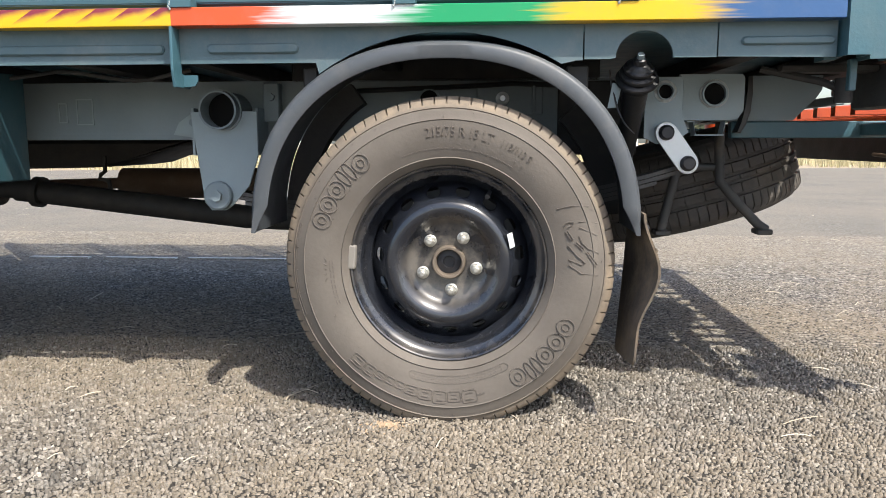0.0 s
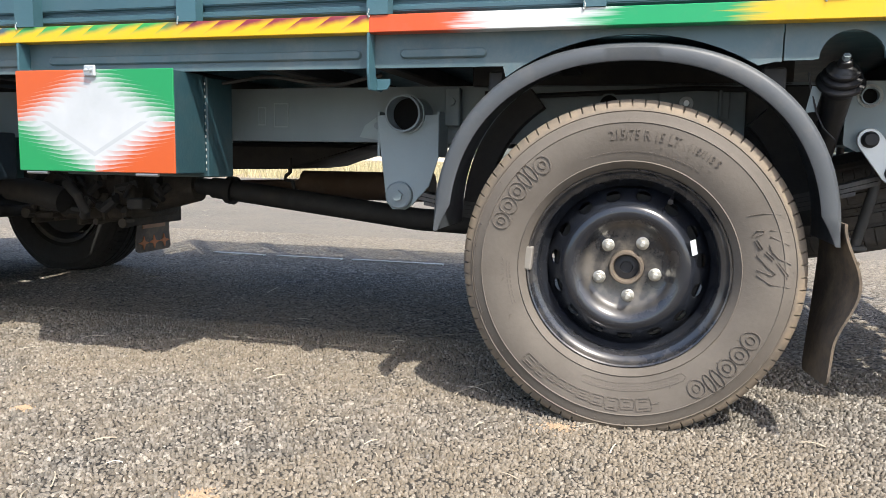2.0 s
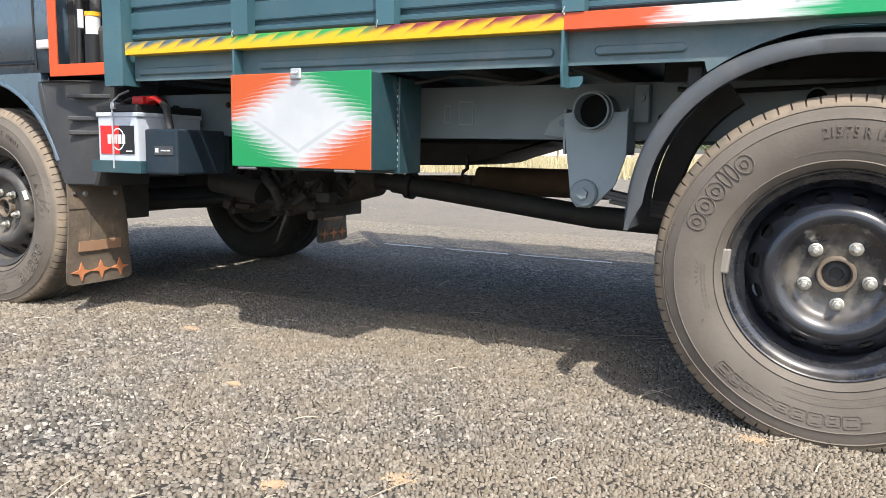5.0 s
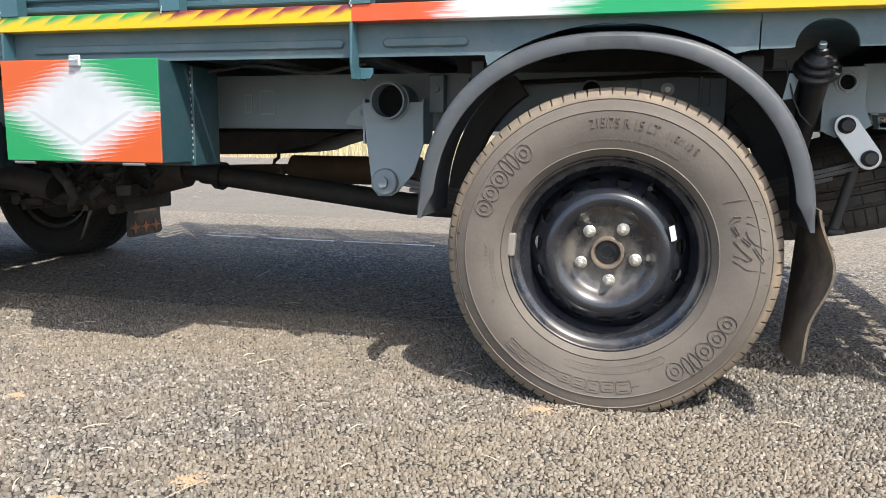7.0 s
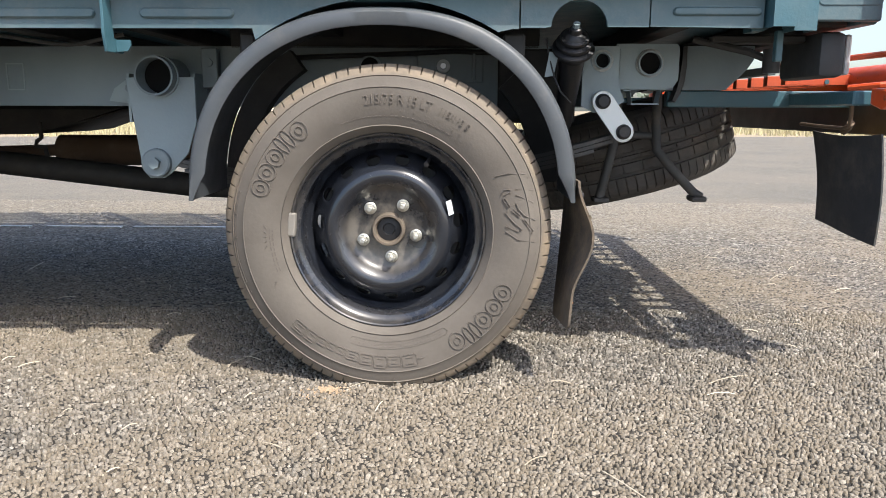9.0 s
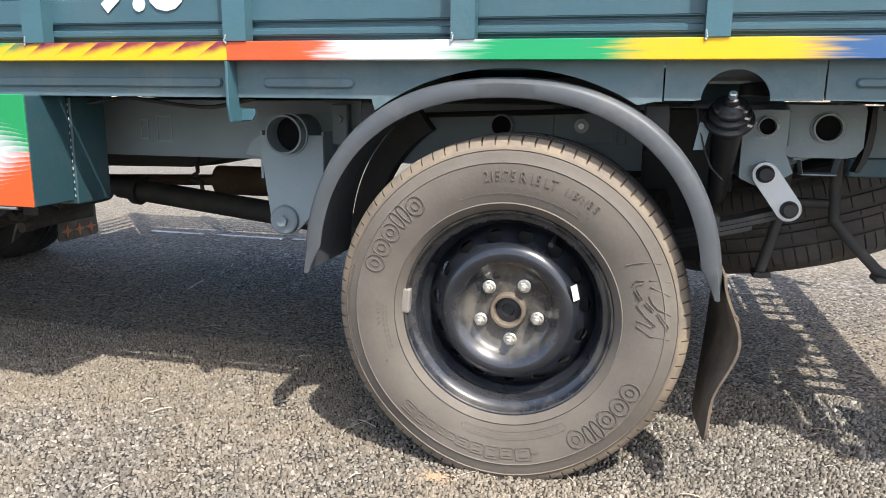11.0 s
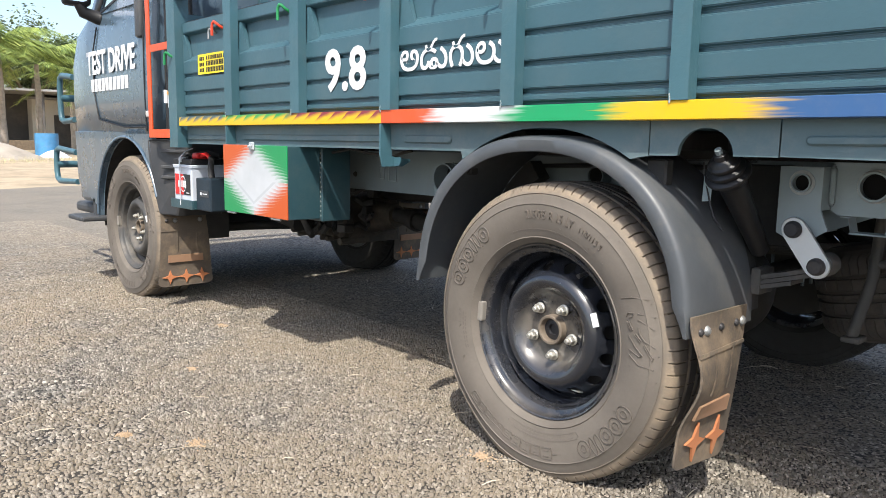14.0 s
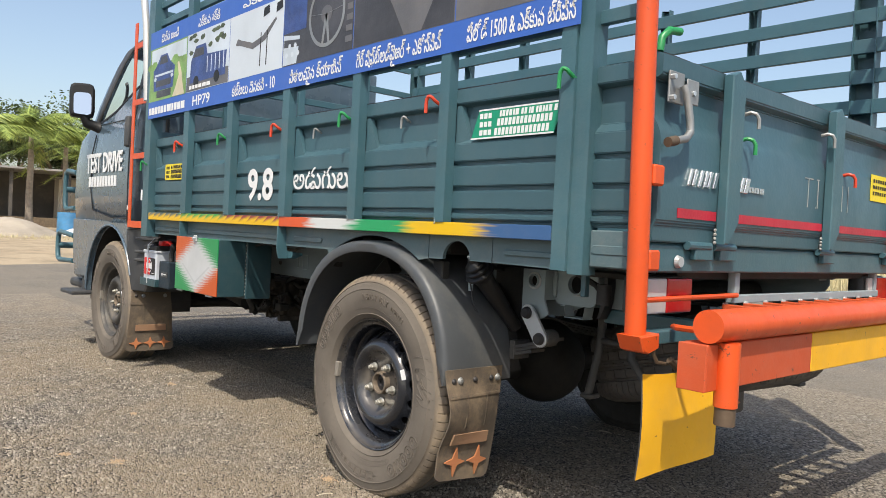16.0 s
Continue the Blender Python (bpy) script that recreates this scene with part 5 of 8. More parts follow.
boot = part("rubber_boot", turned(B(), prof + [(0.074, 0.034), (0.088, 0.030)]), m_bootrubber, truck, "black ribbed rubber boot with a bolt on top", True)
part("boot_bolt", turned(B(), [(0.0, 0.0075), (0.011, 0.0078)], 6), m_chassis, boot, "grey bolt on the boot")
bm = B()
a, b = BOOT_TOP + BOOT_DIR * 0.080, BOOT_TOP + BOOT_DIR * 0.29
pipe(bm, [a, a.lerp(b, 0.3), a.lerp(b, 0.6), b], 0.0285, 20, True, 0.019)
part("damper", bm, m_bootrubber, boot, "black damper tube", True)
# dark plate behind the boot that stands in for shade on the rail
bm = B()
box(bm, 0.25, 0.438, 0.282, 0.296, 0.56, 0.735, 0.004)
part("damper_shade_plate", bm, m_dark, boot)
bm = B()
prism(bm, [(-0.010, 0.026), (0.010, 0.026), (0.011, -0.022), (-0.007, -0.028)], 0, 0.0012, "y")
bm.transform(pose(0.351, 0.076, 0.686, 12, 12, 0))
part("paper_tag", bm, m_bracket, boot, "grey paper tag on a thin wire")
bm = B()
pipe(bm, [(0.340, 0.078, 0.74), (0.344, 0.076, 0.712), (0.359, 0.076, 0.66), (0.372, 0.072, 0.63), (0.394, 0.07, 0.607)], 0.0018, 6)
part("tag_wire", bm, m_bolt, boot)

# axle, drive shaft, gearbox, silencer, tank
bm = B()
pipe(bm, [(0, 0.16, HUB_Z), (0, 0.60, HUB_Z), (0, 0.66, HUB_Z)], 0.045, 20)
pipe(bm, [(0, 0.94, HUB_Z), (0, 1.43, HUB_Z)], 0.045, 20)
bmesh.ops.create_uvsphere(bm, u_segments=28, v_segments=16, radius=0.16, matrix=Matrix.Translation((0.02, 0.80, HUB_Z + 0.02)) @ Matrix.Diagonal((1.05, 0.95, 1.0, 1)))
part("rear_axle", bm, m_dark, truck, "sooty black rear axle with a round differential", True)
bm = B()
pipe(bm, [(-1.46, 0.80, 0.440), (-1.38, 0.80, 0.432), (-0.69, 0.80, 0.354), (-0.16, 0.80, 0.335)], 0.037, 20)
pipe(bm, [(-1.53, 0.80, 0.445), (-1.455, 0.80, 0.440)], 0.030, 16)
pipe(bm, [(-1.40, 0.80, 0.434), (-1.375, 0.80, 0.431)], 0.050, 16)
part("drive_shaft", bm, m_dark, truck, "sooty drive shaft", True)
bm = B()
box(bm, -2.14, -1.70, 0.66, 0.96, 0.32, 0.52, 0.03, 3)
pipe(bm, [(-1.72, 0.80, 0.42), (-1.52, 0.80, 0.44)], 0.080, 20, True, 0.050)
for i, x in enumerate((-2.12, -2.02, -1.92, -1.82, -1.73)):
    box(bm, x, x + 0.018, 0.645, 0.97, 0.300 + 0.012 * (i % 2), 0.51, 0.004)
for i in range(26):
    x, z = random.uniform(-2.12, -1.66), random.uniform(0.31, 0.50)
    pipe(bm, [(x, 0.655, z), (x, 0.625 - random.uniform(0, 0.02), z)], random.uniform(0.008, 0.022), 8)
for i in range(9):
    x, z = random.uniform(-2.10, -1.70), random.uniform(0.31, 0.46)
    box(bm, x, x + random.uniform(0.03, 0.09), 0.615, 0.66, z, z + random.uniform(0.02, 0.07), 0.006)
part("gearbox", bm, m_cast, truck, "dusty cast gearbox under the cab", True)
bm = B()
rnd_g = random.Random(21)
for i in range(46):
    x, y, z = rnd_g.uniform(-2.0, -1.58), rnd_g.uniform(0.50, 0.78), rnd_g.uniform(0.36, 0.54)
    if i % 3 == 0:
        box(bm, x, x + rnd_g.uniform(0.02, 0.07), y, y + rnd_g.uniform(0.02, 0.06), z, z + rnd_g.uniform(0.015, 0.06), 0.004)
    else:
        q = [(x, y, z), (x + rnd_g.uniform(-0.10, 0.08), y + rnd_g.uniform(-0.03, 0.05), z + rnd_g.uniform(-0.05, 0.05))]
        q.append((q[1][0] + rnd_g.uniform(-0.04, 0.06), q[1][1] + 0.02, q[1][2] + rnd_g.uniform(-0.02, 0.06)))
        pipe(bm, q, rnd_g.uniform(0.006, 0.018), 7)
part("gear_linkage", bm, m_dark, truck, "tangle of dark rods, hoses and brackets round the gearbox", True)["kind"] = "stuff"
bm = B()
pipe(bm, [(-1.20, 1.0, 0.452), (-1.185, 1.0, 0.452), (-0.72, 1.0, 0.452), (-0.70, 1.0, 0.452)], 0.052, 24)
part("silencer", bm, m_rust, truck, "rusty brown exhaust silencer", True)
bm = B()
pipe(bm, [(-2.2, 0.98, 0.43), (-1.6, 0.99, 0.44), (-1.2, 1.0, 0.452)], 0.020, 12)
part("exhaust_pipe", bm, m_rust, truck, "rusty exhaust pipe", True)
bm = B()
prism(bm, [(-1.75, 0.60), (-0.88, 0.60), (-0.90, 0.588), (-0.95, 0.578), (-1.06, 0.545), (-1.13, 0.520), (-1.22, 0.510), (-1.75, 0.500)], 0.86, 1.26, "y", 0.012)
part("fuel_tank", bm, m_dark, truck, "black fuel tank", True)
for nm, pts, r in (("breather_hose", [(-1.16, 0.80, 0.55), (-1.16, 0.80, 0.50), (-1.175, 0.80, 0.49), (-1.18, 0.80, 0.475), (-1.15, 0.80, 0.47), (-1.145, 0.80, 0.44)], 0.007),
                   ("tie_rod", [(-2.5, 0.35, 0.33), (-2.3, 0.8, 0.33), (-2.4, 1.3, 0.33)], 0.022), ("starter_motor", [(-2.02, 0.46, 0.44), (-1.90, 0.47, 0.42), (-1.82, 0.48, 0.40)], 0.042),
                   ("front_axle_beam", [(-2.63, 0.22, 0.33), (-2.63, 1.40, 0.33)], 0.05), ("hose", [(-1.80, 0.47, 0.46), (-1.74, 0.45, 0.42), (-1.73, 0.47, 0.37), (-1.76, 0.5, 0.35)], 0.016)):
    bm = B()
    pipe(bm, pts, r, 12)
    part(nm, bm, m_dark, truck, "", True)
bm = B()
pts = [(-0.98 + 0.42 * i / 12, 0.08 + 0.02 * math.sin(i), 0.742 + 0.012 * math.sin(i * 0.55) - 0.01 * (1 - i / 12)) for i in range(13)]
pipe(bm, pts, 0.0045, 8)
part("cable", bm, m_dark, truck, "dusty brake cable", True)
bm = B()
box(bm, -0.40, 0.35, 0.30, 1.30, 0.735, 0.80, 0.003)
part("wheel_housing", bm, m_dark, truck)

# battery carrier
bm = B()
box(bm, -2.085, -1.872, 0.0, 0.22, 0.478, 0.484, 0.001)
box(bm, -2.085, -1.872, -0.006, -0.001, 0.478, 0.516, 0.0015)
box(bm, -1.877, -1.872, 0.0, 0.22, 0.4845, 0.516, 0.001)
box(bm, -2.06, -1.8, 0.22, 0.30, 0.478, 0.60, 0.002)
part("battery_tray", bm, m_toolbox, truck, "teal steel battery tray")
bm = B()
box(bm, -1.868, -1.735, 0.010, 0.21, 0.478, 0.612, 0.006, 2)
cu = part("control_unit", bm, m_unit, truck, "dark navy plastic control unit")
bm = B()
box(bm, -1.826, -1.750, 0.0070, 0.0095, 0.536, 0.562)
part("control_label", bm, m_plastic, cu)
bm = B()
for i in range(8):
    box(bm, -1.798 + i * 0.0050, -1.795 + i * 0.0050, 0.0060, 0.0068, 0.547, 0.551)
box(bm, -1.820, -1.808, 0.0060, 0.0068, 0.543, 0.555)
part("control_print", bm, m_whiteletter, cu)


# ---- cab: a loft of level outlines, with openings for the windows
def cab_outline(z):
    """Side y, x of pillar's rear edge and front edge, x of the nose's corner and middle at height z."""
    keys = [(0.79, 0.000, -2.62, -3.14, -3.49, -3.60), (0.95, -0.006, -2.62, -3.15, -3.51, -3.62), (1.15, -0.004, -2.62, -3.15, -3.50, -3.60), (1.30, 0.006, -2.62, -3.12, -3.42, -3.52),
            (1.385, 0.020, -2.96, -3.05, -3.20, -3.36), (1.50, 0.038, -2.89, -3.00, -3.13, -3.28), (1.62, 0.060, -2.81, -2.93, -3.05, -3.20), (1.74, 0.085, -2.725, -2.85, -2.95, -3.10),
            (1.82, 0.105, -2.645, -2.76, -2.87, -3.00), (1.88, 0.145, -2.55, -2.66, -2.76, -2.88), (1.925, 0.24, -2.50, -2.56, -2.63, -2.72)]
    return min(keys, key=lambda k: abs(k[0] - z))


CAB_Z = [0.79, 0.95, 1.15, 1.30, 1.385, 1.50, 1.62, 1.74, 1.82, 1.88, 1.925]
CAB_X0 = -2.245
bm, bg, bg2, bw = B(), B(), B(), B()
rows = []
for z in CAB_Z:
    _, ys, xa, xb, xn, xm = cab_outline(z)
    half = [(CAB_X0, 0.82), (CAB_X0, ys + 0.04), (CAB_X0 - 0.02, ys), (-2.36, ys), (xa, ys), (xb, ys + 0.004), ((xb * 0.4 + xn * 0.6), ys + 0.012), (xn, ys + 0.07), (xn * 0.35 + xm * 0.65, ys + 0.25), (xm, 0.82)]
    rows.append([(x, y, z) for x, y in half] + [(x, 1.64 - y, z) for x, y in half[-2:0:-1]])


def quad(b, p):
    b.faces.new([b.verts.new(q) for q in p])


n = len(rows[0])
for i in range(len(rows) - 1):
    for k in range(n):
        k2 = (k + 1) % n
        zlo = CAB_Z[i]
        p = (rows[i][k], rows[i][k2], rows[i + 1][k2], rows[i + 1][k])
        window = 1.38 <= zlo < 1.80
        if window and k in (3, n - 5 + 1):
            quad(bg if k == 3 else bg2, p)
        elif window and k in (6, 7, 8, 9, 10, 11) and k not in (6, 11):
            quad(bw, p)
        else:
            quad(bm, p)
quad_top = [bm.verts.new(q) for q in rows[-1]]
bm.faces.new(quad_top)
bmesh.ops.remove_doubles(bm, verts=bm.verts, dist=0.0005)
cab = part("cab", bm, m_cab, truck, "slate-blue steel driver's cab", True)
sol = cab.modifiers.new("sheet", 'SOLIDIFY')
sol.thickness, sol.offset = 0.025, -1
for s_ in (0, 1):
    bm = B()
    for z0_, z1_ in zip(CAB_Z[4:9], CAB_Z[5:10]):
        _, ya, xa0, xb0, xn0, _m = cab_outline(z0_)
        _, yb, xa1, xb1, xn1, _m = cab_outline(z1_)
        v = [(xa0 + 0.002, ya - 0.003, z0_), (xb0 - 0.004, ya + 0.001, z0_), (xb1 - 0.004, yb + 0.001, z1_), (xa1 + 0.002, yb - 0.003, z1_)]
        v = [(x, y if s_ == 0 else 1.64 - y, z) for x, y, z in v]
        quad(bm, v)
    bmesh.ops.remove_doubles(bm, verts=bm.verts, dist=0.0005)
    pil = part("pillar_trim", bm, m_plastic, cab, "black trim on the windscreen pillar", True)
    sm = pil.modifiers.new("sheet", 'SOLIDIFY')
    sm.thickness = 0.004
for b_, nm in ((bg, "side_window"), (bg2, "side_window"), (bw, "windscreen")):
    bmesh.ops.remove_doubles(b_, verts=b_.verts, dist=0.0005)
    ob = part(nm, b_, m_glass, cab, "clear window glass", True)
    ob.visible_shadow = False
# lower flanks round the front wheel
for y, s in ((0.0, 1), (1.64, -1)):
    bm = B()
    pts = [(-2.32, 0.80), (-2.32, 0.77)]
    for i in range(17):
        a = radians(68 - i * 162 / 16)
        pts.append((-2.63 + 0.405 * math.sin(a), 0.37 + 0.405 * math.cos(a)))
    pts += [(-3.06, 0.42), (-3.22, 0.47), (-3.34, 0.52), (-3.36, 0.80)]
    prism(bm, pts, y, y + s * 0.03, "y", 0.003)
    part("cab_flank", bm, m_cab, cab)
    bm = B()
    arc = [(-2.63 + 0.405 * math.sin(radians(70 - i * 160 / 24)), 0.37 + 0.405 * math.cos(radians(70 - i * 160 / 24))) for i in range(25)]
    pipe(bm, [(x, y - s * 0.001, z) for x, z in arc], 0.007, 8)
    part("wheel_arch_trim", bm, m_cab, cab, "", True)
    bm = B()
    revolve(bm, [(0.0, 0.33), (0.415, 0.33), (0.415, 0.031)], 40, -2.63, 0.37)
    for v in bm.verts:
        if s < 0:
            v.co.y = 1.64 - v.co.y
    bmesh.ops.delete(bm, geom=[f for f in bm.faces if f.calc_center_median().z < 0.33], context='FACES')
    part("wheel_well", bm, m_dark, cab)
# nose below the waist
bm = B()
prism(bm, [(-3.05, 0.035), (-3.34, 0.012), (-3.47, 0.06), (-3.55, 0.22), (-3.60, 0.50), (-3.61, 0.82), (-3.60, 1.14), (-3.55, 1.42), (-3.47, 1.58), (-3.34, 1.628), (-3.05, 1.605)], 0.42, 0.789, "z", 0.02)
part("bumper_nose", bm, m_cab, cab, "", True)
bm = B()
box(bm, -3.62, -3.1, 0.06, 1.58, 0.34, 0.399, 0.02, 2)
part("front_apron", bm, m_plastic, cab)
# door lines, waist crease and handle
bm = B()
pipe(bm, [(-2.33, -0.0035, 0.80), (-2.33, -0.007, 1.0), (-2.33, -0.005, 1.2), (-2.335, 0.006, 1.33), (-2.345, 0.02, 1.385)], 0.004, 6)
pipe(bm, [(-2.33, -0.004, 0.82), (-2.6, -0.004, 0.82), (-2.95, -0.004, 0.86), (-3.0, -0.006, 1.0), (-3.0, -0.004, 1.2), (-2.96, 0.006, 1.32)], 0.0035, 6)
part("door_gap", bm, m_blackprint, cab)
bm = B()
box(bm, -2.392, -2.335, -0.020, 0.010, 1.215, 1.385, 0.012, 3)
part("door_handle", bm, m_plastic, cab, "tall black door handle", True)
bm = B()
prism(bm, [(-2.36, 1.385), (-2.36, 1.80), (-2.32, 1.80), (-2.32, 1.385)], 0.015, 0.05)
for v in bm.verts:
    v.co.y += (v.co.z - 1.385) * 0.18
part("door_pillar", bm, m_blackprint, cab)
# belt line of the door window, rising to the rear
for s_ in (0, 1):
    for nm, mt, poly, o in (("door_belt", m_cab, [(-2.97, 1.378), (-2.355, 1.378), (-2.355, 1.545), (-2.40, 1.530), (-2.668, 1.432), (-2.90, 1.384)], 0.0),
                            ("window_seal", m_blackprint, [(-2.90, 1.384), (-2.668, 1.432), (-2.40, 1.530), (-2.355, 1.545), (-2.355, 1.560), (-2.40, 1.545), (-2.668, 1.446), (-2.92, 1.392)], -0.003)):
        bm = B()
        prism(bm, poly, -0.004 + o, 0.012, "y")
        for v in bm.verts:
            v.co.y += 0.019 + (v.co.z - 1.385) * 0.165
            if s_:
                v.co.y = 1.64 - v.co.y
        part(nm, bm, mt, cab)
# mirror
bm = B()
TURN = pose(-2.95, -0.085, 1.515, 0, -6, -12)
outline = [(-0.052, -0.100), (0.040, -0.104), (0.062, -0.090), (0.068, -0.060), (0.066, 0.070), (0.056, 0.098), (0.034, 0.108), (-0.046, 0.104), (-0.066, 0.090), (-0.072, 0.060), (-0.070, -0.070), (-0.064, -0.092)]
prism(bm, outline, -0.045, 0.018, "x", 0.014)
bm.transform(TURN)
mir = part("door_mirror", bm, m_blackprint, cab, "black rounded door mirror on a short arm", True)
bm = B()
prism(bm, [(y * 0.70, -0.022 + z * 0.64) for y, z in outline], 0.0185, 0.0205, "x")
bm.transform(TURN)
mm, mt_, mb = material("mirror_glass", 0.03, 1.0, (0.75, 0.77, 0.78))
part("mirror_glass", bm, mm, mir)
bm = B()
pipe(bm, [(-2.95, -0.075, 1.425), (-2.955, -0.055, 1.385), (-2.95, 0.01, 1.365), (-2.94, 0.03, 1.36)], 0.026, 12, True, 0.036)
part("mirror_arm", bm, m_blackprint, mir, "", True)
# seats, grab handle and wheel inside
for y in (0.40, 1.22):
    bm = B()
    box(bm, -2.62, -2.30, y - 0.23, y + 0.23, 0.98, 1.12, 0.04, 3)
    box(bm, -2.42, -2.30, y - 0.22, y + 0.22, 1.13, 1.58, 0.04, 3)
    box(bm, -2.40, -2.31, y - 0.12, y + 0.12, 1.59, 1.76, 0.03, 3)
    part("seat", bm, m_seat, cab, "dark cloth seat", True)
bm = B()
pipe(bm, [(-2.86 + 0.17 * math.cos(2 * math.pi * i / 24) * 0.5, 1.22 + 0.18 * math.sin(2 * math.pi * i / 24), 1.32 + 0.17 * math.cos(2 * math.pi * i / 24) * 0.8) for i in range(25)], 0.014, 10)
part("steering_wheel", bm, m_blackprint, cab, "", True)
bm = B()
pipe(bm, [(-2.88, 0.11, 1.42), (-2.86, 0.15, 1.46), (-2.80, 0.16, 1.55), (-2.76, 0.14, 1.60), (-2.74, 0.12, 1.62)], 0.013, 10)
part("grab_handle", bm, m_plastic, cab, "black grab handle inside the door", True)
bm = B()
box(bm, -3.25, -2.92, 0.06, 1.58, 1.15, 1.36, 0.05, 3)
part("dashboard", bm, m_plastic, cab, "", True)
bm = B()
box(bm, -3.15, -2.26, 0.05, 1.59, 0.80, 0.83)
part("cab_floor", bm, m_dark, cab)

# black guard behind the front wheel, with slots
for y, s in ((0.0, 1), (1.64, -1)):
    bm = B()
    outer = [(-2.275, 0.765), (-2.06, 0.765), (-2.06, 0.66), (-2.12, 0.43), (-2.225, 0.43), (-2.262, 0.50), (-2.285, 0.58), (-2.315, 0.66), (-2.335, 0.72), (-2.335, 0.765)]
    prism(bm, outer, y - s * 0.002, y + s * 0.25, "y", 0.006)
    for v in bm.verts:
        if v.co.x > -2.2 and abs(v.co.y - y) < 0.05:
            v.co.y += s * (v.co.x + 2.2) * 0.45
    gd = part("wheel_guard", bm, m_wheelguard, truck, "dusty black plastic guard behind the front wheel")
    for z in (0.715, 0.645, 0.60):
        bm = B()
        box(bm, -2.195, -2.068, y - s * 0.006, y + s * 0.03, z - 0.007, z + 0.007, 0.003)
        for v in bm.verts:
            v.co.y += s * (v.co.x + 2.2) * 0.45
        part("guard_slot", bm, m_plastic, gd)
# step and bull bar
bm = B()
box(bm, -3.22, -2.98, -0.10, 0.06, 0.335, 0.36, 0.008, 2)
box(bm, -3.12, -3.08, 0.0, 0.10, 0.35, 0.45, 0.004)
part("foot_step", bm, m_plastic, truck, "black cab step")
def loop(y, zlo, zhi, x_out):
    bm = B()
    pipe(bm, [(-3.58, y, zhi - 0.02), (x_out + 0.06, y, zhi), (x_out + 0.015, y, zhi - 0.015), (x_out, y, zhi - 0.06), (x_out, y, zlo + 0.06), (x_out + 0.015, y, zlo + 0.015), (x_out + 0.06, y, zlo), (-3.58, y, zlo + 0.01)], 0.017, 12)
    return bm
for y in (0.07, 1.57):
    part("bull_bar", loop(y, 0.86, 1.13, -3.84), m_teal, truck, "teal tube bull bar", True)
    part("bull_bar", loop(y, 0.50, 0.70, -3.98), m_teal, truck, "teal tube bull bar", True)
bm = B()
pipe(bm, [(-3.98, 0.07, 0.60), (-3.98, 1.57, 0.60)], 0.022, 12)
pipe(bm, [(-3.84, 0.07, 1.0), (-3.84, 1.57, 1.0)], 0.022, 12)
part("bull_bar", bm, m_teal, truck, "", True)

# ---- orange guard frame between cab and box
bm = B()
box(bm, -2.222, -2.185, -0.036, -0.030, 0.772, 1.86, 0.001)
fr = part("gap_frame", bm, m_orange, truck, "orange flat-bar frame closing the gap behind the cab")
for z in (0.772, 1.135, 1.42, 1.72):
    bm = B()
    box(bm, -2.1845, -1.948, -0.036, -0.030, z, z + (0.030 if z > 0.8 else 0.036), 0.001)
    part("frame_bar", bm, m_orange, fr)
bm = B()
pipe(bm, [(-2.05, -0.06, 2.0), (-1.99, -0.058, 1.80), (-1.965, -0.056, 1.60), (-1.955, -0.052, 1.42)], 0.018, 12)
part("air_pipe", bm, m_silver, truck, "silver pipe leaning on the rack", True)
bm = B()
box(bm, -2.25, -2.20, 0.05, 1.55, 1.205, 1.86, 0.01)
part("gap_bulkhead", bm, m_cab, truck, "slate-blue rear wall of the cab")
# lower wall coloured dark in place of the shade in the gap
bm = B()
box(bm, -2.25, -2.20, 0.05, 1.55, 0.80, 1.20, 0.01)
part("gap_bulkhead", bm, m_dark, truck, "lower rear wall of the cab, darkened for the gap's shade")
bm = B()
box(bm, -2.13, -2.03, 0.02, 0.14, 0.80, 0.93, 0.02, 2)
part("air_box", bm, m_dark, truck)
for k, (y, r) in enumerate(((0.03, 0.012), (0.065, 0.016), (0.11, 0.010))):
    bm = B()
    pipe(bm, [(-2.165 + 0.03 * k, y, 0.80), (-2.160 + 0.03 * k, y + 0.004, 1.0), (-2.150 + 0.028 * k, y, 1.3), (-2.155 + 0.03 * k, y, 1.80)], r, 10)
    part("gap_hose", bm, m_bootrubber if k != 1 else m_plastic, truck, "black hose in the gap behind the cab", True)
bm = B()
pipe(bm, [(-2.085, 0.02, 0.80), (-2.085, 0.02, 0.90)], 0.026, 16)
flt = part("filter_bowl", bm, m_blackprint, truck, "fuel filter with a pale cap", True)
bm = B()
pipe(bm, [(-2.085, 0.02, 0.90), (-2.085, 0.02, 0.955)], 0.022, 16)
pipe(bm, [(-2.115, 0.0, 0.92), (-2.115, 0.0, 0.975)], 0.009, 10)
part("filter_cap", bm, m_white, flt, "", True)
bm = B()
pipe(bm, [(-2.085, 0.02, 0.955), (-2.085, 0.02, 0.968)], 0.024, 16)
part("filter_ring", bm, m_yellow, flt, "", True)
bm = B()
box(bm, -2.315, -2.255, -0.014, -0.004, 0.862, 0.892, 0.005, 2)
part("side_indicator", bm, m_lampwhite, cab, "clear side indicator")

# ---- tailgate
TG = 1.000


def gate_profile():
    return [(0.0, 0.830), (0.0, 0.868), (0.008, 0.876), (0.008, 1.062), (-0.002, 1.085), (-0.018, 1.110), (-0.018, 1.185), (-0.002, 1.190), (0.004, 1.196), (0.004, 1.238), (-0.010, 1.243), (-0.032, 1.243), (-0.032, 0.830)]


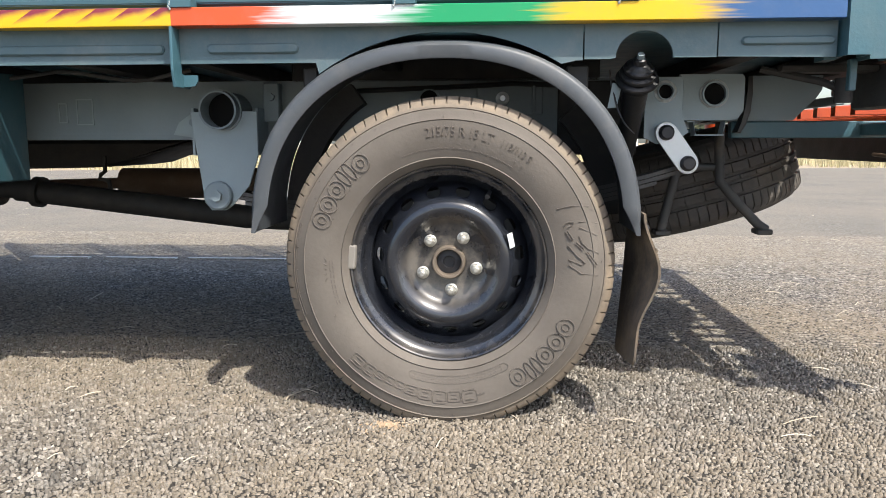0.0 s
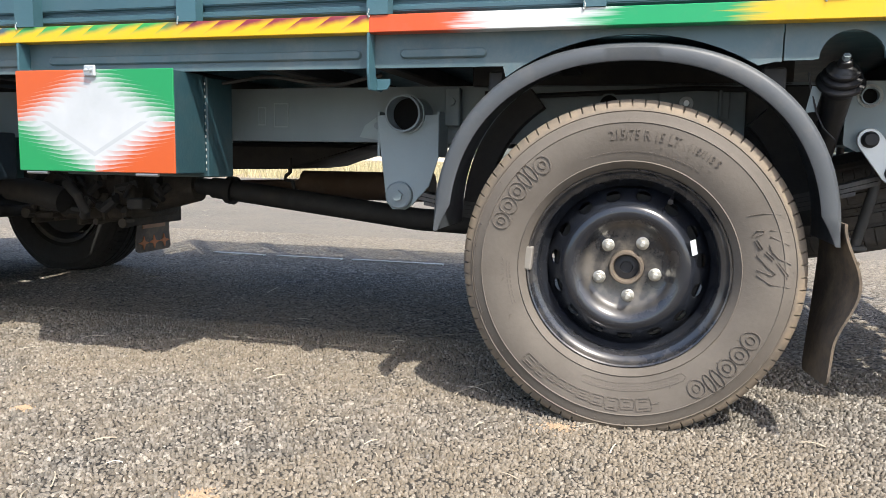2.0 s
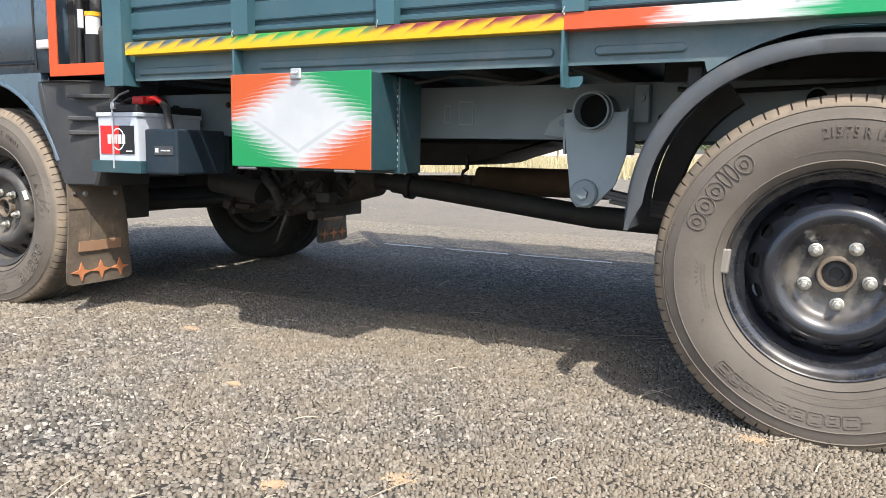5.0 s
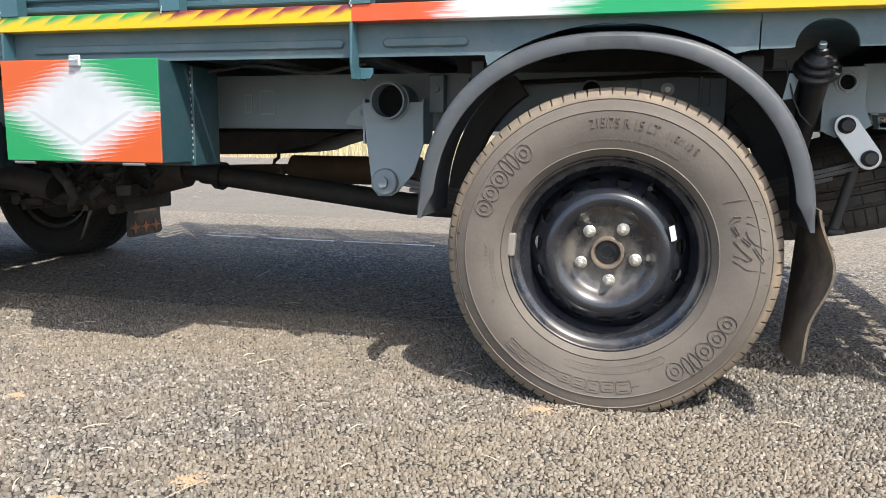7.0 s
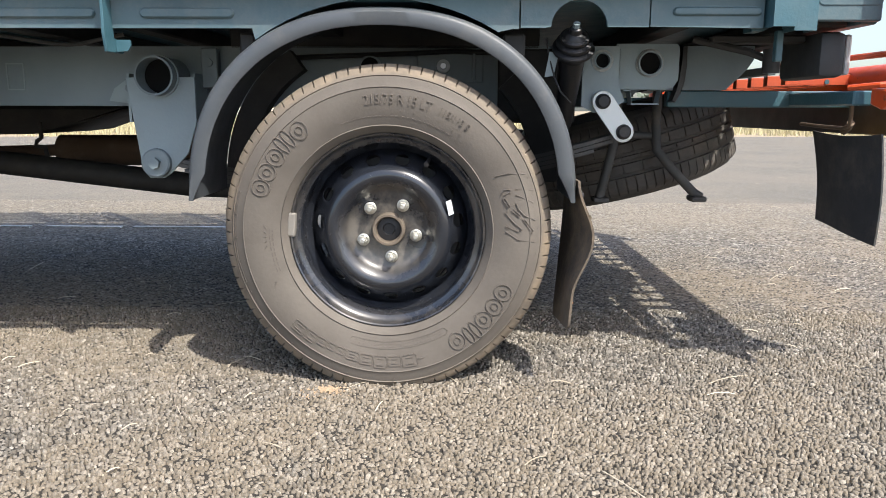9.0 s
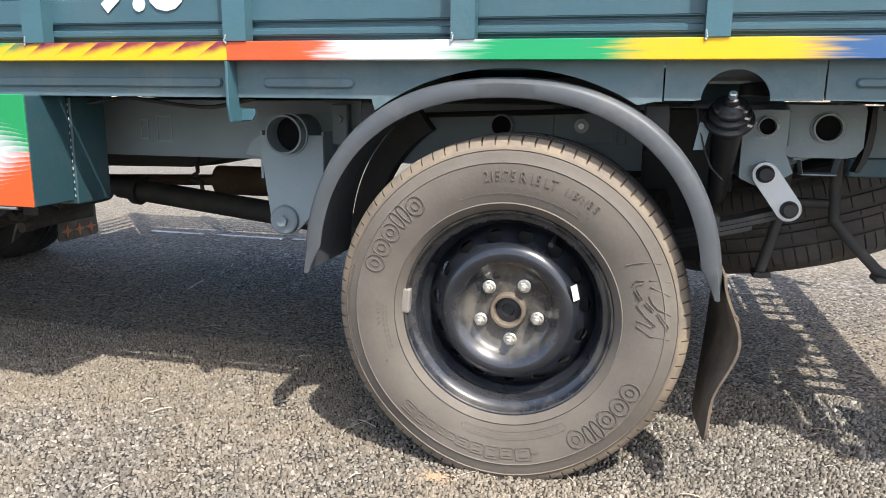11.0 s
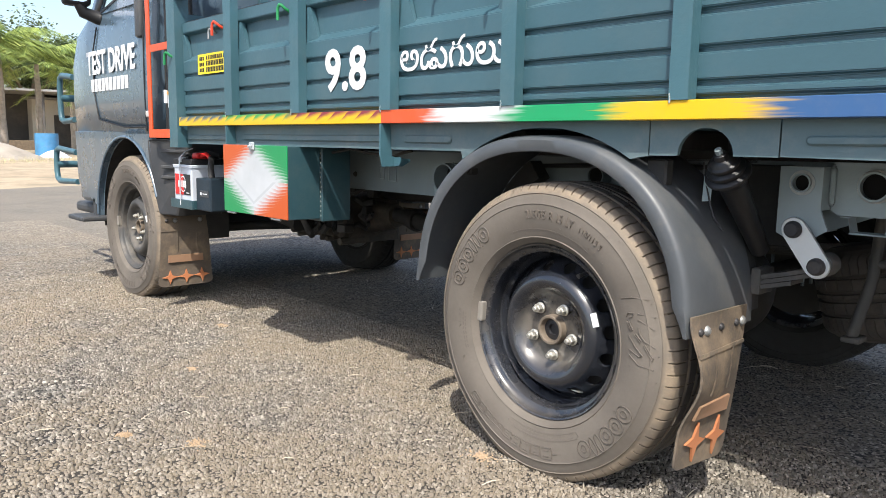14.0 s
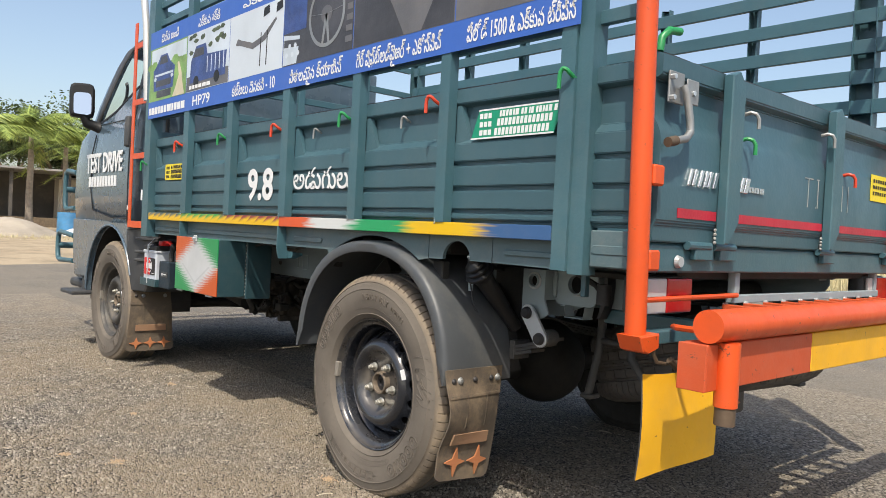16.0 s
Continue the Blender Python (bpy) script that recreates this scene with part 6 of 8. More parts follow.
bm = B()
prof = gate_profile()
a = [bm.verts.new((TG + d, -0.005, z)) for d, z in prof]
b = [bm.verts.new((TG + d, 1.605, z)) for d, z in prof]
for j in range(len(prof)):
    bm.faces.new((a[j], a[(j + 1) % len(prof)], b[(j + 1) % len(prof)], b[j]))
bm.faces.new(a)
bm.faces.new(b)
bmesh.ops.bevel(bm, geom=[e for e in bm.edges if abs(e.verts[0].co.y - e.verts[1].co.y) > 0.1], offset=0.003, segments=2, affect='EDGES')
gate = part("tailgate", bm, m_panel, truck, "slate-blue pressed steel tailgate with a red stripe", True)
bm = B()
pipe(bm, [(0.985, i * 0.05 - 0.005, 1.2445 + 0.0012 * math.sin(i * 1.7)) for i in range(33)], 0.0035, 6)
part("edge_seal", bm, m_bolt, gate)
for y0, y1 in ((0.245, 0.308), (0.850, 0.915), (1.40, 1.465)):
    bm = B()
    pts = [(y0, 0.832), (y0 + 0.02, 0.832), (y1, 0.885), (y1, 1.215), (y1 - 0.03, 1.245), (y0, 1.232)]
    prism(bm, pts, TG + 0.009, TG + 0.035, "x", 0.003)
    part("gate_stile", bm, m_teal, gate, "folded steel stile on the tailgate")
    bm = B()
    for k in range(4):
        bmesh.ops.create_uvsphere(bm, u_segments=6, v_segments=4, radius=0.0042, matrix=Matrix.Translation((TG + 0.010, y0 - 0.002, 0.835 + k * 0.010)))
    part("weld", bm, m_bead, gate)["kind"] = "stuff"
bm = B()
for y0, y1 in ((0.075, 0.243), (0.310, 0.848), (0.917, 1.398)):
    box(bm, TG + 0.0085, TG + 0.0105, y0, y1, 0.886, 0.908)
part("red_stripe", bm, m_redstripe, gate, "dark red stripe")
# badge shapes
bm = B()
for i, (y, w_) in enumerate(((0.105, 0.010), (0.123, 0.010), (0.150, 0.012), (0.172, 0.012), (0.19, 0.010), (0.215, 0.014), (0.345, 0.014), (0.365, 0.02))):
    prism(bm, [(y, 0.962), (y + w_, 0.962), (y + w_ + 0.014, 1.000), (y + 0.014, 1.000)], TG + 0.009, TG + 0.014, "x", 0.001)
for i in range(6):
    y = 0.395 + i * 0.014
    box(bm, TG + 0.009, TG + 0.012, y, y + 0.010, 0.966, 0.980)
part("badge", bm, m_chrome, gate, "chrome slanted badge shapes")
bm = B()
for y0, y1, z in ((0.72, 0.775, 1.03), (0.80, 0.82, 1.03), (0.80, 0.80, 0.95)):
    box(bm, TG + 0.0085, TG + 0.0095, y0, max(y1, y0 + 0.002), z, z + 0.003)
for y in (0.745, 0.81, 0.985, 1.03):
    box(bm, TG + 0.0085, TG + 0.0095, y, y + 0.003, 0.95, 1.03)
part("badge_ghost", bm, m_bead, gate, "thin outline left by a removed badge")
bm = B()
box(bm, TG + 0.009, TG + 0.011, 1.21, 1.42, 1.00, 1.085)
tag = part("gate_plate", bm, m_yellowplate, gate, "yellow sticker plate")
bm = B()
for z in (1.02, 1.04, 1.06):
    for k in range(9):
        box(bm, TG + 0.0115, TG + 0.0120, 1.225 + k * 0.02, 1.238 + k * 0.02, z, z + 0.011)
part("plate_print", bm, m_blackprint, gate)


def gate_hook(y, z, mt):
    bm = B()
    x = TG + 0.02
    pts = [(x - 0.015, y - 0.010, z + 0.006), (x + 0.002, y - 0.008, z + 0.010), (x + 0.013, y - 0.002, z + 0.006), (x + 0.018, y + 0.002, z - 0.005), (x + 0.018, y + 0.003, z - 0.030)]
    pipe(bm, pts, 0.0050, 8)
    part("rope_hook", bm, mt, gate, "painted rope hook", True)


gate_hook(0.36, 1.085, m_greenhook)
gate_hook(1.0, 1.055, m_redhook)
gate_hook(0.37, 1.150, m_greyhook)
gate_hook(0.83, 1.155, m_greyhook)
# latch
bm = B()
box(bm, TG + 0.004, TG + 0.010, 0.015, 0.075, 1.135, 1.205, 0.002)
box(bm, TG + 0.013, TG + 0.017, 0.075, 0.125, 1.140, 1.195, 0.002)
latch = part("gate_latch", bm, m_greyhook, gate, "galvanised tailgate latch with a bent lever")
bm = B()
pipe(bm, [(TG + 0.02, 0.055, 1.175), (TG + 0.025, 0.06, 1.16), (TG + 0.028, 0.075, 1.10), (TG + 0.03, 0.075, 1.075), (TG + 0.032, 0.055, 1.058), (TG + 0.034, -0.005, 1.045)], 0.009, 10)
part("latch_lever", bm, m_greyhook, latch, "", True)
bm = B()
pipe(bm, [(TG + 0.034, 0.012, 1.049), (TG + 0.034, -0.018, 1.042)], 0.011, 10)
part("lever_grip", bm, m_wire, latch, "", True)
for y, z in ((0.02, 1.19), (0.02, 1.145), (0.10, 1.165)):
    bm = B()
    pipe(bm, [(TG + 0.01, y, z), (TG + 0.022, y, z)], 0.006, 6)
    part("latch_bolt", bm, m_link, latch)
# green hook on the corner
bm = B()
pipe(bm, [(0.99, 0.0, 1.245), (0.992, 0.003, 1.275), (0.998, 0.02, 1.292), (1.0, 0.06, 1.297)], 0.009, 10)
part("rope_hook", bm, m_greenhook, gate, "green hook on top of the corner", True)
# sill below the gate with hinges
bm = B()
box(bm, 0.955, 0.992, -0.004, 1.61, 0.762, 0.826, 0.004)
rs = part("rear_sill", bm, m_teal, truck, "teal rear sill with welded hinges")
for y in (0.185, 0.30, 0.90, 1.42):
    bm = B()
    pipe(bm, [(1.002, y - 0.05, 0.825), (1.002, y + 0.05, 0.825)], 0.010, 10)
    box(bm, 0.9925, 1.008, y - 0.02, y + 0.06, 0.792, 0.822, 0.002)
    part("hinge", bm, m_teal, rs)
bm = B()
revolve(bm, [(0.0, -0.012), (0.012, -0.012), (0.015, -0.002), (0.0, -0.002)], 16)
for v in bm.verts:
    x, y, z = v.co
    v.co = (0.992 - y, 0.112 + x, 0.787 + z)
part("sill_bolt", bm, m_link, rs)
# tail lamps
for y in (0.135, 1.46):
    bm = B()
    box(bm, 0.90, 0.955, y - 0.10, y + 0.10, 0.660, 0.752, 0.012, 2)
    lamp = part("tail_lamp", bm, m_plastic, truck, "black tail lamp with red and clear lenses", True)
    bm = B()
    box(bm, 0.9555, 0.968, y - 0.095, y - 0.015, 0.665, 0.747, 0.005, 2)
    part("clear_lens", bm, m_lampwhite, lamp)
    bm = B()
    box(bm, 0.9555, 0.968, y - 0.013, y + 0.095, 0.665, 0.747, 0.005, 2)
    part("red_lens", bm, m_lampred, lamp)

# orange pipe post at the corner
bm = B()
pipe(bm, [(1.012, -0.066, 0.632), (1.012, -0.078, 1.0), (1.012, -0.092, 1.5), (1.012, -0.106, 2.0)], 0.0225, 28)
op = part("orange_post", bm, m_orange, truck, "orange steel pipe post at the rear corner", True)
bm = B()
prism(bm, [(-0.094, 0.632), (-0.022, 0.636), (-0.022, 0.604), (-0.060, 0.594), (-0.078, 0.600)], 0.982, 1.044, "x", 0.003)
part("post_foot", bm, m_orange, op)
for z in (0.79, 0.80 + 0.17):
    bm = B()
    box(bm, 1.005, 1.035, -0.062, -0.022, z - 0.022, z + 0.022, 0.004)
    part("post_clamp", bm, m_orange, op)
bm = B()
pipe(bm, [(1.005, -0.045, 0.703), (0.982, 0.42, 0.704)], 0.0065, 10)
part("lamp_guard", bm, m_orange, op, "thin orange rod in front of the tail lamp")
bm = B()
pipe(bm, [(1.012, 1.68, 0.60), (1.012, 1.68, 2.0)], 0.040, 20)
part("orange_post", bm, m_orange, truck, "", True)
for z in (1.86, 1.98):
    bm = B()
    pipe(bm, [(1.012, 0.0, z), (1.012, 1.68, z)], 0.02, 12)
    part("rear_hoop", bm, m_orange, truck, "", True)
# rear under-run: teal bars and bumper
bm = B()
box(bm, 0.952, 0.974, 0.428, 0.452, 0.704, 0.800, 0.002)
box(bm, 0.952, 0.974, 0.420, 1.44, 0.682, 0.7035, 0.002)
box(bm, 0.952, 0.974, 1.40, 1.42, 0.704, 0.800, 0.002)
ur = part("rear_bar", bm, m_bracket, truck, "grey flat rear cross bar with welded rungs")
for i in range(10):
    y = 0.376 + i * 0.110
    bm = B()
    box(bm, 0.9745, 1.140, y - 0.013, y + 0.013, 0.655, 0.6815, 0.001)
    rd = part("step_rung", bm, m_orange_old, ur, "orange painted step rung")
    bm = B()
    bmesh.ops.create_uvsphere(bm, u_segments=8, v_segments=5, radius=0.010, matrix=Matrix.Translation((0.976, y, 0.682)) @ Matrix.Diagonal((0.5, 1.3, 0.5, 1)))
    part("weld", bm, m_bead, rd)["kind"] = "stuff"
bm = B()
pipe(bm, [(1.078, 0.36, 0.663), (1.078, 1.40, 0.663)], 0.006, 8)
part("step_rod", bm, m_teal, ur)
bm = B()
pipe(bm, [(1.000, 0.10, 0.640), (1.04, 0.05, 0.645), (1.10, 0.03, 0.648), (1.135, 0.03, 0.650)], 0.007, 8)
part("step_stay", bm, m_orange, ur, "orange rod stay")
bm = B()
for y in (0.30, 1.28):
    box(bm, 0.664, 1.125, y - 0.002, y + 0.03, 0.599, 0.6385, 0.003)
box(bm, 0.96, 1.0, 0.0, 1.60, 0.602, 0.632, 0.003)
part("bumper_arm", bm, m_teal, truck, "teal flat arms to the rear bumper")
bm = B()
pipe(bm, [(1.165, -0.045, 0.667), (1.165, 1.68, 0.667)], 0.0335, 28)
part("bumper_tube", bm, m_orange, truck, "orange tube on the rear bumper", True)
cols = [(-0.052, 0.435, m_orange_old), (0.4352, 1.21, m_yellow), (1.2102, 1.69, m_orange_old)]
for y0, y1, mt in cols:
    bm = B()
    box(bm, 1.1635, 1.170, y0, y1, 0.537, 0.631, 0.002)
    box(bm, 1.110, 1.163, y0, y1, 0.625, 0.631, 0.001)
    part("bumper_face", bm, mt, truck, "painted face of the bumper beam")
bm = B()
box(bm, 1.108, 1.163, -0.050, 1.688, 0.537, 0.6245, 0.003)
part("bumper_beam", bm, m_dark, truck, "dark steel bumper beam")
bm = B()
box(bm, 1.108, 1.170, -0.056, -0.0525, 0.537, 0.631, 0.001)
part("beam_end", bm, m_orange_old, truck)
for y in (0.012, 1.62):
    bm = B()
    pipe(bm, [(1.180, y, 0.505), (1.180, y, 0.634)], 0.024, 20)
    ps = part("bumper_post", bm, m_orange, truck, "", True)
    bm = B()
    pipe(bm, [(1.180, y, 0.468), (1.180, y, 0.505)], 0.021, 20)
    part("post_end", bm, m_wire, ps, "", True)

# yellow rear flap on a wire
bm = B()
rws = []
for i in range(9):
    z = 0.545 - 0.228 * i / 8
    row = []
    for j in range(9):
        y = -0.030 + 0.295 * j / 8 - 0.010 * i / 8
        z_ = z - 0.008 * math.sin(j / 8 * math.pi) * (1 - i / 8) + 0.014 * (j / 8) * (i / 8)
        x = 1.012 + 0.006 * math.sin(i / 8 * 3.0) + 0.018 * (j / 8) * (i / 8) + 0.003 * math.sin(j * 0.8 + i * 0.3)
        row.append((bm.verts.new((x, y, z_)), bm.verts.new((x - 0.004, y, z_))))
    rws.append(row)
front_faces = []
for r0, r1 in zip(rws, rws[1:]):
    for j in range(8):
        front_faces.append(bm.faces.new((r0[j][0], r0[j + 1][0], r1[j + 1][0], r1[j][0])))
        bm.faces.new((r0[j][1], r0[j + 1][1], r1[j + 1][1], r1[j][1])).material_index = 1
    bm.faces.new((r0[0][0], r1[0][0], r1[0][1], r0[0][1])).material_index = 1
    bm.faces.new((r0[8][0], r1[8][0], r1[8][1], r0[8][1])).material_index = 1
for r in (rws[0], rws[-1]):
    for j in range(8):
        bm.faces.new((r[j][0], r[j + 1][0], r[j + 1][1], r[j][1])).material_index = 1
rf = part("rear_flap", bm, m_yellow, truck, "rubber sheet flap painted yellow behind, hung on a bent wire", True)
rf.data.materials.append(m_flapdark)
bm = B()
pipe(bm, [(0.985, 0.05, 0.628), (0.985, 0.05, 0.578), (0.988, 0.06, 0.560), (0.99, 0.09, 0.554), (0.995, 0.20, 0.556), (0.995, 0.30, 0.560)], 0.0045, 8)
pipe(bm, [(1.004, 0.085, 0.566), (1.008, 0.10, 0.556), (1.004, 0.115, 0.546)], 0.008, 8)
part("flap_wire", bm, m_wire, rf, "rusty bent wire", True)
# added dark bar, closes the bright see-through gap under the cargo floor
bm = B()
box(bm, 0.880, 0.945, 0.20, 1.45, 0.742, 0.803, 0.004)
part("cross_member", bm, m_dark, truck)

# ---- spare wheel slung under the tail
spare = place_part("spare_wheel", shared("wheel_rim_grey", make_rim, m_rimgrey), None, pose(0.655, 0.84, 0.395, 90 - 4, 0, 0) @ pose(0, 0, 0, 0, 0, 0))
spare.matrix_basis = pose(0.637, 0.84, 0.562, 0, -15, 0) @ pose(0, 0, 0, -90, 0, 0)
tagged(spare, "spare wheel slung on steel bars under the cargo box", "wheel")
place_part("tyre", shared("tyre_spare", lambda: make_tyre(False), m_tyredark), spare, None, "dark rubber tyre")
for y in (0.42, 1.26):
    bm = B()
    pipe(bm, [(0.672, y, 0.645), (0.672, y, 0.58), (0.677, y, 0.49), (0.72, y, 0.440), (0.778, y, 0.380), (0.80, y, 0.366)], 0.0125, 10)
    pipe(bm, [(0.555, y, 0.530), (0.662, y, 0.526)], 0.010, 10)
    box(bm, 0.772, 0.812, y - 0.02, y + 0.03, 0.354, 0.368, 0.003)
    pipe(bm, [(0.572, y, 0.645), (0.568, y, 0.56), (0.563, y, 0.495), (0.548, y, 0.43), (0.532, y, 0.362)], 0.0125, 10)
    box(bm, 0.515, 0.555, y - 0.02, y + 0.03, 0.350, 0.364, 0.003)
    part("spare_carrier", bm, m_leaf, truck, "black bent bars that carry the spare wheel", True)
bm = B()
box(bm, 0.70, 0.90, 0.10, 0.16, 0.735, 0.75, 0.003)
pipe(bm, [(0.67, 0.14, 0.745), (0.78, 0.10, 0.715), (0.82, 0.08, 0.695)], 0.008, 8)
pipe(bm, [(0.82, 0.08, 0.72), (0.82, 0.08, 0.67)], 0.018, 12)
box(bm, 0.86, 0.95, 0.03, 0.25, 0.76, 0.80, 0.004)
part("tail_bracket", bm, m_dark, truck, "dark brackets under the cargo tail", True)

# ---- battery in its tray
battery = thing("truck_battery", "pale grey battery with red and black label in a tray", "battery")
bm = B()
box(bm, -2.062, -1.852, 0.003, 0.265, 0.4855, 0.655, 0.006, 2)
box(bm, -2.067, -1.847, -0.001, 0.270, 0.648, 0.662, 0.003)
part("battery_case", bm, m_battery, battery)
bm = B()
box(bm, -2.065, -1.849, 0.001, 0.268, 0.6625, 0.686, 0.004)
for i in range(6):
    pipe(bm, [(-1.955, 0.03 + i * 0.042, 0.686), (-1.955, 0.03 + i * 0.042, 0.696)], 0.012, 10)
part("battery_lid", bm, m_blackprint, battery, "black battery lid")
bm = B()
box(bm, -2.045, -1.945, 0.0005, 0.0025, 0.536, 0.622)
part("label_red", bm, m_redprint, battery)
bm = B()
box(bm, -1.945, -1.868, 0.0005, 0.0025, 0.536, 0.622)
part("label_black", bm, m_blackprint, battery)
bm = B()
for i, w_ in enumerate((0.016, 0.016, 0.006, 0.018, 0.015)):
    x = -2.005 + (0, 0.021, 0.042, 0.054, 0.077)[i]
    box(bm, x, x + w_, -0.0008, 0.0003, 0.567, 0.595)
for k in range(7):
    box(bm, -1.910 + k * 0.005, -1.907 + k * 0.005, -0.0008, 0.0003, 0.543, 0.547)
tube(bm, (-1.950, -0.0002, 0.581), (-1.950, 0.0003, 0.581), 0.034, 0.004, 24)
part("label_print", bm, m_whiteletter, battery, "pale block shapes printed on the label")
bm = B()
pipe(bm, [(-1.968, -0.006, 0.492), (-1.968, -0.006, 0.69), (-1.964, 0.02, 0.715), (-1.955, 0.05, 0.73)], 0.003, 8)
box(bm, -1.978, -1.958, -0.006, 0.03, 0.672, 0.692, 0.002)
part("hold_down_rod", bm, m_link, battery, "", True)
bm = B()
box(bm, -2.04, -2.00, 0.03, 0.08, 0.687, 0.705, 0.003)
pipe(bm, [(-2.01, 0.05, 0.68), (-1.98, 0.07, 0.705), (-1.92, 0.10, 0.715), (-1.88, 0.14, 0.70)], 0.008, 8)
pipe(bm, [(-2.03, 0.06, 0.69), (-2.06, 0.10, 0.70), (-2.05, 0.16, 0.71)], 0.007, 8)
part("terminal_black", bm, m_dark, battery, "", True)
bm = B()
box(bm, -1.915, -1.855, 0.03, 0.085, 0.687, 0.712, 0.006, 2)
pipe(bm, [(-1.86, 0.05, 0.70), (-1.83, 0.06, 0.708), (-1.80, 0.07, 0.69)], 0.009, 8)
part("terminal_red", bm, m_redprint, battery, "red battery terminal cover", True)
bm = B()
pipe(bm, [(-1.80, 0.07, 0.69), (-1.775, 0.06, 0.675), (-1.755, 0.05, 0.65), (-1.745, 0.05, 0.612)], 0.013, 10)
part("battery_cable", bm, m_dark, battery, "ribbed black cable", True)

squeeze = Matrix.Translation((-2.062, 0, 0)) @ Matrix.Diagonal((0.82, 1, 1, 1)) @ Matrix.Translation((2.062, 0, 0))
for o in battery.children:
    o.data.transform(squeeze)

# ---- banner on the rack
banner = thing("banner", "blue advertising banner with photo panels tied to the rack", "banner")
BNY = -0.0625
bm = B()
box(bm, -1.905, 0.818, BNY, BNY + 0.0018, 1.320, 1.748)
part("banner_sheet", bm, m_bluebanner, banner)


def flat(name, x0, x1, z0, z1, mat, lift, label=""):
    bm = B()
    box(bm, x0, x1, BNY - lift, BNY - lift + 0.0003, z0, z1)
    return part(name, bm, mat, banner, label)


def shape(name, pts, mat, lift):
    bm = B()
    prism(bm, pts, BNY - lift, BNY - lift + 0.0003, "y")
    return part(name, bm, mat, banner)


m_photo_green = worn("photo_grass", (0.16, 0.30, 0.08), 0.4, var=0.5, scale=30, dusty=0.4, dust=(0.45, 0.42, 0.25))
m_photo_sky = worn("photo_sky", (0.48, 0.55, 0.62), 0.4, var=0.15, scale=18, dusty=0.1)
m_photo_dark = worn("photo_dark", (0.045, 0.045, 0.052), 0.4, var=0.4, scale=14, dusty=0.2, dust=(0.15, 0.15, 0.16))
m_photo_grey = worn("photo_grey", (0.11, 0.11, 0.118), 0.4, var=0.3, scale=10, dusty=0.2)
m_photo_truck = worn("photo_truck_blue", (0.03, 0.06, 0.20), 0.4, var=0.4, scale=40, dusty=0.1)
m_photo_tree = worn("photo_leaves", (0.05, 0.07, 0.03), 0.5, var=0.6, scale=60, dusty=0.3, dust=(0.4, 0.42, 0.42))
m_photo_path = worn("photo_path", (0.52, 0.46, 0.33), 0.4, var=0.2, scale=30, dusty=0.2)
m_photo_pale = worn("photo_pale", (0.52, 0.58, 0.64), 0.4, var=0.08, scale=9, dusty=0.05)
PZ0, PZ1 = 1.402, 1.662
cuts = [-1.900, -1.440, -1.005, -0.560, -0.105, 0.385, 0.816]
mats = [m_photo_green, m_photo_sky, m_photo_pale, m_photo_dark, m_photo_grey, m_photo_grey]
for i in range(6):
    flat("photo_panel", cuts[i] + (0.002 if i else 0.0), cuts[i + 1] - 0.002, PZ0, PZ1, mats[i], 0.0006)
# first two photos: small trucks
flat("photo_shape", -1.88, -1.45, 1.58, 1.655, m_photo_sky, 0.0010)
shape("photo_shape", [(-1.84, 1.45), (-1.60, 1.45), (-1.58, 1.55), (-1.64, 1.58), (-1.68, 1.62), (-1.76, 1.62), (-1.80, 1.58), (-1.85, 1.55)], m_photo_truck, 0.0012)
shape("photo_shape", [(-1.80, 1.415), (-1.62, 1.415), (-1.62, 1.448), (-1.80, 1.448)], m_photo_dark, 0.0012)
shape("photo_shape", [(-1.60, 1.404), (-1.46, 1.404), (-1.485, 1.46), (-1.50, 1.51), (-1.53, 1.56), (-1.55, 1.56), (-1.53, 1.50), (-1.56, 1.45)], m_photo_path, 0.0012)
shape("photo_shape", [(-1.775, 1.575), (-1.665, 1.575), (-1.685, 1.612), (-1.755, 1.612)], m_photo_dark, 0.0015)
shape("photo_shape", [(-1.83, 1.520), (-1.60, 1.520), (-1.598, 1.530), (-1.832, 1.530)], m_photo_sky, 0.0015)
shape("photo_shape", [(-1.81, 1.468), (-1.625, 1.468), (-1.625, 1.498), (-1.81, 1.498)], m_photo_dark, 0.0015)
for cx_ in (-1.822, -1.612):
    shape("photo_shape", [(cx_ + 0.016 * math.cos(i * 0.7854), 1.508 + 0.010 * math.sin(i * 0.7854)) for i in range(8)], m_photo_pale, 0.0016)
for k in range(9):
    x, z = -1.89 + k * 0.052, 1.572 + 0.012 * math.sin(k * 2.3)
    shape("photo_leaf", [(x + 0.04 * math.cos(a), z + 0.018 * math.sin(a)) for a in (0, 1, 2, 3, 4, 5)], m_photo_green, 0.0011 + k * 0.00001)
for k in range(5):
    shape("photo_shape", [(-1.22 + k * 0.040, 1.470), (-1.213 + k * 0.040, 1.470), (-1.213 + k * 0.040, 1.540), (-1.22 + k * 0.040, 1.540)], m_photo_sky, 0.0018)
shape("photo_shape", [(-1.375, 1.550), (-1.255, 1.552), (-1.262, 1.588), (-1.345, 1.588)], m_photo_dark, 0.0018)
flat("photo_shape", -1.435, -1.01, 1.404, 1.47, m_photo_grey, 0.0010)
for k in range(16):
    x, z = random.uniform(-1.42, -1.05), random.uniform(1.57, 1.65)
    shape("photo_leaf", [(x + 0.03 * math.cos(a) * random.uniform(0.6, 1), z + 0.014 * math.sin(a) * random.uniform(0.6, 1)) for a in (0, 1, 2, 3, 4, 5)], m_photo_tree, 0.0011 + k * 0.00002)
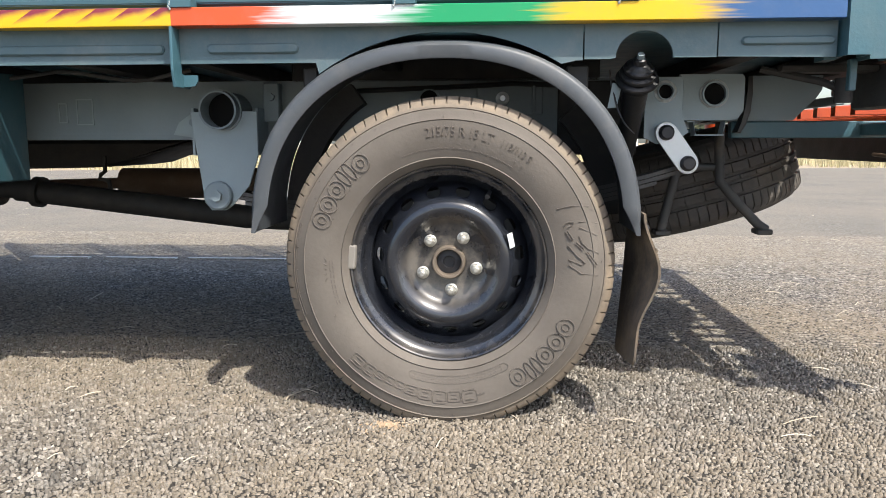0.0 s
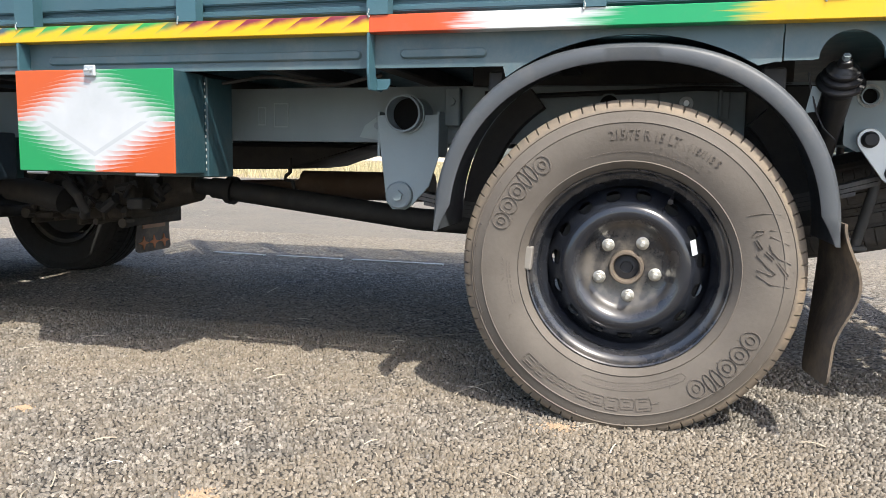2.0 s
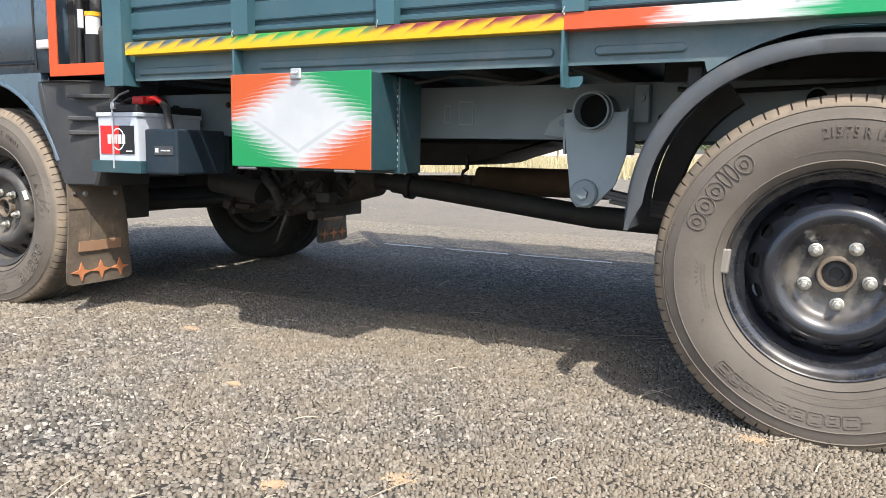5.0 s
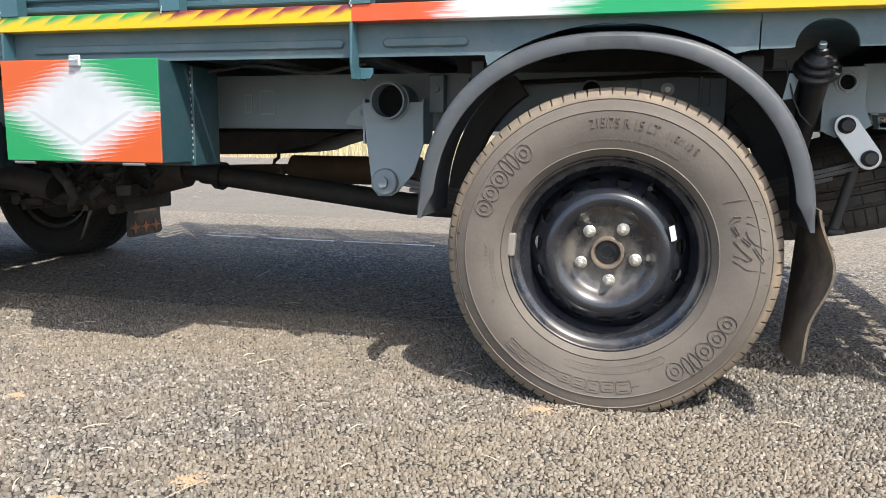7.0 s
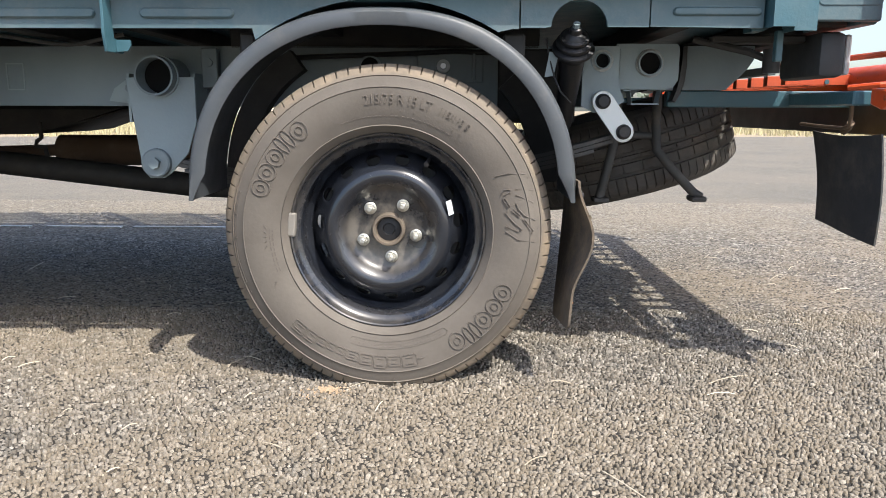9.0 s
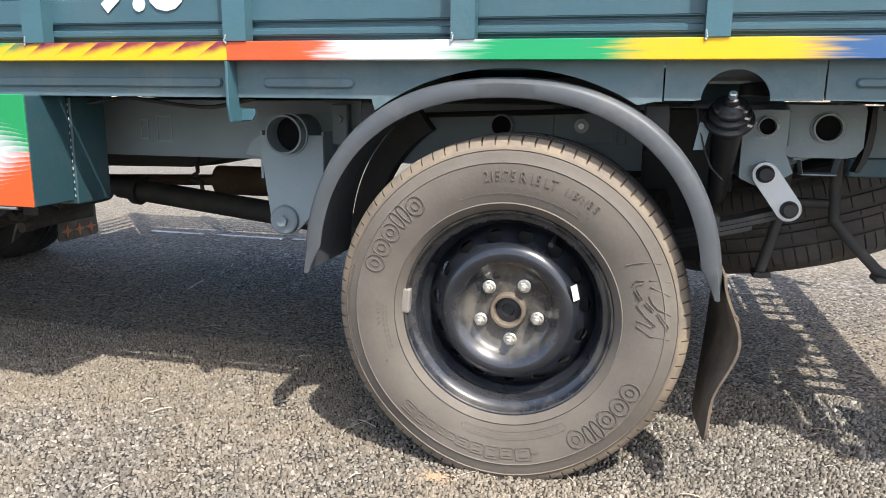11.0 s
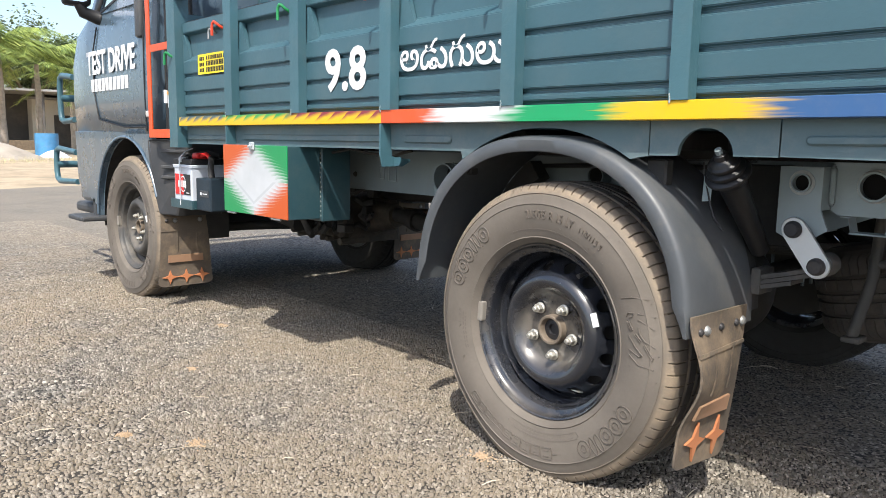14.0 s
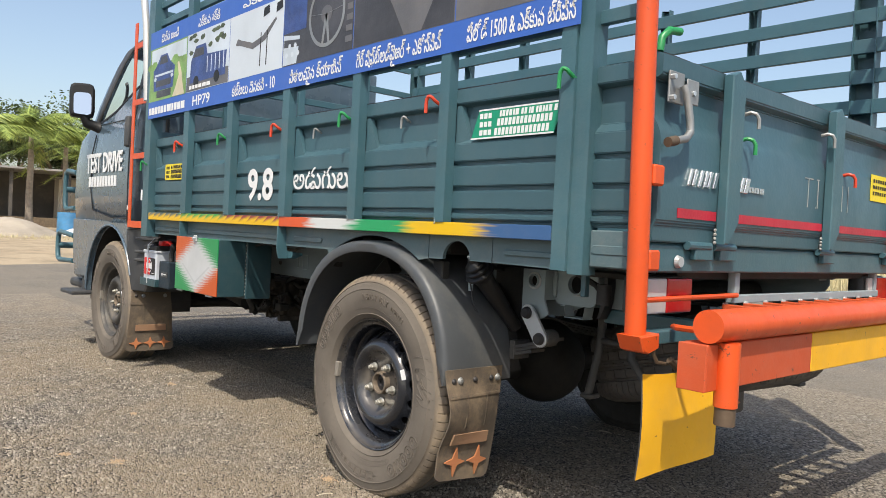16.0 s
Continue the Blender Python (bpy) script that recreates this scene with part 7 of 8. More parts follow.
shape("photo_shape", [(-1.40, 1.44), (-1.04, 1.44), (-1.03, 1.54), (-1.22, 1.55), (-1.24, 1.60), (-1.34, 1.60), (-1.39, 1.54)], m_photo_truck, 0.0016)
for cx_ in (-1.33, -1.12):
    shape("photo_shape", [(cx_ + 0.028 * math.cos(i * 0.5236), 1.442 + 0.026 * math.sin(i * 0.5236)) for i in range(12)], m_blackprint, 0.0019)
# leaf spring drawing
shape("photo_shape", [(-0.95, 1.540), (-0.93, 1.565), (-0.90, 1.555), (-0.80, 1.530), (-0.72, 1.545), (-0.62, 1.600), (-0.615, 1.590), (-0.70, 1.525), (-0.80, 1.505), (-0.91, 1.535)], m_photo_grey, 0.0012)
for x in (-0.74, -0.69):
    shape("photo_shape", [(x, 1.43), (x + 0.006, 1.43), (x + 0.010, 1.56), (x + 0.004, 1.56)], m_blackprint, 0.0015)
for x in (-0.72, -0.62):
    shape("photo_shape", [(x, 1.615), (x + 0.05, 1.625), (x + 0.045, 1.655), (x + 0.005, 1.65)], m_blackprint, 0.0015)
# steering wheel photo
flat("photo_shape", -0.555, -0.40, 1.52, 1.65, m_photo_truck, 0.0010)
bm = B()
tube(bm, (-0.27, BNY - 0.0016, 1.545), (-0.27, BNY - 0.0012, 1.545), 0.112, 0.013, 40)
part("photo_shape", bm, m_greyhook, banner)
shape("photo_shape", [(-0.27 + 0.035 * math.cos(i * 0.5236), 1.545 + 0.03 * math.sin(i * 0.5236)) for i in range(12)], m_photo_grey, 0.0014)
for dx, dz in ((-0.10, 0.01), (0.10, 0.01), (-0.02, -0.10), (0.02, -0.10)):
    shape("photo_shape", [(-0.27 - 0.008, 1.545), (-0.27 + 0.008, 1.545), (-0.27 + dx + 0.006, 1.545 + dz), (-0.27 + dx - 0.006, 1.545 + dz)], m_greyhook, 0.0017)
for k in range(5):
    shape("photo_shape", [(-0.53 + k * 0.02 + 0.010 * math.cos(i), 1.44 + (k % 2) * 0.03 + 0.010 * math.sin(i)) for i in range(6)], m_photo_pale, 0.0014)
shape("photo_shape", [(-0.555, 1.405), (-0.46, 1.405), (-0.44, 1.50), (-0.555, 1.515)], m_photo_sky, 0.0010)
shape("photo_shape", [(-0.55, 1.470), (-0.43, 1.462), (-0.43, 1.486), (-0.55, 1.498)], m_photo_dark, 0.0013)
for k in range(6):
    shape("photo_shape", [(-0.15 + 0.002 * k, 1.43 + k * 0.035), (-0.112, 1.43 + k * 0.035), (-0.112, 1.45 + k * 0.035), (-0.15 + 0.002 * k, 1.45 + k * 0.035)], m_photo_grey, 0.0013)
shape("photo_shape", [(-0.10, 1.404), (0.16, 1.404), (0.10, 1.50), (-0.02, 1.66), (-0.10, 1.66)], m_photo_dark, 0.0010)
shape("photo_shape", [(0.14, 1.56), (0.30, 1.59), (0.31, 1.63), (0.15, 1.60)], m_photo_pale, 0.0013)
shape("photo_shape", [(0.24, 1.404), (0.38, 1.404), (0.38, 1.54), (0.30, 1.50)], m_photo_dark, 0.0010)
shape("photo_shape", [(0.42, 1.56), (0.80, 1.60), (0.80, 1.655), (0.42, 1.655)], m_photo_pale, 0.0010)
shape("photo_shape", [(0.55, 1.54), (0.75, 1.56), (0.75, 1.59), (0.56, 1.58)], m_redprint, 0.0013)

m_bantext = m_whiteletter
for x0, x1, body in ((-1.365, -1.185, "HP79"), (-0.965, -0.610, "కట్టలు వెనకవి - 10"), (-0.505, -0.160, "విశాలమైన క్యాబిన్"), (-0.080, 0.335, "గేర్ షిఫ్ట్అడ్వైజర్ + ఎకోస్విచ్"), (0.435, 0.808, "పేలోడ్ 1500 & ఎక్కువ ట్రిప్స్")):
    lettering("banner_lettering", body, 0.062, m_bantext, banner, side_at(x0, BNY - 0.001, 1.337), width=x1 - x0, depth=0.0002, bold=0.0008)
for x0, x1, body in ((-1.76, -1.55, "పెద్ద బండి"), (-1.33, -1.11, "ఎక్కువ శక్తి"), (-0.90, -0.62, "ఎక్కువ")):
    lettering("banner_lettering", body, 0.055, m_bantext, banner, side_at(x0, BNY - 0.001, 1.682), width=x1 - x0, depth=0.0002, bold=0.0006)
bm = B()
x = -1.89
while x < -1.47:
    w_ = random.uniform(0.02, 0.05)
    box(bm, x, x + w_, BNY - 0.0012, BNY - 0.0008, 1.338, 1.372)
    x += w_ + 0.008
x = -1.40
while x < -1.20:
    w_ = random.uniform(0.02, 0.04)
    box(bm, x, x + w_, BNY - 0.0026, BNY - 0.0022, 1.412, 1.428)
    x += w_ + 0.008
part("banner_print", bm, m_bantext, banner, "rows of small white print")

# ---- lettering and stickers on the side
PY = -0.0325
lettering("side_lettering", "9.8", 0.168, m_whiteletter, truck, side_at(-0.852, PY, 0.922), width=0.205, depth=0.0008, bold=0.004)
lettering("side_lettering", "అడుగులు", 0.105, m_whiteletter, truck, side_at(-0.495, PY, 0.958), width=0.385, depth=0.0008, bold=0.0006)
lettering("door_lettering", "TEST DRIVE", 0.160, m_whiteletter, cab, side_at(-3.08, -0.0095, 1.088), width=0.655, depth=0.0012, bold=0.004)
bm = B()
for i in range(10):
    x = -3.03 + i * 0.052
    box(bm, x, x + 0.036, -0.0090, -0.0060, 1.000, 1.062)
part("door_print", bm, m_whiteletter, cab, "row of white printed bars")


def sticker(x0, x1, z0, z1, lean, mat, ink, label, kind):
    bm = B()
    prism(bm, [(x0, z0), (x1, z0), (x1 + lean, z1), (x0 + lean, z1)], -0.0335, -0.0315, "y")
    st = part("sticker_plate", bm, mat, truck, label)
    bm = B()
    h = z1 - z0
    for r, (zz, hh) in enumerate(((0.09, 0.24), (0.40, 0.24), (0.70, 0.20))):
        x = x0 + 0.28 * (x1 - x0)
        while x < x1 - 0.02:
            w_ = 0.50 * hh * h if r < 2 else random.uniform(0.3, 0.7) * hh * h
            o = lean * (zz + hh / 2)
            prism(bm, [(x + o, z0 + zz * h), (x + o + w_, z0 + zz * h), (x + o + w_ + 0.002, z0 + (zz + hh) * h), (x + o + 0.002, z0 + (zz + hh) * h)], -0.0343, -0.0336, "y")
            x += w_ * 1.45 + (0.004 if r == 2 and random.random() < 0.25 else 0.0)
    for r in range(3):
        for k in range(3):
            x = x0 + lean * 0.5 + 0.06 * (x1 - x0) + k * 0.055 * (x1 - x0)
            box(bm, x, x + 0.04 * (x1 - x0), -0.0343, -0.0336, z0 + (0.12 + r * 0.28) * h, z0 + (0.30 + r * 0.28) * h)
    part("plate_print", bm, ink, st)
    if kind:
        bm = B()
        for (a, b_) in ((z0, z0 + 0.004), (z1 - 0.004, z1)):
            o = lean * (a - z0) / h
            box(bm, x0 + o, x1 + o, -0.0343, -0.0336, a, b_)
        part("plate_border", bm, ink, st)


sticker(0.440, 0.730, 1.080, 1.158, 0.030, m_greenplate, m_whiteletter, "green vinyl sticker with white print", True)
sticker(-1.722, -1.470, 1.015, 1.090, 0.0, m_yellowplate, m_blackprint, "yellow vinyl sticker with black print", False)


# ---------------------------------------------------------------- surroundings
def polar(deg, dist):
    return Vector((1.9 + dist * math.cos(radians(deg)), -1.4 + dist * math.sin(radians(deg)), 0))


def leaf_material(name, dark, light):
    m, t, b = material(name, 0.6)
    oi = t.nodes.new("ShaderNodeNewGeometry")
    c = ramp(t, oi.outputs["Random Per Island"], [(0.0, dark), (1.0, light)])
    t.links.new(c, b.inputs["Base Color"])
    return m


m_frond = leaf_material("palm_frond", (0.07, 0.13, 0.02), (0.34, 0.42, 0.10))
m_leaves = leaf_material("tree_leaves", (0.035, 0.065, 0.02), (0.15, 0.20, 0.07))
# distance haze put into the leaf colour, paler and greyer
m_hazeleaves = leaf_material("haze_pale_leaves", (0.10, 0.13, 0.09), (0.17, 0.20, 0.14))
m_trunk = worn("palm_trunk_bark", (0.30, 0.25, 0.20), 0.9, dusty=0.3, var=0.3, scale=20, bumpy=0.6)
m_bark = worn("tree_bark", (0.12, 0.09, 0.06), 0.9, dusty=0.2, var=0.3, scale=20)
m_straw = leaf_material("dry_grass", (0.36, 0.31, 0.16), (0.56, 0.50, 0.30))
m_strawbit = leaf_material("pale_straw", (0.34, 0.28, 0.20), (0.58, 0.51, 0.39))
m_shed = worn("dark_shed_wall", (0.07, 0.065, 0.06), 0.8, dusty=0.3, var=0.3, scale=1.2)
m_tin = worn("grey_tin_roof", (0.32, 0.31, 0.30), 0.5, 0.3, dusty=0.4, var=0.2, scale=1)
m_cream = worn("cream_wall", (0.62, 0.58, 0.50), 0.8, dusty=0.2, var=0.1, scale=0.6)
m_sand = worn("pale_sand", (0.33, 0.29, 0.235), 0.95, dusty=0.3, var=0.2, scale=3, bumpy=0.6)
m_bluebin = worn("blue_plastic", (0.05, 0.20, 0.38), 0.5)


def palm(at, h, seed, spread=2.3):
    rnd = random.Random(seed)
    t = tagged(new("palm_tree"), "palm tree with a ringed grey trunk and drooping fronds", "palm tree", "palms beside the lot")
    t.location = at
    bm = B()
    pipe(bm, [(0.05 * math.sin(i), 0, h * i / 12) for i in range(13)], 0.17, 12, True, 0.10)
    part("trunk", bm, m_trunk, t, "", True)
    verts, faces = [], []
    for f in range(17):
        az, rise, L = f * 2.399 + rnd.uniform(-0.3, 0.3), rnd.uniform(0.0, 1.35), spread * rnd.uniform(0.80, 1.15)
        d = Vector((math.cos(az), math.sin(az), 0))
        s = Vector((-d.y, d.x, 0))
        spine = []
        for i in range(15):
            u = i / 14
            spine.append(Vector((0, 0, h)) + d * L * (u * math.cos(rise * (1 - 0.45 * u))) + Vector((0, 0, L * (math.sin(rise) * u - (0.45 + 0.30 * rise) * u * u))))
        for i in range(2, 14):
            for sd in (-1, 1):
                for k in range(3):
                    p = spine[i].lerp(spine[i + 1], k / 3)
                    l = 0.62 * (1 - abs(i / 14 - 0.45)) * rnd.uniform(0.8, 1.2) * spread / 2.6
                    q = p + (s * sd * 0.55 + d * 0.60).normalized() * l - Vector((0, 0, 0.55 * l * rnd.uniform(0.6, 1.2)))
                    w = (spine[i + 1] - spine[i]).normalized() * 0.034
                    n0 = len(verts)
                    verts += [p - w, p + w, q]
                    faces.append((n0, n0 + 1, n0 + 2))
        for i in range(14):
            n0 = len(verts)
            verts += [spine[i] + s * 0.02, spine[i] - s * 0.02, spine[i + 1] - s * 0.015, spine[i + 1] + s * 0.015]
            faces.append((n0, n0 + 1, n0 + 2, n0 + 3))
    me = bpy.data.meshes.new("crown")
    me.from_pydata([tuple(v) for v in verts], [], faces)
    me.materials.append(m_frond)
    c = new("crown", me)
    c.parent = t
    return t


def tree(at, h, w, seed, mat=None, name="tree", label="broad leafy tree with an uneven crown", leaves=7000, size=0.15):
    rnd = random.Random(seed)
    t = tagged(new(name), label, "tree", "trees round the lot")
    t.location = at
    bm = B()
    pipe(bm, [(0, 0, 0), (0.1, 0, h * 0.2), (0.0, 0.1, h * 0.45)], 0.045 * h, 10, True, 0.02 * h)
    limbs = []
    for i in range(7):
        a = i * 0.9 + rnd.uniform(-0.3, 0.3)
        e = Vector((math.cos(a) * w * 0.32, math.sin(a) * w * 0.32, h * rnd.uniform(0.55, 0.85)))
        pipe(bm, [(0, 0.05, h * 0.33), e * 0.5 + Vector((0, 0, h * 0.22)), e], 0.018 * h, 6, True, 0.006 * h)
        limbs.append(e)
    part("trunk", bm, m_bark, t, "", True)
    clumps = [(l + Vector((rnd.gauss(0, w * 0.10), rnd.gauss(0, w * 0.10), rnd.gauss(0, h * 0.07))), rnd.uniform(0.10, 0.20) * w) for l in limbs for _ in range(6)]
    verts, faces = [], []
    for k in range(leaves):
        c, r = clumps[k % len(clumps)]
        v = Vector((rnd.gauss(0, 1), rnd.gauss(0, 1), rnd.gauss(0, 1))).normalized() * r * rnd.random() ** 0.4
        v.z *= 0.75
        p = c + v
        a = Vector((rnd.uniform(-1, 1), rnd.uniform(-1, 1), rnd.uniform(-0.6, 0.6))).normalized() * size * rnd.uniform(0.6, 1.3)
        b = a.cross(Vector((rnd.uniform(-1, 1), rnd.uniform(-1, 1), 1))).normalized() * size * 0.5
        n0 = len(verts)
        verts += [p - a, p + b, p + a, p - b]
        faces.append((n0, n0 + 1, n0 + 2, n0 + 3))
    me = bpy.data.meshes.new("crown")
    me.from_pydata([tuple(v) for v in verts], [], faces)
    me.materials.append(mat or m_leaves)
    c = new("crown", me)
    c.parent = t
    return t


palm(polar(167.7, 38), 4.2, 1, 3.9)
palm(polar(165.6, 40), 4.0, 2, 3.7)
palm(polar(170.3, 36), 4.2, 3, 3.0)
palm(polar(163.6, 43), 3.5, 4, 2.9)
tree(polar(166.0, 62), 8.6, 9, 11)
tree(polar(168.6, 66), 8.0, 10, 12)
tree(polar(163.4, 64), 8.2, 8, 13)
tree(polar(171.5, 60), 8.5, 10, 14)
tree(polar(161.0, 70), 7.0, 10, 15)
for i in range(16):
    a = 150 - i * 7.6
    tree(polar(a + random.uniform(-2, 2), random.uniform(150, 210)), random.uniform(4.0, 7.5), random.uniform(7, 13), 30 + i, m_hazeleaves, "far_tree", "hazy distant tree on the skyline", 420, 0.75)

# open shed behind the palms
shed = thing("shed", "low dark open shed with a tin roof", "shed")
o = polar(168.2, 50)
m_o = Matrix.Translation(o) @ Matrix.Rotation(radians(-12), 4, 'Z')
def shed_part(name, x0, x1, y0, y1, z0, z1, mat):
    bm = B()
    box(bm, x0, x1, y0, y1, z0, z1, 0.01)
    bm.transform(m_o)
    part(name, bm, mat, shed)
shed_part("back_wall", -4.2, -4.0, -7, 6, 0, 3.3, m_shed)
shed_part("side_wall", -4.0, 0.1, 5.9, 6.1, 0, 3.3, m_shed)
shed_part("side_wall", -4.0, 0.1, -7.1, -6.9, 0, 3.3, m_shed)
shed_part("roof", -4.4, 0.6, -7.3, 6.3, 3.3, 3.42, m_tin)
for y in (-6.5, -3.5, -0.5, 2.5, 5.5):
    shed_part("shed_post", -0.1, 0.1, y - 0.1, y + 0.1, 0, 3.3, m_shed)
shed_part("low_wall", 0.12, 0.25, -7, 3, 0, 0.55, m_bark)
hut = thing("hut", "pale rendered hut far behind the trees", "building")
bm = B()
o2 = polar(164.6, 56)
box(bm, o2.x - 2.5, o2.x + 2.5, o2.y - 2, o2.y + 2, 0, 3.0, 0.02)
hw = part("wall", bm, m_cream, hut)
bm = B()
box(bm, o2.x - 2.7, o2.x + 2.7, o2.y - 2.2, o2.y + 2.2, 3.001, 3.15, 0.02)
part("roof", bm, m_tin, hut)
bm = B()
box(bm, o2.x + 2.49, o2.x + 2.53, o2.y - 0.8, o2.y + 0.2, 0.0, 2.1, 0.01)
part("door", bm, m_shed, hut)
# heap of sand, blue drum, white sacks
for nm, lab, cat, deg, dist, r, h, mt in (("sand_heap", "heap of pale sand on the dry earth", "sand heap", 168.9, 31, 1.9, 0.65, m_sand), ("sand_heap", "heap of pale sand on the dry earth", "sand heap", 171.4, 31, 2.0, 0.55, m_sand),
                                          ("white_sack", "white sacks lying beside the shed", "sack", 164.9, 33, 0.6, 0.30, m_white)):
    p = polar(deg, dist)
    verts, faces = [], []
    for i in range(10):
        for k in range(20):
            a = 2 * math.pi * k / 20
            rr = r * (1 - i / 9.5) * (1 + 0.12 * noise.noise(Vector((math.cos(a) * 2, math.sin(a) * 2, i * 0.4 + deg))))
            verts.append((p.x + rr * math.cos(a), p.y + rr * math.sin(a), h * (1 - (1 - i / 9.5) ** 1.6) - 0.02))
    for i in range(9):
        for k in range(20):
            faces.append((i * 20 + k, i * 20 + (k + 1) % 20, (i + 1) * 20 + (k + 1) % 20, (i + 1) * 20 + k))
    faces.append(tuple(range(180, 200)))
    me = bpy.data.meshes.new(nm)
    me.from_pydata(verts, [], faces)
    me.materials.append(mt)
    tagged(new(nm, me), lab, cat)
bm = B()
p = polar(165.3, 34)
pipe(bm, [(p.x, p.y, -0.01), (p.x, p.y, 0.3), (p.x, p.y, 0.9)], 0.42, 20)
tagged(part("blue_drum", bm, m_bluebin, None, "", True), "blue plastic drum on the dry earth", "drum")
# boundary wall and far posts behind the truck
bm = B()
p0, p1 = polar(122, 95), polar(104, 95)
d = (p1 - p0)
prism(bm, [(p0.x, p0.y), (p1.x, p1.y), (p1.x, p1.y + 0.3), (p0.x, p0.y + 0.3)], 0, 2.2, "z")
tagged(part("boundary_wall", bm, m_cream), "pale boundary wall beyond the dry grass", "wall")


m_post = worn("white_post_paint", (0.62, 0.62, 0.58), 0.7, dusty=0.2, var=0.1)
first_post = None
for i in range(14):
    at_ = polar(118 - i * 5.2 + 1.5 * math.sin(i * 2.3), 72)
    m_at = Matrix.Translation(at_)
    if first_post is None:
        bm = B()
        box(bm, -0.09, 0.09, -0.09, 0.09, -0.02, 1.9, 0.02)
        first_post = tagged(part("fence_post", bm, m_post), "white concrete fence post beyond the dry grass", "fence post", "far fence posts")
        first_post.matrix_basis = m_at
    else:
        copy_thing(first_post, m_at)
for i in range(9):
    tree(polar(116 - i * 8.1 + 2.0 * math.sin(i * 1.7), 64 + 5 * math.sin(i * 3.1)), 1.5 + 0.5 * math.sin(i * 1.3), 1.8, 70 + i, m_leaves, "shrub", "low green shrub beyond the dry grass", 380, 0.10)


def grass_field(name, label, spots, n, hmin, hmax, seed):
    rnd = np.random.default_rng(seed)
    V = np.zeros((n, 3, 3))
    idx = rnd.integers(0, len(spots), n)
    S = np.array(spots)
    c = S[idx]
    ang = rnd.uniform(0, 2 * np.pi, n)
    rad = np.sqrt(rnd.random(n))
    px = c[:, 0] + np.cos(ang) * rad * c[:, 2]
    py = c[:, 1] + np.sin(ang) * rad * c[:, 2]
    h = rnd.uniform(hmin, hmax, n)
    wa = rnd.uniform(0, 2 * np.pi, n)
    w = 0.016 * h + 0.004
    V[:, 0] = np.stack([px - np.cos(wa) * w, py - np.sin(wa) * w, np.full(n, -0.02)], 1)
    V[:, 1] = np.stack([px + np.cos(wa) * w, py + np.sin(wa) * w, np.full(n, -0.02)], 1)
    V[:, 2] = np.stack([px + rnd.normal(0, 0.25, n) * h, py + rnd.normal(0, 0.25, n) * h, h], 1)
    me = bpy.data.meshes.new(name)
    me.from_pydata(V.reshape(-1, 3).tolist(), [], np.arange(n * 3).reshape(-1, 3).tolist())
    me.materials.append(m_straw)
    tagged(new(name, me), label, "grass", kind="stuff")


grass_field("dry_grass", "straw-coloured dry grass round the lot", [(x, 21 + 3 * math.sin(x * 0.3), 4.5) for x in range(-30, 40, 3)] + [(x, 34, 8) for x in range(-50, 60, 6)], 110000, 0.10, 0.50, 5)
grass_field("dry_grass", "tufts of dry grass on the bare earth", [(polar(162 + i * 0.9, 29 + 2 * math.sin(i * 1.9)).x, polar(162 + i * 0.9, 29 + 2 * math.sin(i * 1.9)).y, 1.6) for i in range(12)], 1500, 0.04, 0.16, 6)


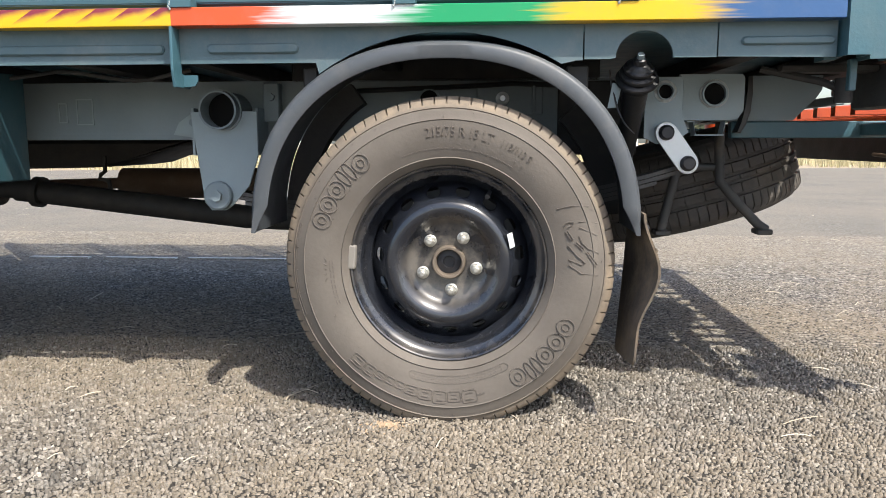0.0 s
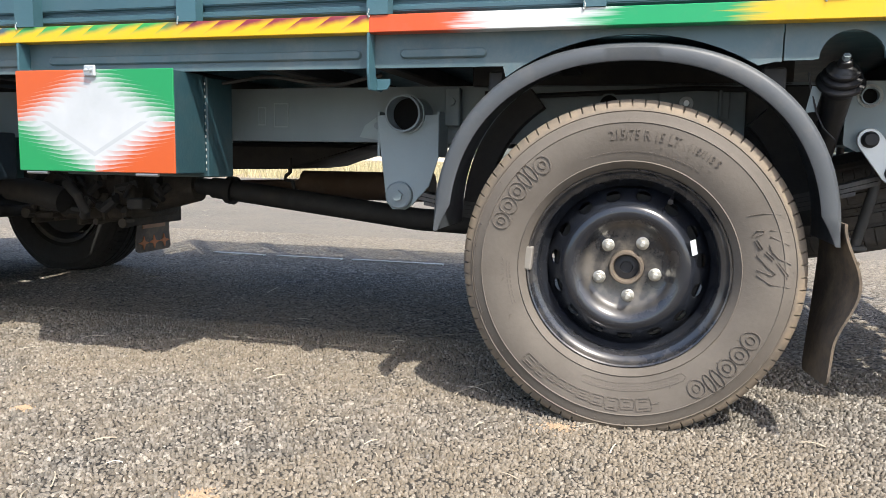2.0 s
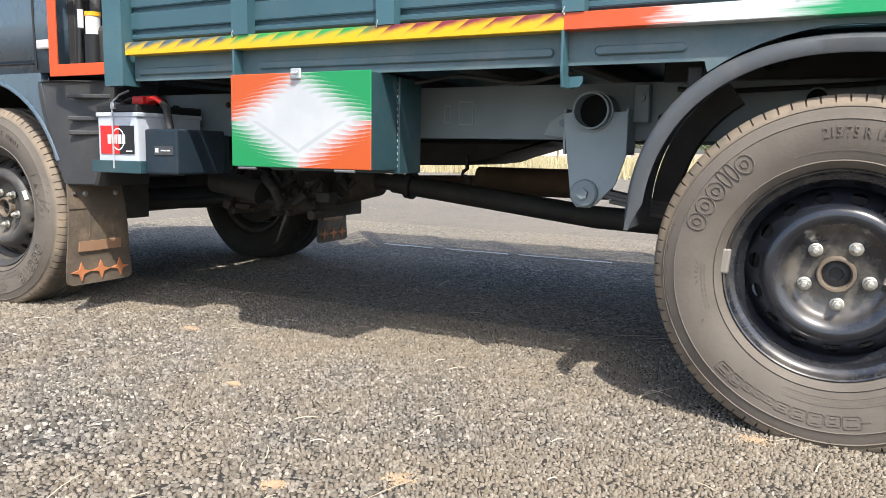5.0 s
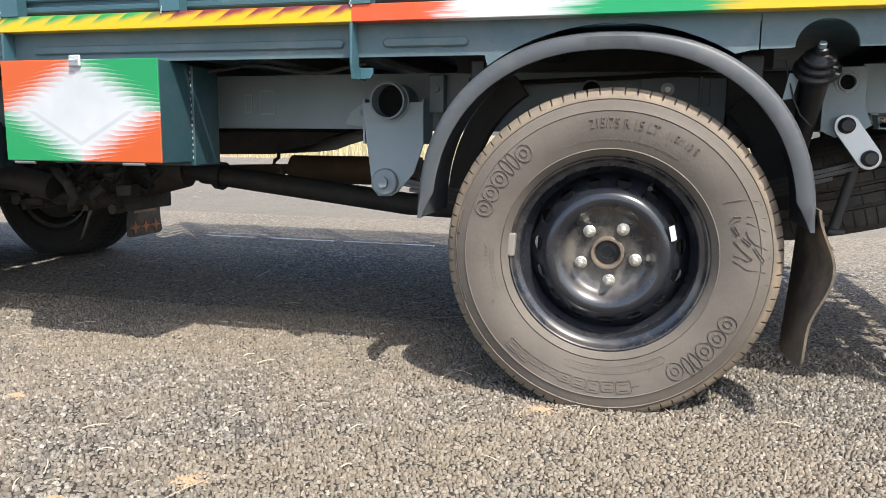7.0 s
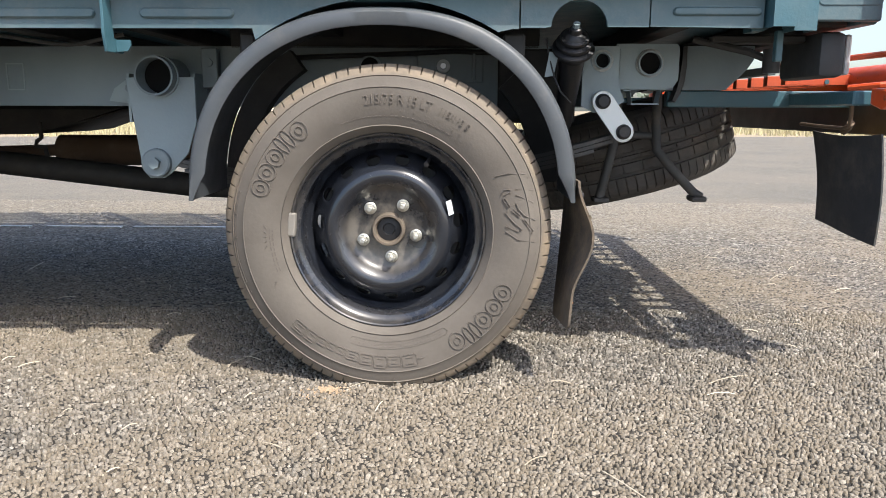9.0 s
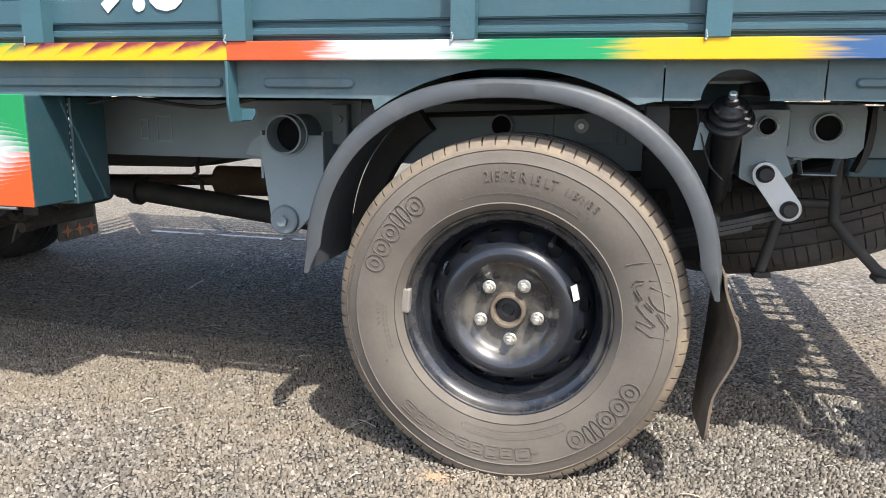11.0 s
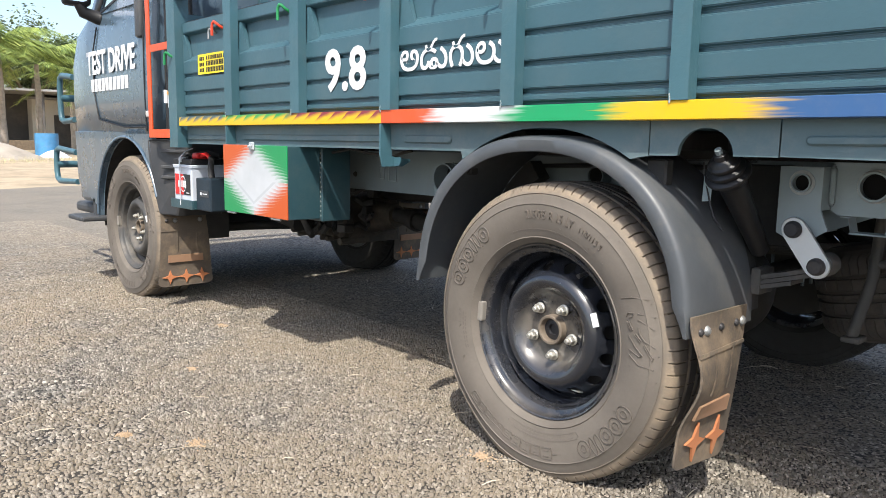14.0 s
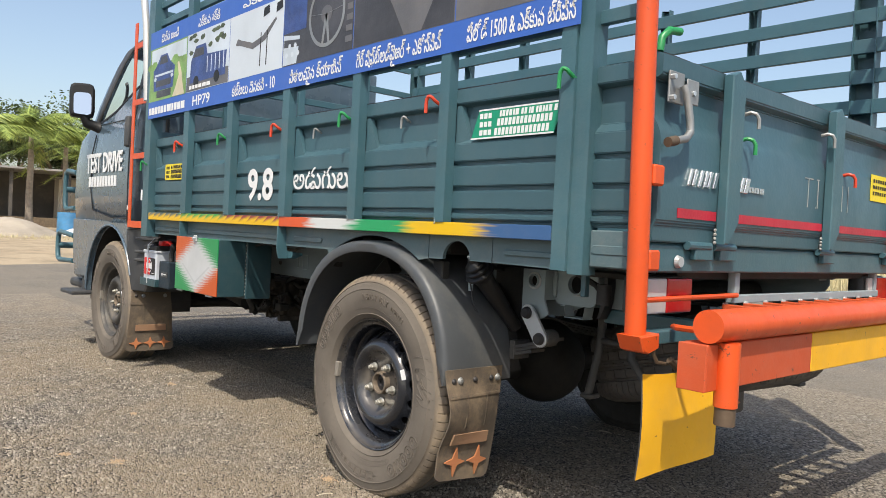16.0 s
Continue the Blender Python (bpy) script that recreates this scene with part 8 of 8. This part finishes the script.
# ---------------------------------------------------------------- loose chips and straws on the asphalt
def chips(name, label, x0, x1, y0, y1, pitch, seed, near=False):
    """Broken stone chips on a shaken grid, tilted and of uneven height, with gaps where some have come loose."""
    rnd = np.random.default_rng(seed)
    gx, gy = np.meshgrid(np.arange(x0, x1, pitch), np.arange(y0, y1, pitch * 0.9), indexing="ij")
    gx = gx + (np.arange(gx.shape[1]) % 2)[None] * pitch / 2
    cx, cy = gx.ravel(), gy.ravel()
    # slow swell of the surface: some stretches lie deeper and show more tar
    swell = 0.5 + 0.22 * np.sin(cx * 61 + 2.1 * np.sin(cy * 37)) + 0.22 * np.sin(cy * 53 + 1.7 * np.sin(cx * 43)) + 0.12 * np.sin((cx + cy) * 19)
    keep = rnd.random(cx.size) > 0.015 + 0.04 * (1 - np.clip(swell, 0, 1))
    cx, cy, swell = cx[keep], cy[keep], swell[keep]
    n = cx.size
    cx = cx + rnd.uniform(-0.36, 0.36, n) * pitch
    cy = cy + rnd.uniform(-0.36, 0.36, n) * pitch
    s = rnd.uniform(0.44, 0.80, n) * pitch if near else rnd.uniform(0.50, 0.82, n) * pitch
    h = rnd.uniform(0.30, 1.0, n) * np.clip(0.60 + 0.65 * swell, 0.3, 1.3) * (0.0092 if near else 0.0072)
    sides = 5
    turn = rnd.uniform(0, 6.283, n)
    long = rnd.uniform(0.62, 1.0, n)
    wob = 1 + rnd.normal(0, 0.22, (n, sides))
    levels = ((1.0, -0.3), (0.74, 0.78)) if near else ((1.0, 0.42),)
    per = sides * len(levels) + 1
    V = np.zeros((n, per, 3))
    for l, (r, z) in enumerate(levels):
        for k in range(sides):
            a = 2 * np.pi * k / sides
            rough = 1 + (rnd.normal(0, 0.16, n) if l else 0)
            u, v = r * np.cos(a) * wob[:, k] * s * rough, r * np.sin(a) * wob[:, k] * s * long * rough
            X, Y = u * np.cos(turn) - v * np.sin(turn), u * np.sin(turn) + v * np.cos(turn)
            Z = z * h * (1 + (rnd.normal(0, 0.24, n) if l else 0))
            V[:, l * sides + k] = np.stack([cx + X, cy + Y, Z], 1)
    V[:, per - 1] = np.stack([cx + rnd.normal(0, 0.20, n) * s, cy + rnd.normal(0, 0.20, n) * s, h], 1)
    tri = [t for k in range(5) for t in ((k, (k + 1) % 5, 5 + (k + 1) % 5), (k, 5 + (k + 1) % 5, 5 + k))] if near else []
    top = per - 1 - sides
    tri += [(top + k, top + (k + 1) % 5, per - 1) for k in range(5)]
    F = (np.array(tri)[None] + per * np.arange(n)[:, None, None]).reshape(-1, 3)
    me = bpy.data.meshes.new(name)
    me.vertices.add(n * per)
    me.vertices.foreach_set("co", V.reshape(-1))
    me.loops.add(len(F) * 3)
    me.loops.foreach_set("vertex_index", F.reshape(-1))
    me.polygons.add(len(F))
    me.polygons.foreach_set("loop_start", np.arange(0, len(F) * 3, 3))
    me.update()
    me.materials.append(m_chip)
    tagged(new(name, me), label, "gravel", kind="stuff")


def chip_material():
    m, t, b = material("stone_chip", 0.70)
    g = t.nodes.new("ShaderNodeNewGeometry")
    base = ramp(t, g.outputs["Random Per Island"], [(0.0, (0.038, 0.036, 0.033)), (0.42, (0.145, 0.135, 0.119)), (0.85, (0.295, 0.272, 0.237)), (0.95, (0.40, 0.370, 0.318)), (1.0, (0.56, 0.52, 0.45))])
    c = coords(t)
    cover, patch = dust_and_far_tone(t, c)
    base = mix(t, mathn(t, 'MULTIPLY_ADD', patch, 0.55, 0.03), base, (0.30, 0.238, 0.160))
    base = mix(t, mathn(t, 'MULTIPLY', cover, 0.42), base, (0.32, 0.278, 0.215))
    base = mix(t, mathn(t, 'MULTIPLY', ramp(t, noise_tex(t, c, 420, 3, 0.7), [(0.45, (0, 0, 0)), (0.62, (1, 1, 1))]), 0.55), base, (0.085, 0.080, 0.073))
    t.links.new(base, b.inputs["Base Color"])
    bump(t, b, noise_tex(t, c, 520, 3, 0.7), 0.7, 0.0016)
    b.inputs["Specular IOR Level"].default_value = 0.4
    return m


m_chip = chip_material()
LAB = "grey stone chips bedded in the asphalt"
chips("stone_chips", LAB, -1.7, 1.5, -0.60, 0.6, 0.0082, 7, True)
chips("stone_chips", LAB, -1.7, 1.2, -1.6, -0.60, 0.0105, 12, True)
chips("stone_chips", LAB, -3.4, -1.7, -1.6, 0.6, 0.0112, 15, True)
chips("stone_chips", LAB, -3.0, 2.4, 0.6, 1.7, 0.0095, 8)
chips("stone_chips", LAB, -4.5, 3.0, 1.7, 3.3, 0.0155, 9)
chips("stone_chips", LAB, -4.5, -3.0, 0.6, 1.7, 0.0125, 13)
chips("stone_chips", LAB, 2.4, 3.0, 0.6, 1.7, 0.0125, 14)
chips("stone_chips", LAB, -6.5, -3.4, -1.6, 0.6, 0.0130, 10)
chips("stone_chips", LAB, 1.5, 2.8, -0.60, 0.6, 0.0100, 11)


def binder_material():
    m, t, b = material("tar_binder", 0.9)
    c = coords(t)
    cover, patch = dust_and_far_tone(t, c)
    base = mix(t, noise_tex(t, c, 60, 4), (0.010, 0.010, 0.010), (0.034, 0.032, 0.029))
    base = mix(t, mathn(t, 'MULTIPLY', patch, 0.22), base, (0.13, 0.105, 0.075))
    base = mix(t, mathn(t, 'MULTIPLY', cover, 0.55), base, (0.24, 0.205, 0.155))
    t.links.new(base, b.inputs["Base Color"])
    bump(t, b, noise_tex(t, c, 330, 4, 0.75), 1.0, 0.004)
    return m


m_binder = binder_material()
bm = B()
prism(bm, [(-6.5, -1.6), (1.2, -1.6), (1.2, -0.60), (2.8, -0.60), (2.8, 0.6), (3.0, 0.6), (3.0, 3.3), (-4.5, 3.3), (-4.5, 0.6), (-6.5, 0.6)], 0.0002, 0.0012, "z")
tagged(part("asphalt_binder", bm, m_binder), "dark tar binder between the stone chips", "asphalt", kind="structure")


def straws():
    rnd = random.Random(9)
    verts, faces = [], []
    for k in range(420):
        near = k < 290
        x, y = (rnd.uniform(-2.6, 2.2), rnd.uniform(-1.0, 1.9)) if near else (rnd.uniform(-6, 4), rnd.uniform(-1, 6))
        a, l, w = rnd.uniform(0, 6.28), rnd.uniform(0.012, 0.07) * (2.2 if rnd.random() < 0.10 else 1), rnd.uniform(0.0007, 0.0017)
        bend = rnd.uniform(-0.25, 0.25)
        prev = None
        for i in range(5):
            u = i / 4
            aa = a + bend * u
            px, py, pz = x + math.cos(aa) * l * u, y + math.sin(aa) * l * u, 0.006 + 0.004 * math.sin(u * 3.1)
            n0 = len(verts)
            verts += [(px - math.sin(aa) * w, py + math.cos(aa) * w, pz), (px + math.sin(aa) * w, py - math.cos(aa) * w, pz), (px, py, pz + w)]
            if prev is not None:
                for j in range(3):
                    faces.append((prev + j, prev + (j + 1) % 3, n0 + (j + 1) % 3, n0 + j))
            prev = n0
    me = bpy.data.meshes.new("straws")
    me.from_pydata(verts, [], faces)
    me.materials.append(m_strawbit)
    tagged(new("straws", me), "bits of dry straw scattered on the asphalt", "straw", kind="stuff")


straws()


def sand_patch(x, y, r, seed):
    """A low spill of brown sand between the chips."""
    rnd = random.Random(seed)
    verts, faces = [], []
    for k in range(260):
        a, d = rnd.uniform(0, 6.283), abs(rnd.gauss(0, 0.5))
        px, py, s = x + math.cos(a) * d * r * 1.3, y + math.sin(a) * d * r, rnd.uniform(0.0015, 0.0042)
        z = 0.0055 * max(0.0, 1 - d) + 0.002
        n0 = len(verts)
        verts += [(px + s, py, z), (px - s * 0.6, py + s * 0.8, z), (px - s * 0.6, py - s * 0.8, z), (px, py, z + s)]
        faces += [(n0, n0 + 1, n0 + 3), (n0 + 1, n0 + 2, n0 + 3), (n0 + 2, n0, n0 + 3)]
    me = bpy.data.meshes.new("sand_patch")
    me.from_pydata(verts, [], faces)
    me.materials.append(m_sandbit)
    tagged(new("sand_patch", me), "small spill of orange-brown sand on the asphalt", "sand", kind="stuff")


m_sandbit = leaf_material("brown_sand", (0.28, 0.195, 0.115), (0.42, 0.30, 0.185))
for i, (x, y, r) in enumerate(((-0.816, -0.68, 0.024), (-0.650, -0.560, 0.036), (-1.25, -0.30, 0.022), (-0.12, -0.07, 0.05), (-1.75, 0.05, 0.03))):
    sand_patch(x, y, r, 50 + i)

# worn white line on the asphalt beyond the truck
m_line = worn("worn_white_line", (0.58, 0.58, 0.56), 0.95, dusty=0.95, var=0.3, scale=22, spec=0.1, dust=(0.13, 0.122, 0.11), chipped=0.9, under=(0.10, 0.095, 0.085))
for x0, x1 in ((-2.31, -1.99), (-1.91, -1.53), (-1.47, -0.96)):
    bm = B()
    prism(bm, [(x0, 2.125), (x1, 2.118), (x1, 2.155), (x0, 2.162)], 0.0, 0.0095, "z")
    tagged(part("road_line", bm, m_line), "worn white painted dash on the asphalt", "road line", kind="structure")
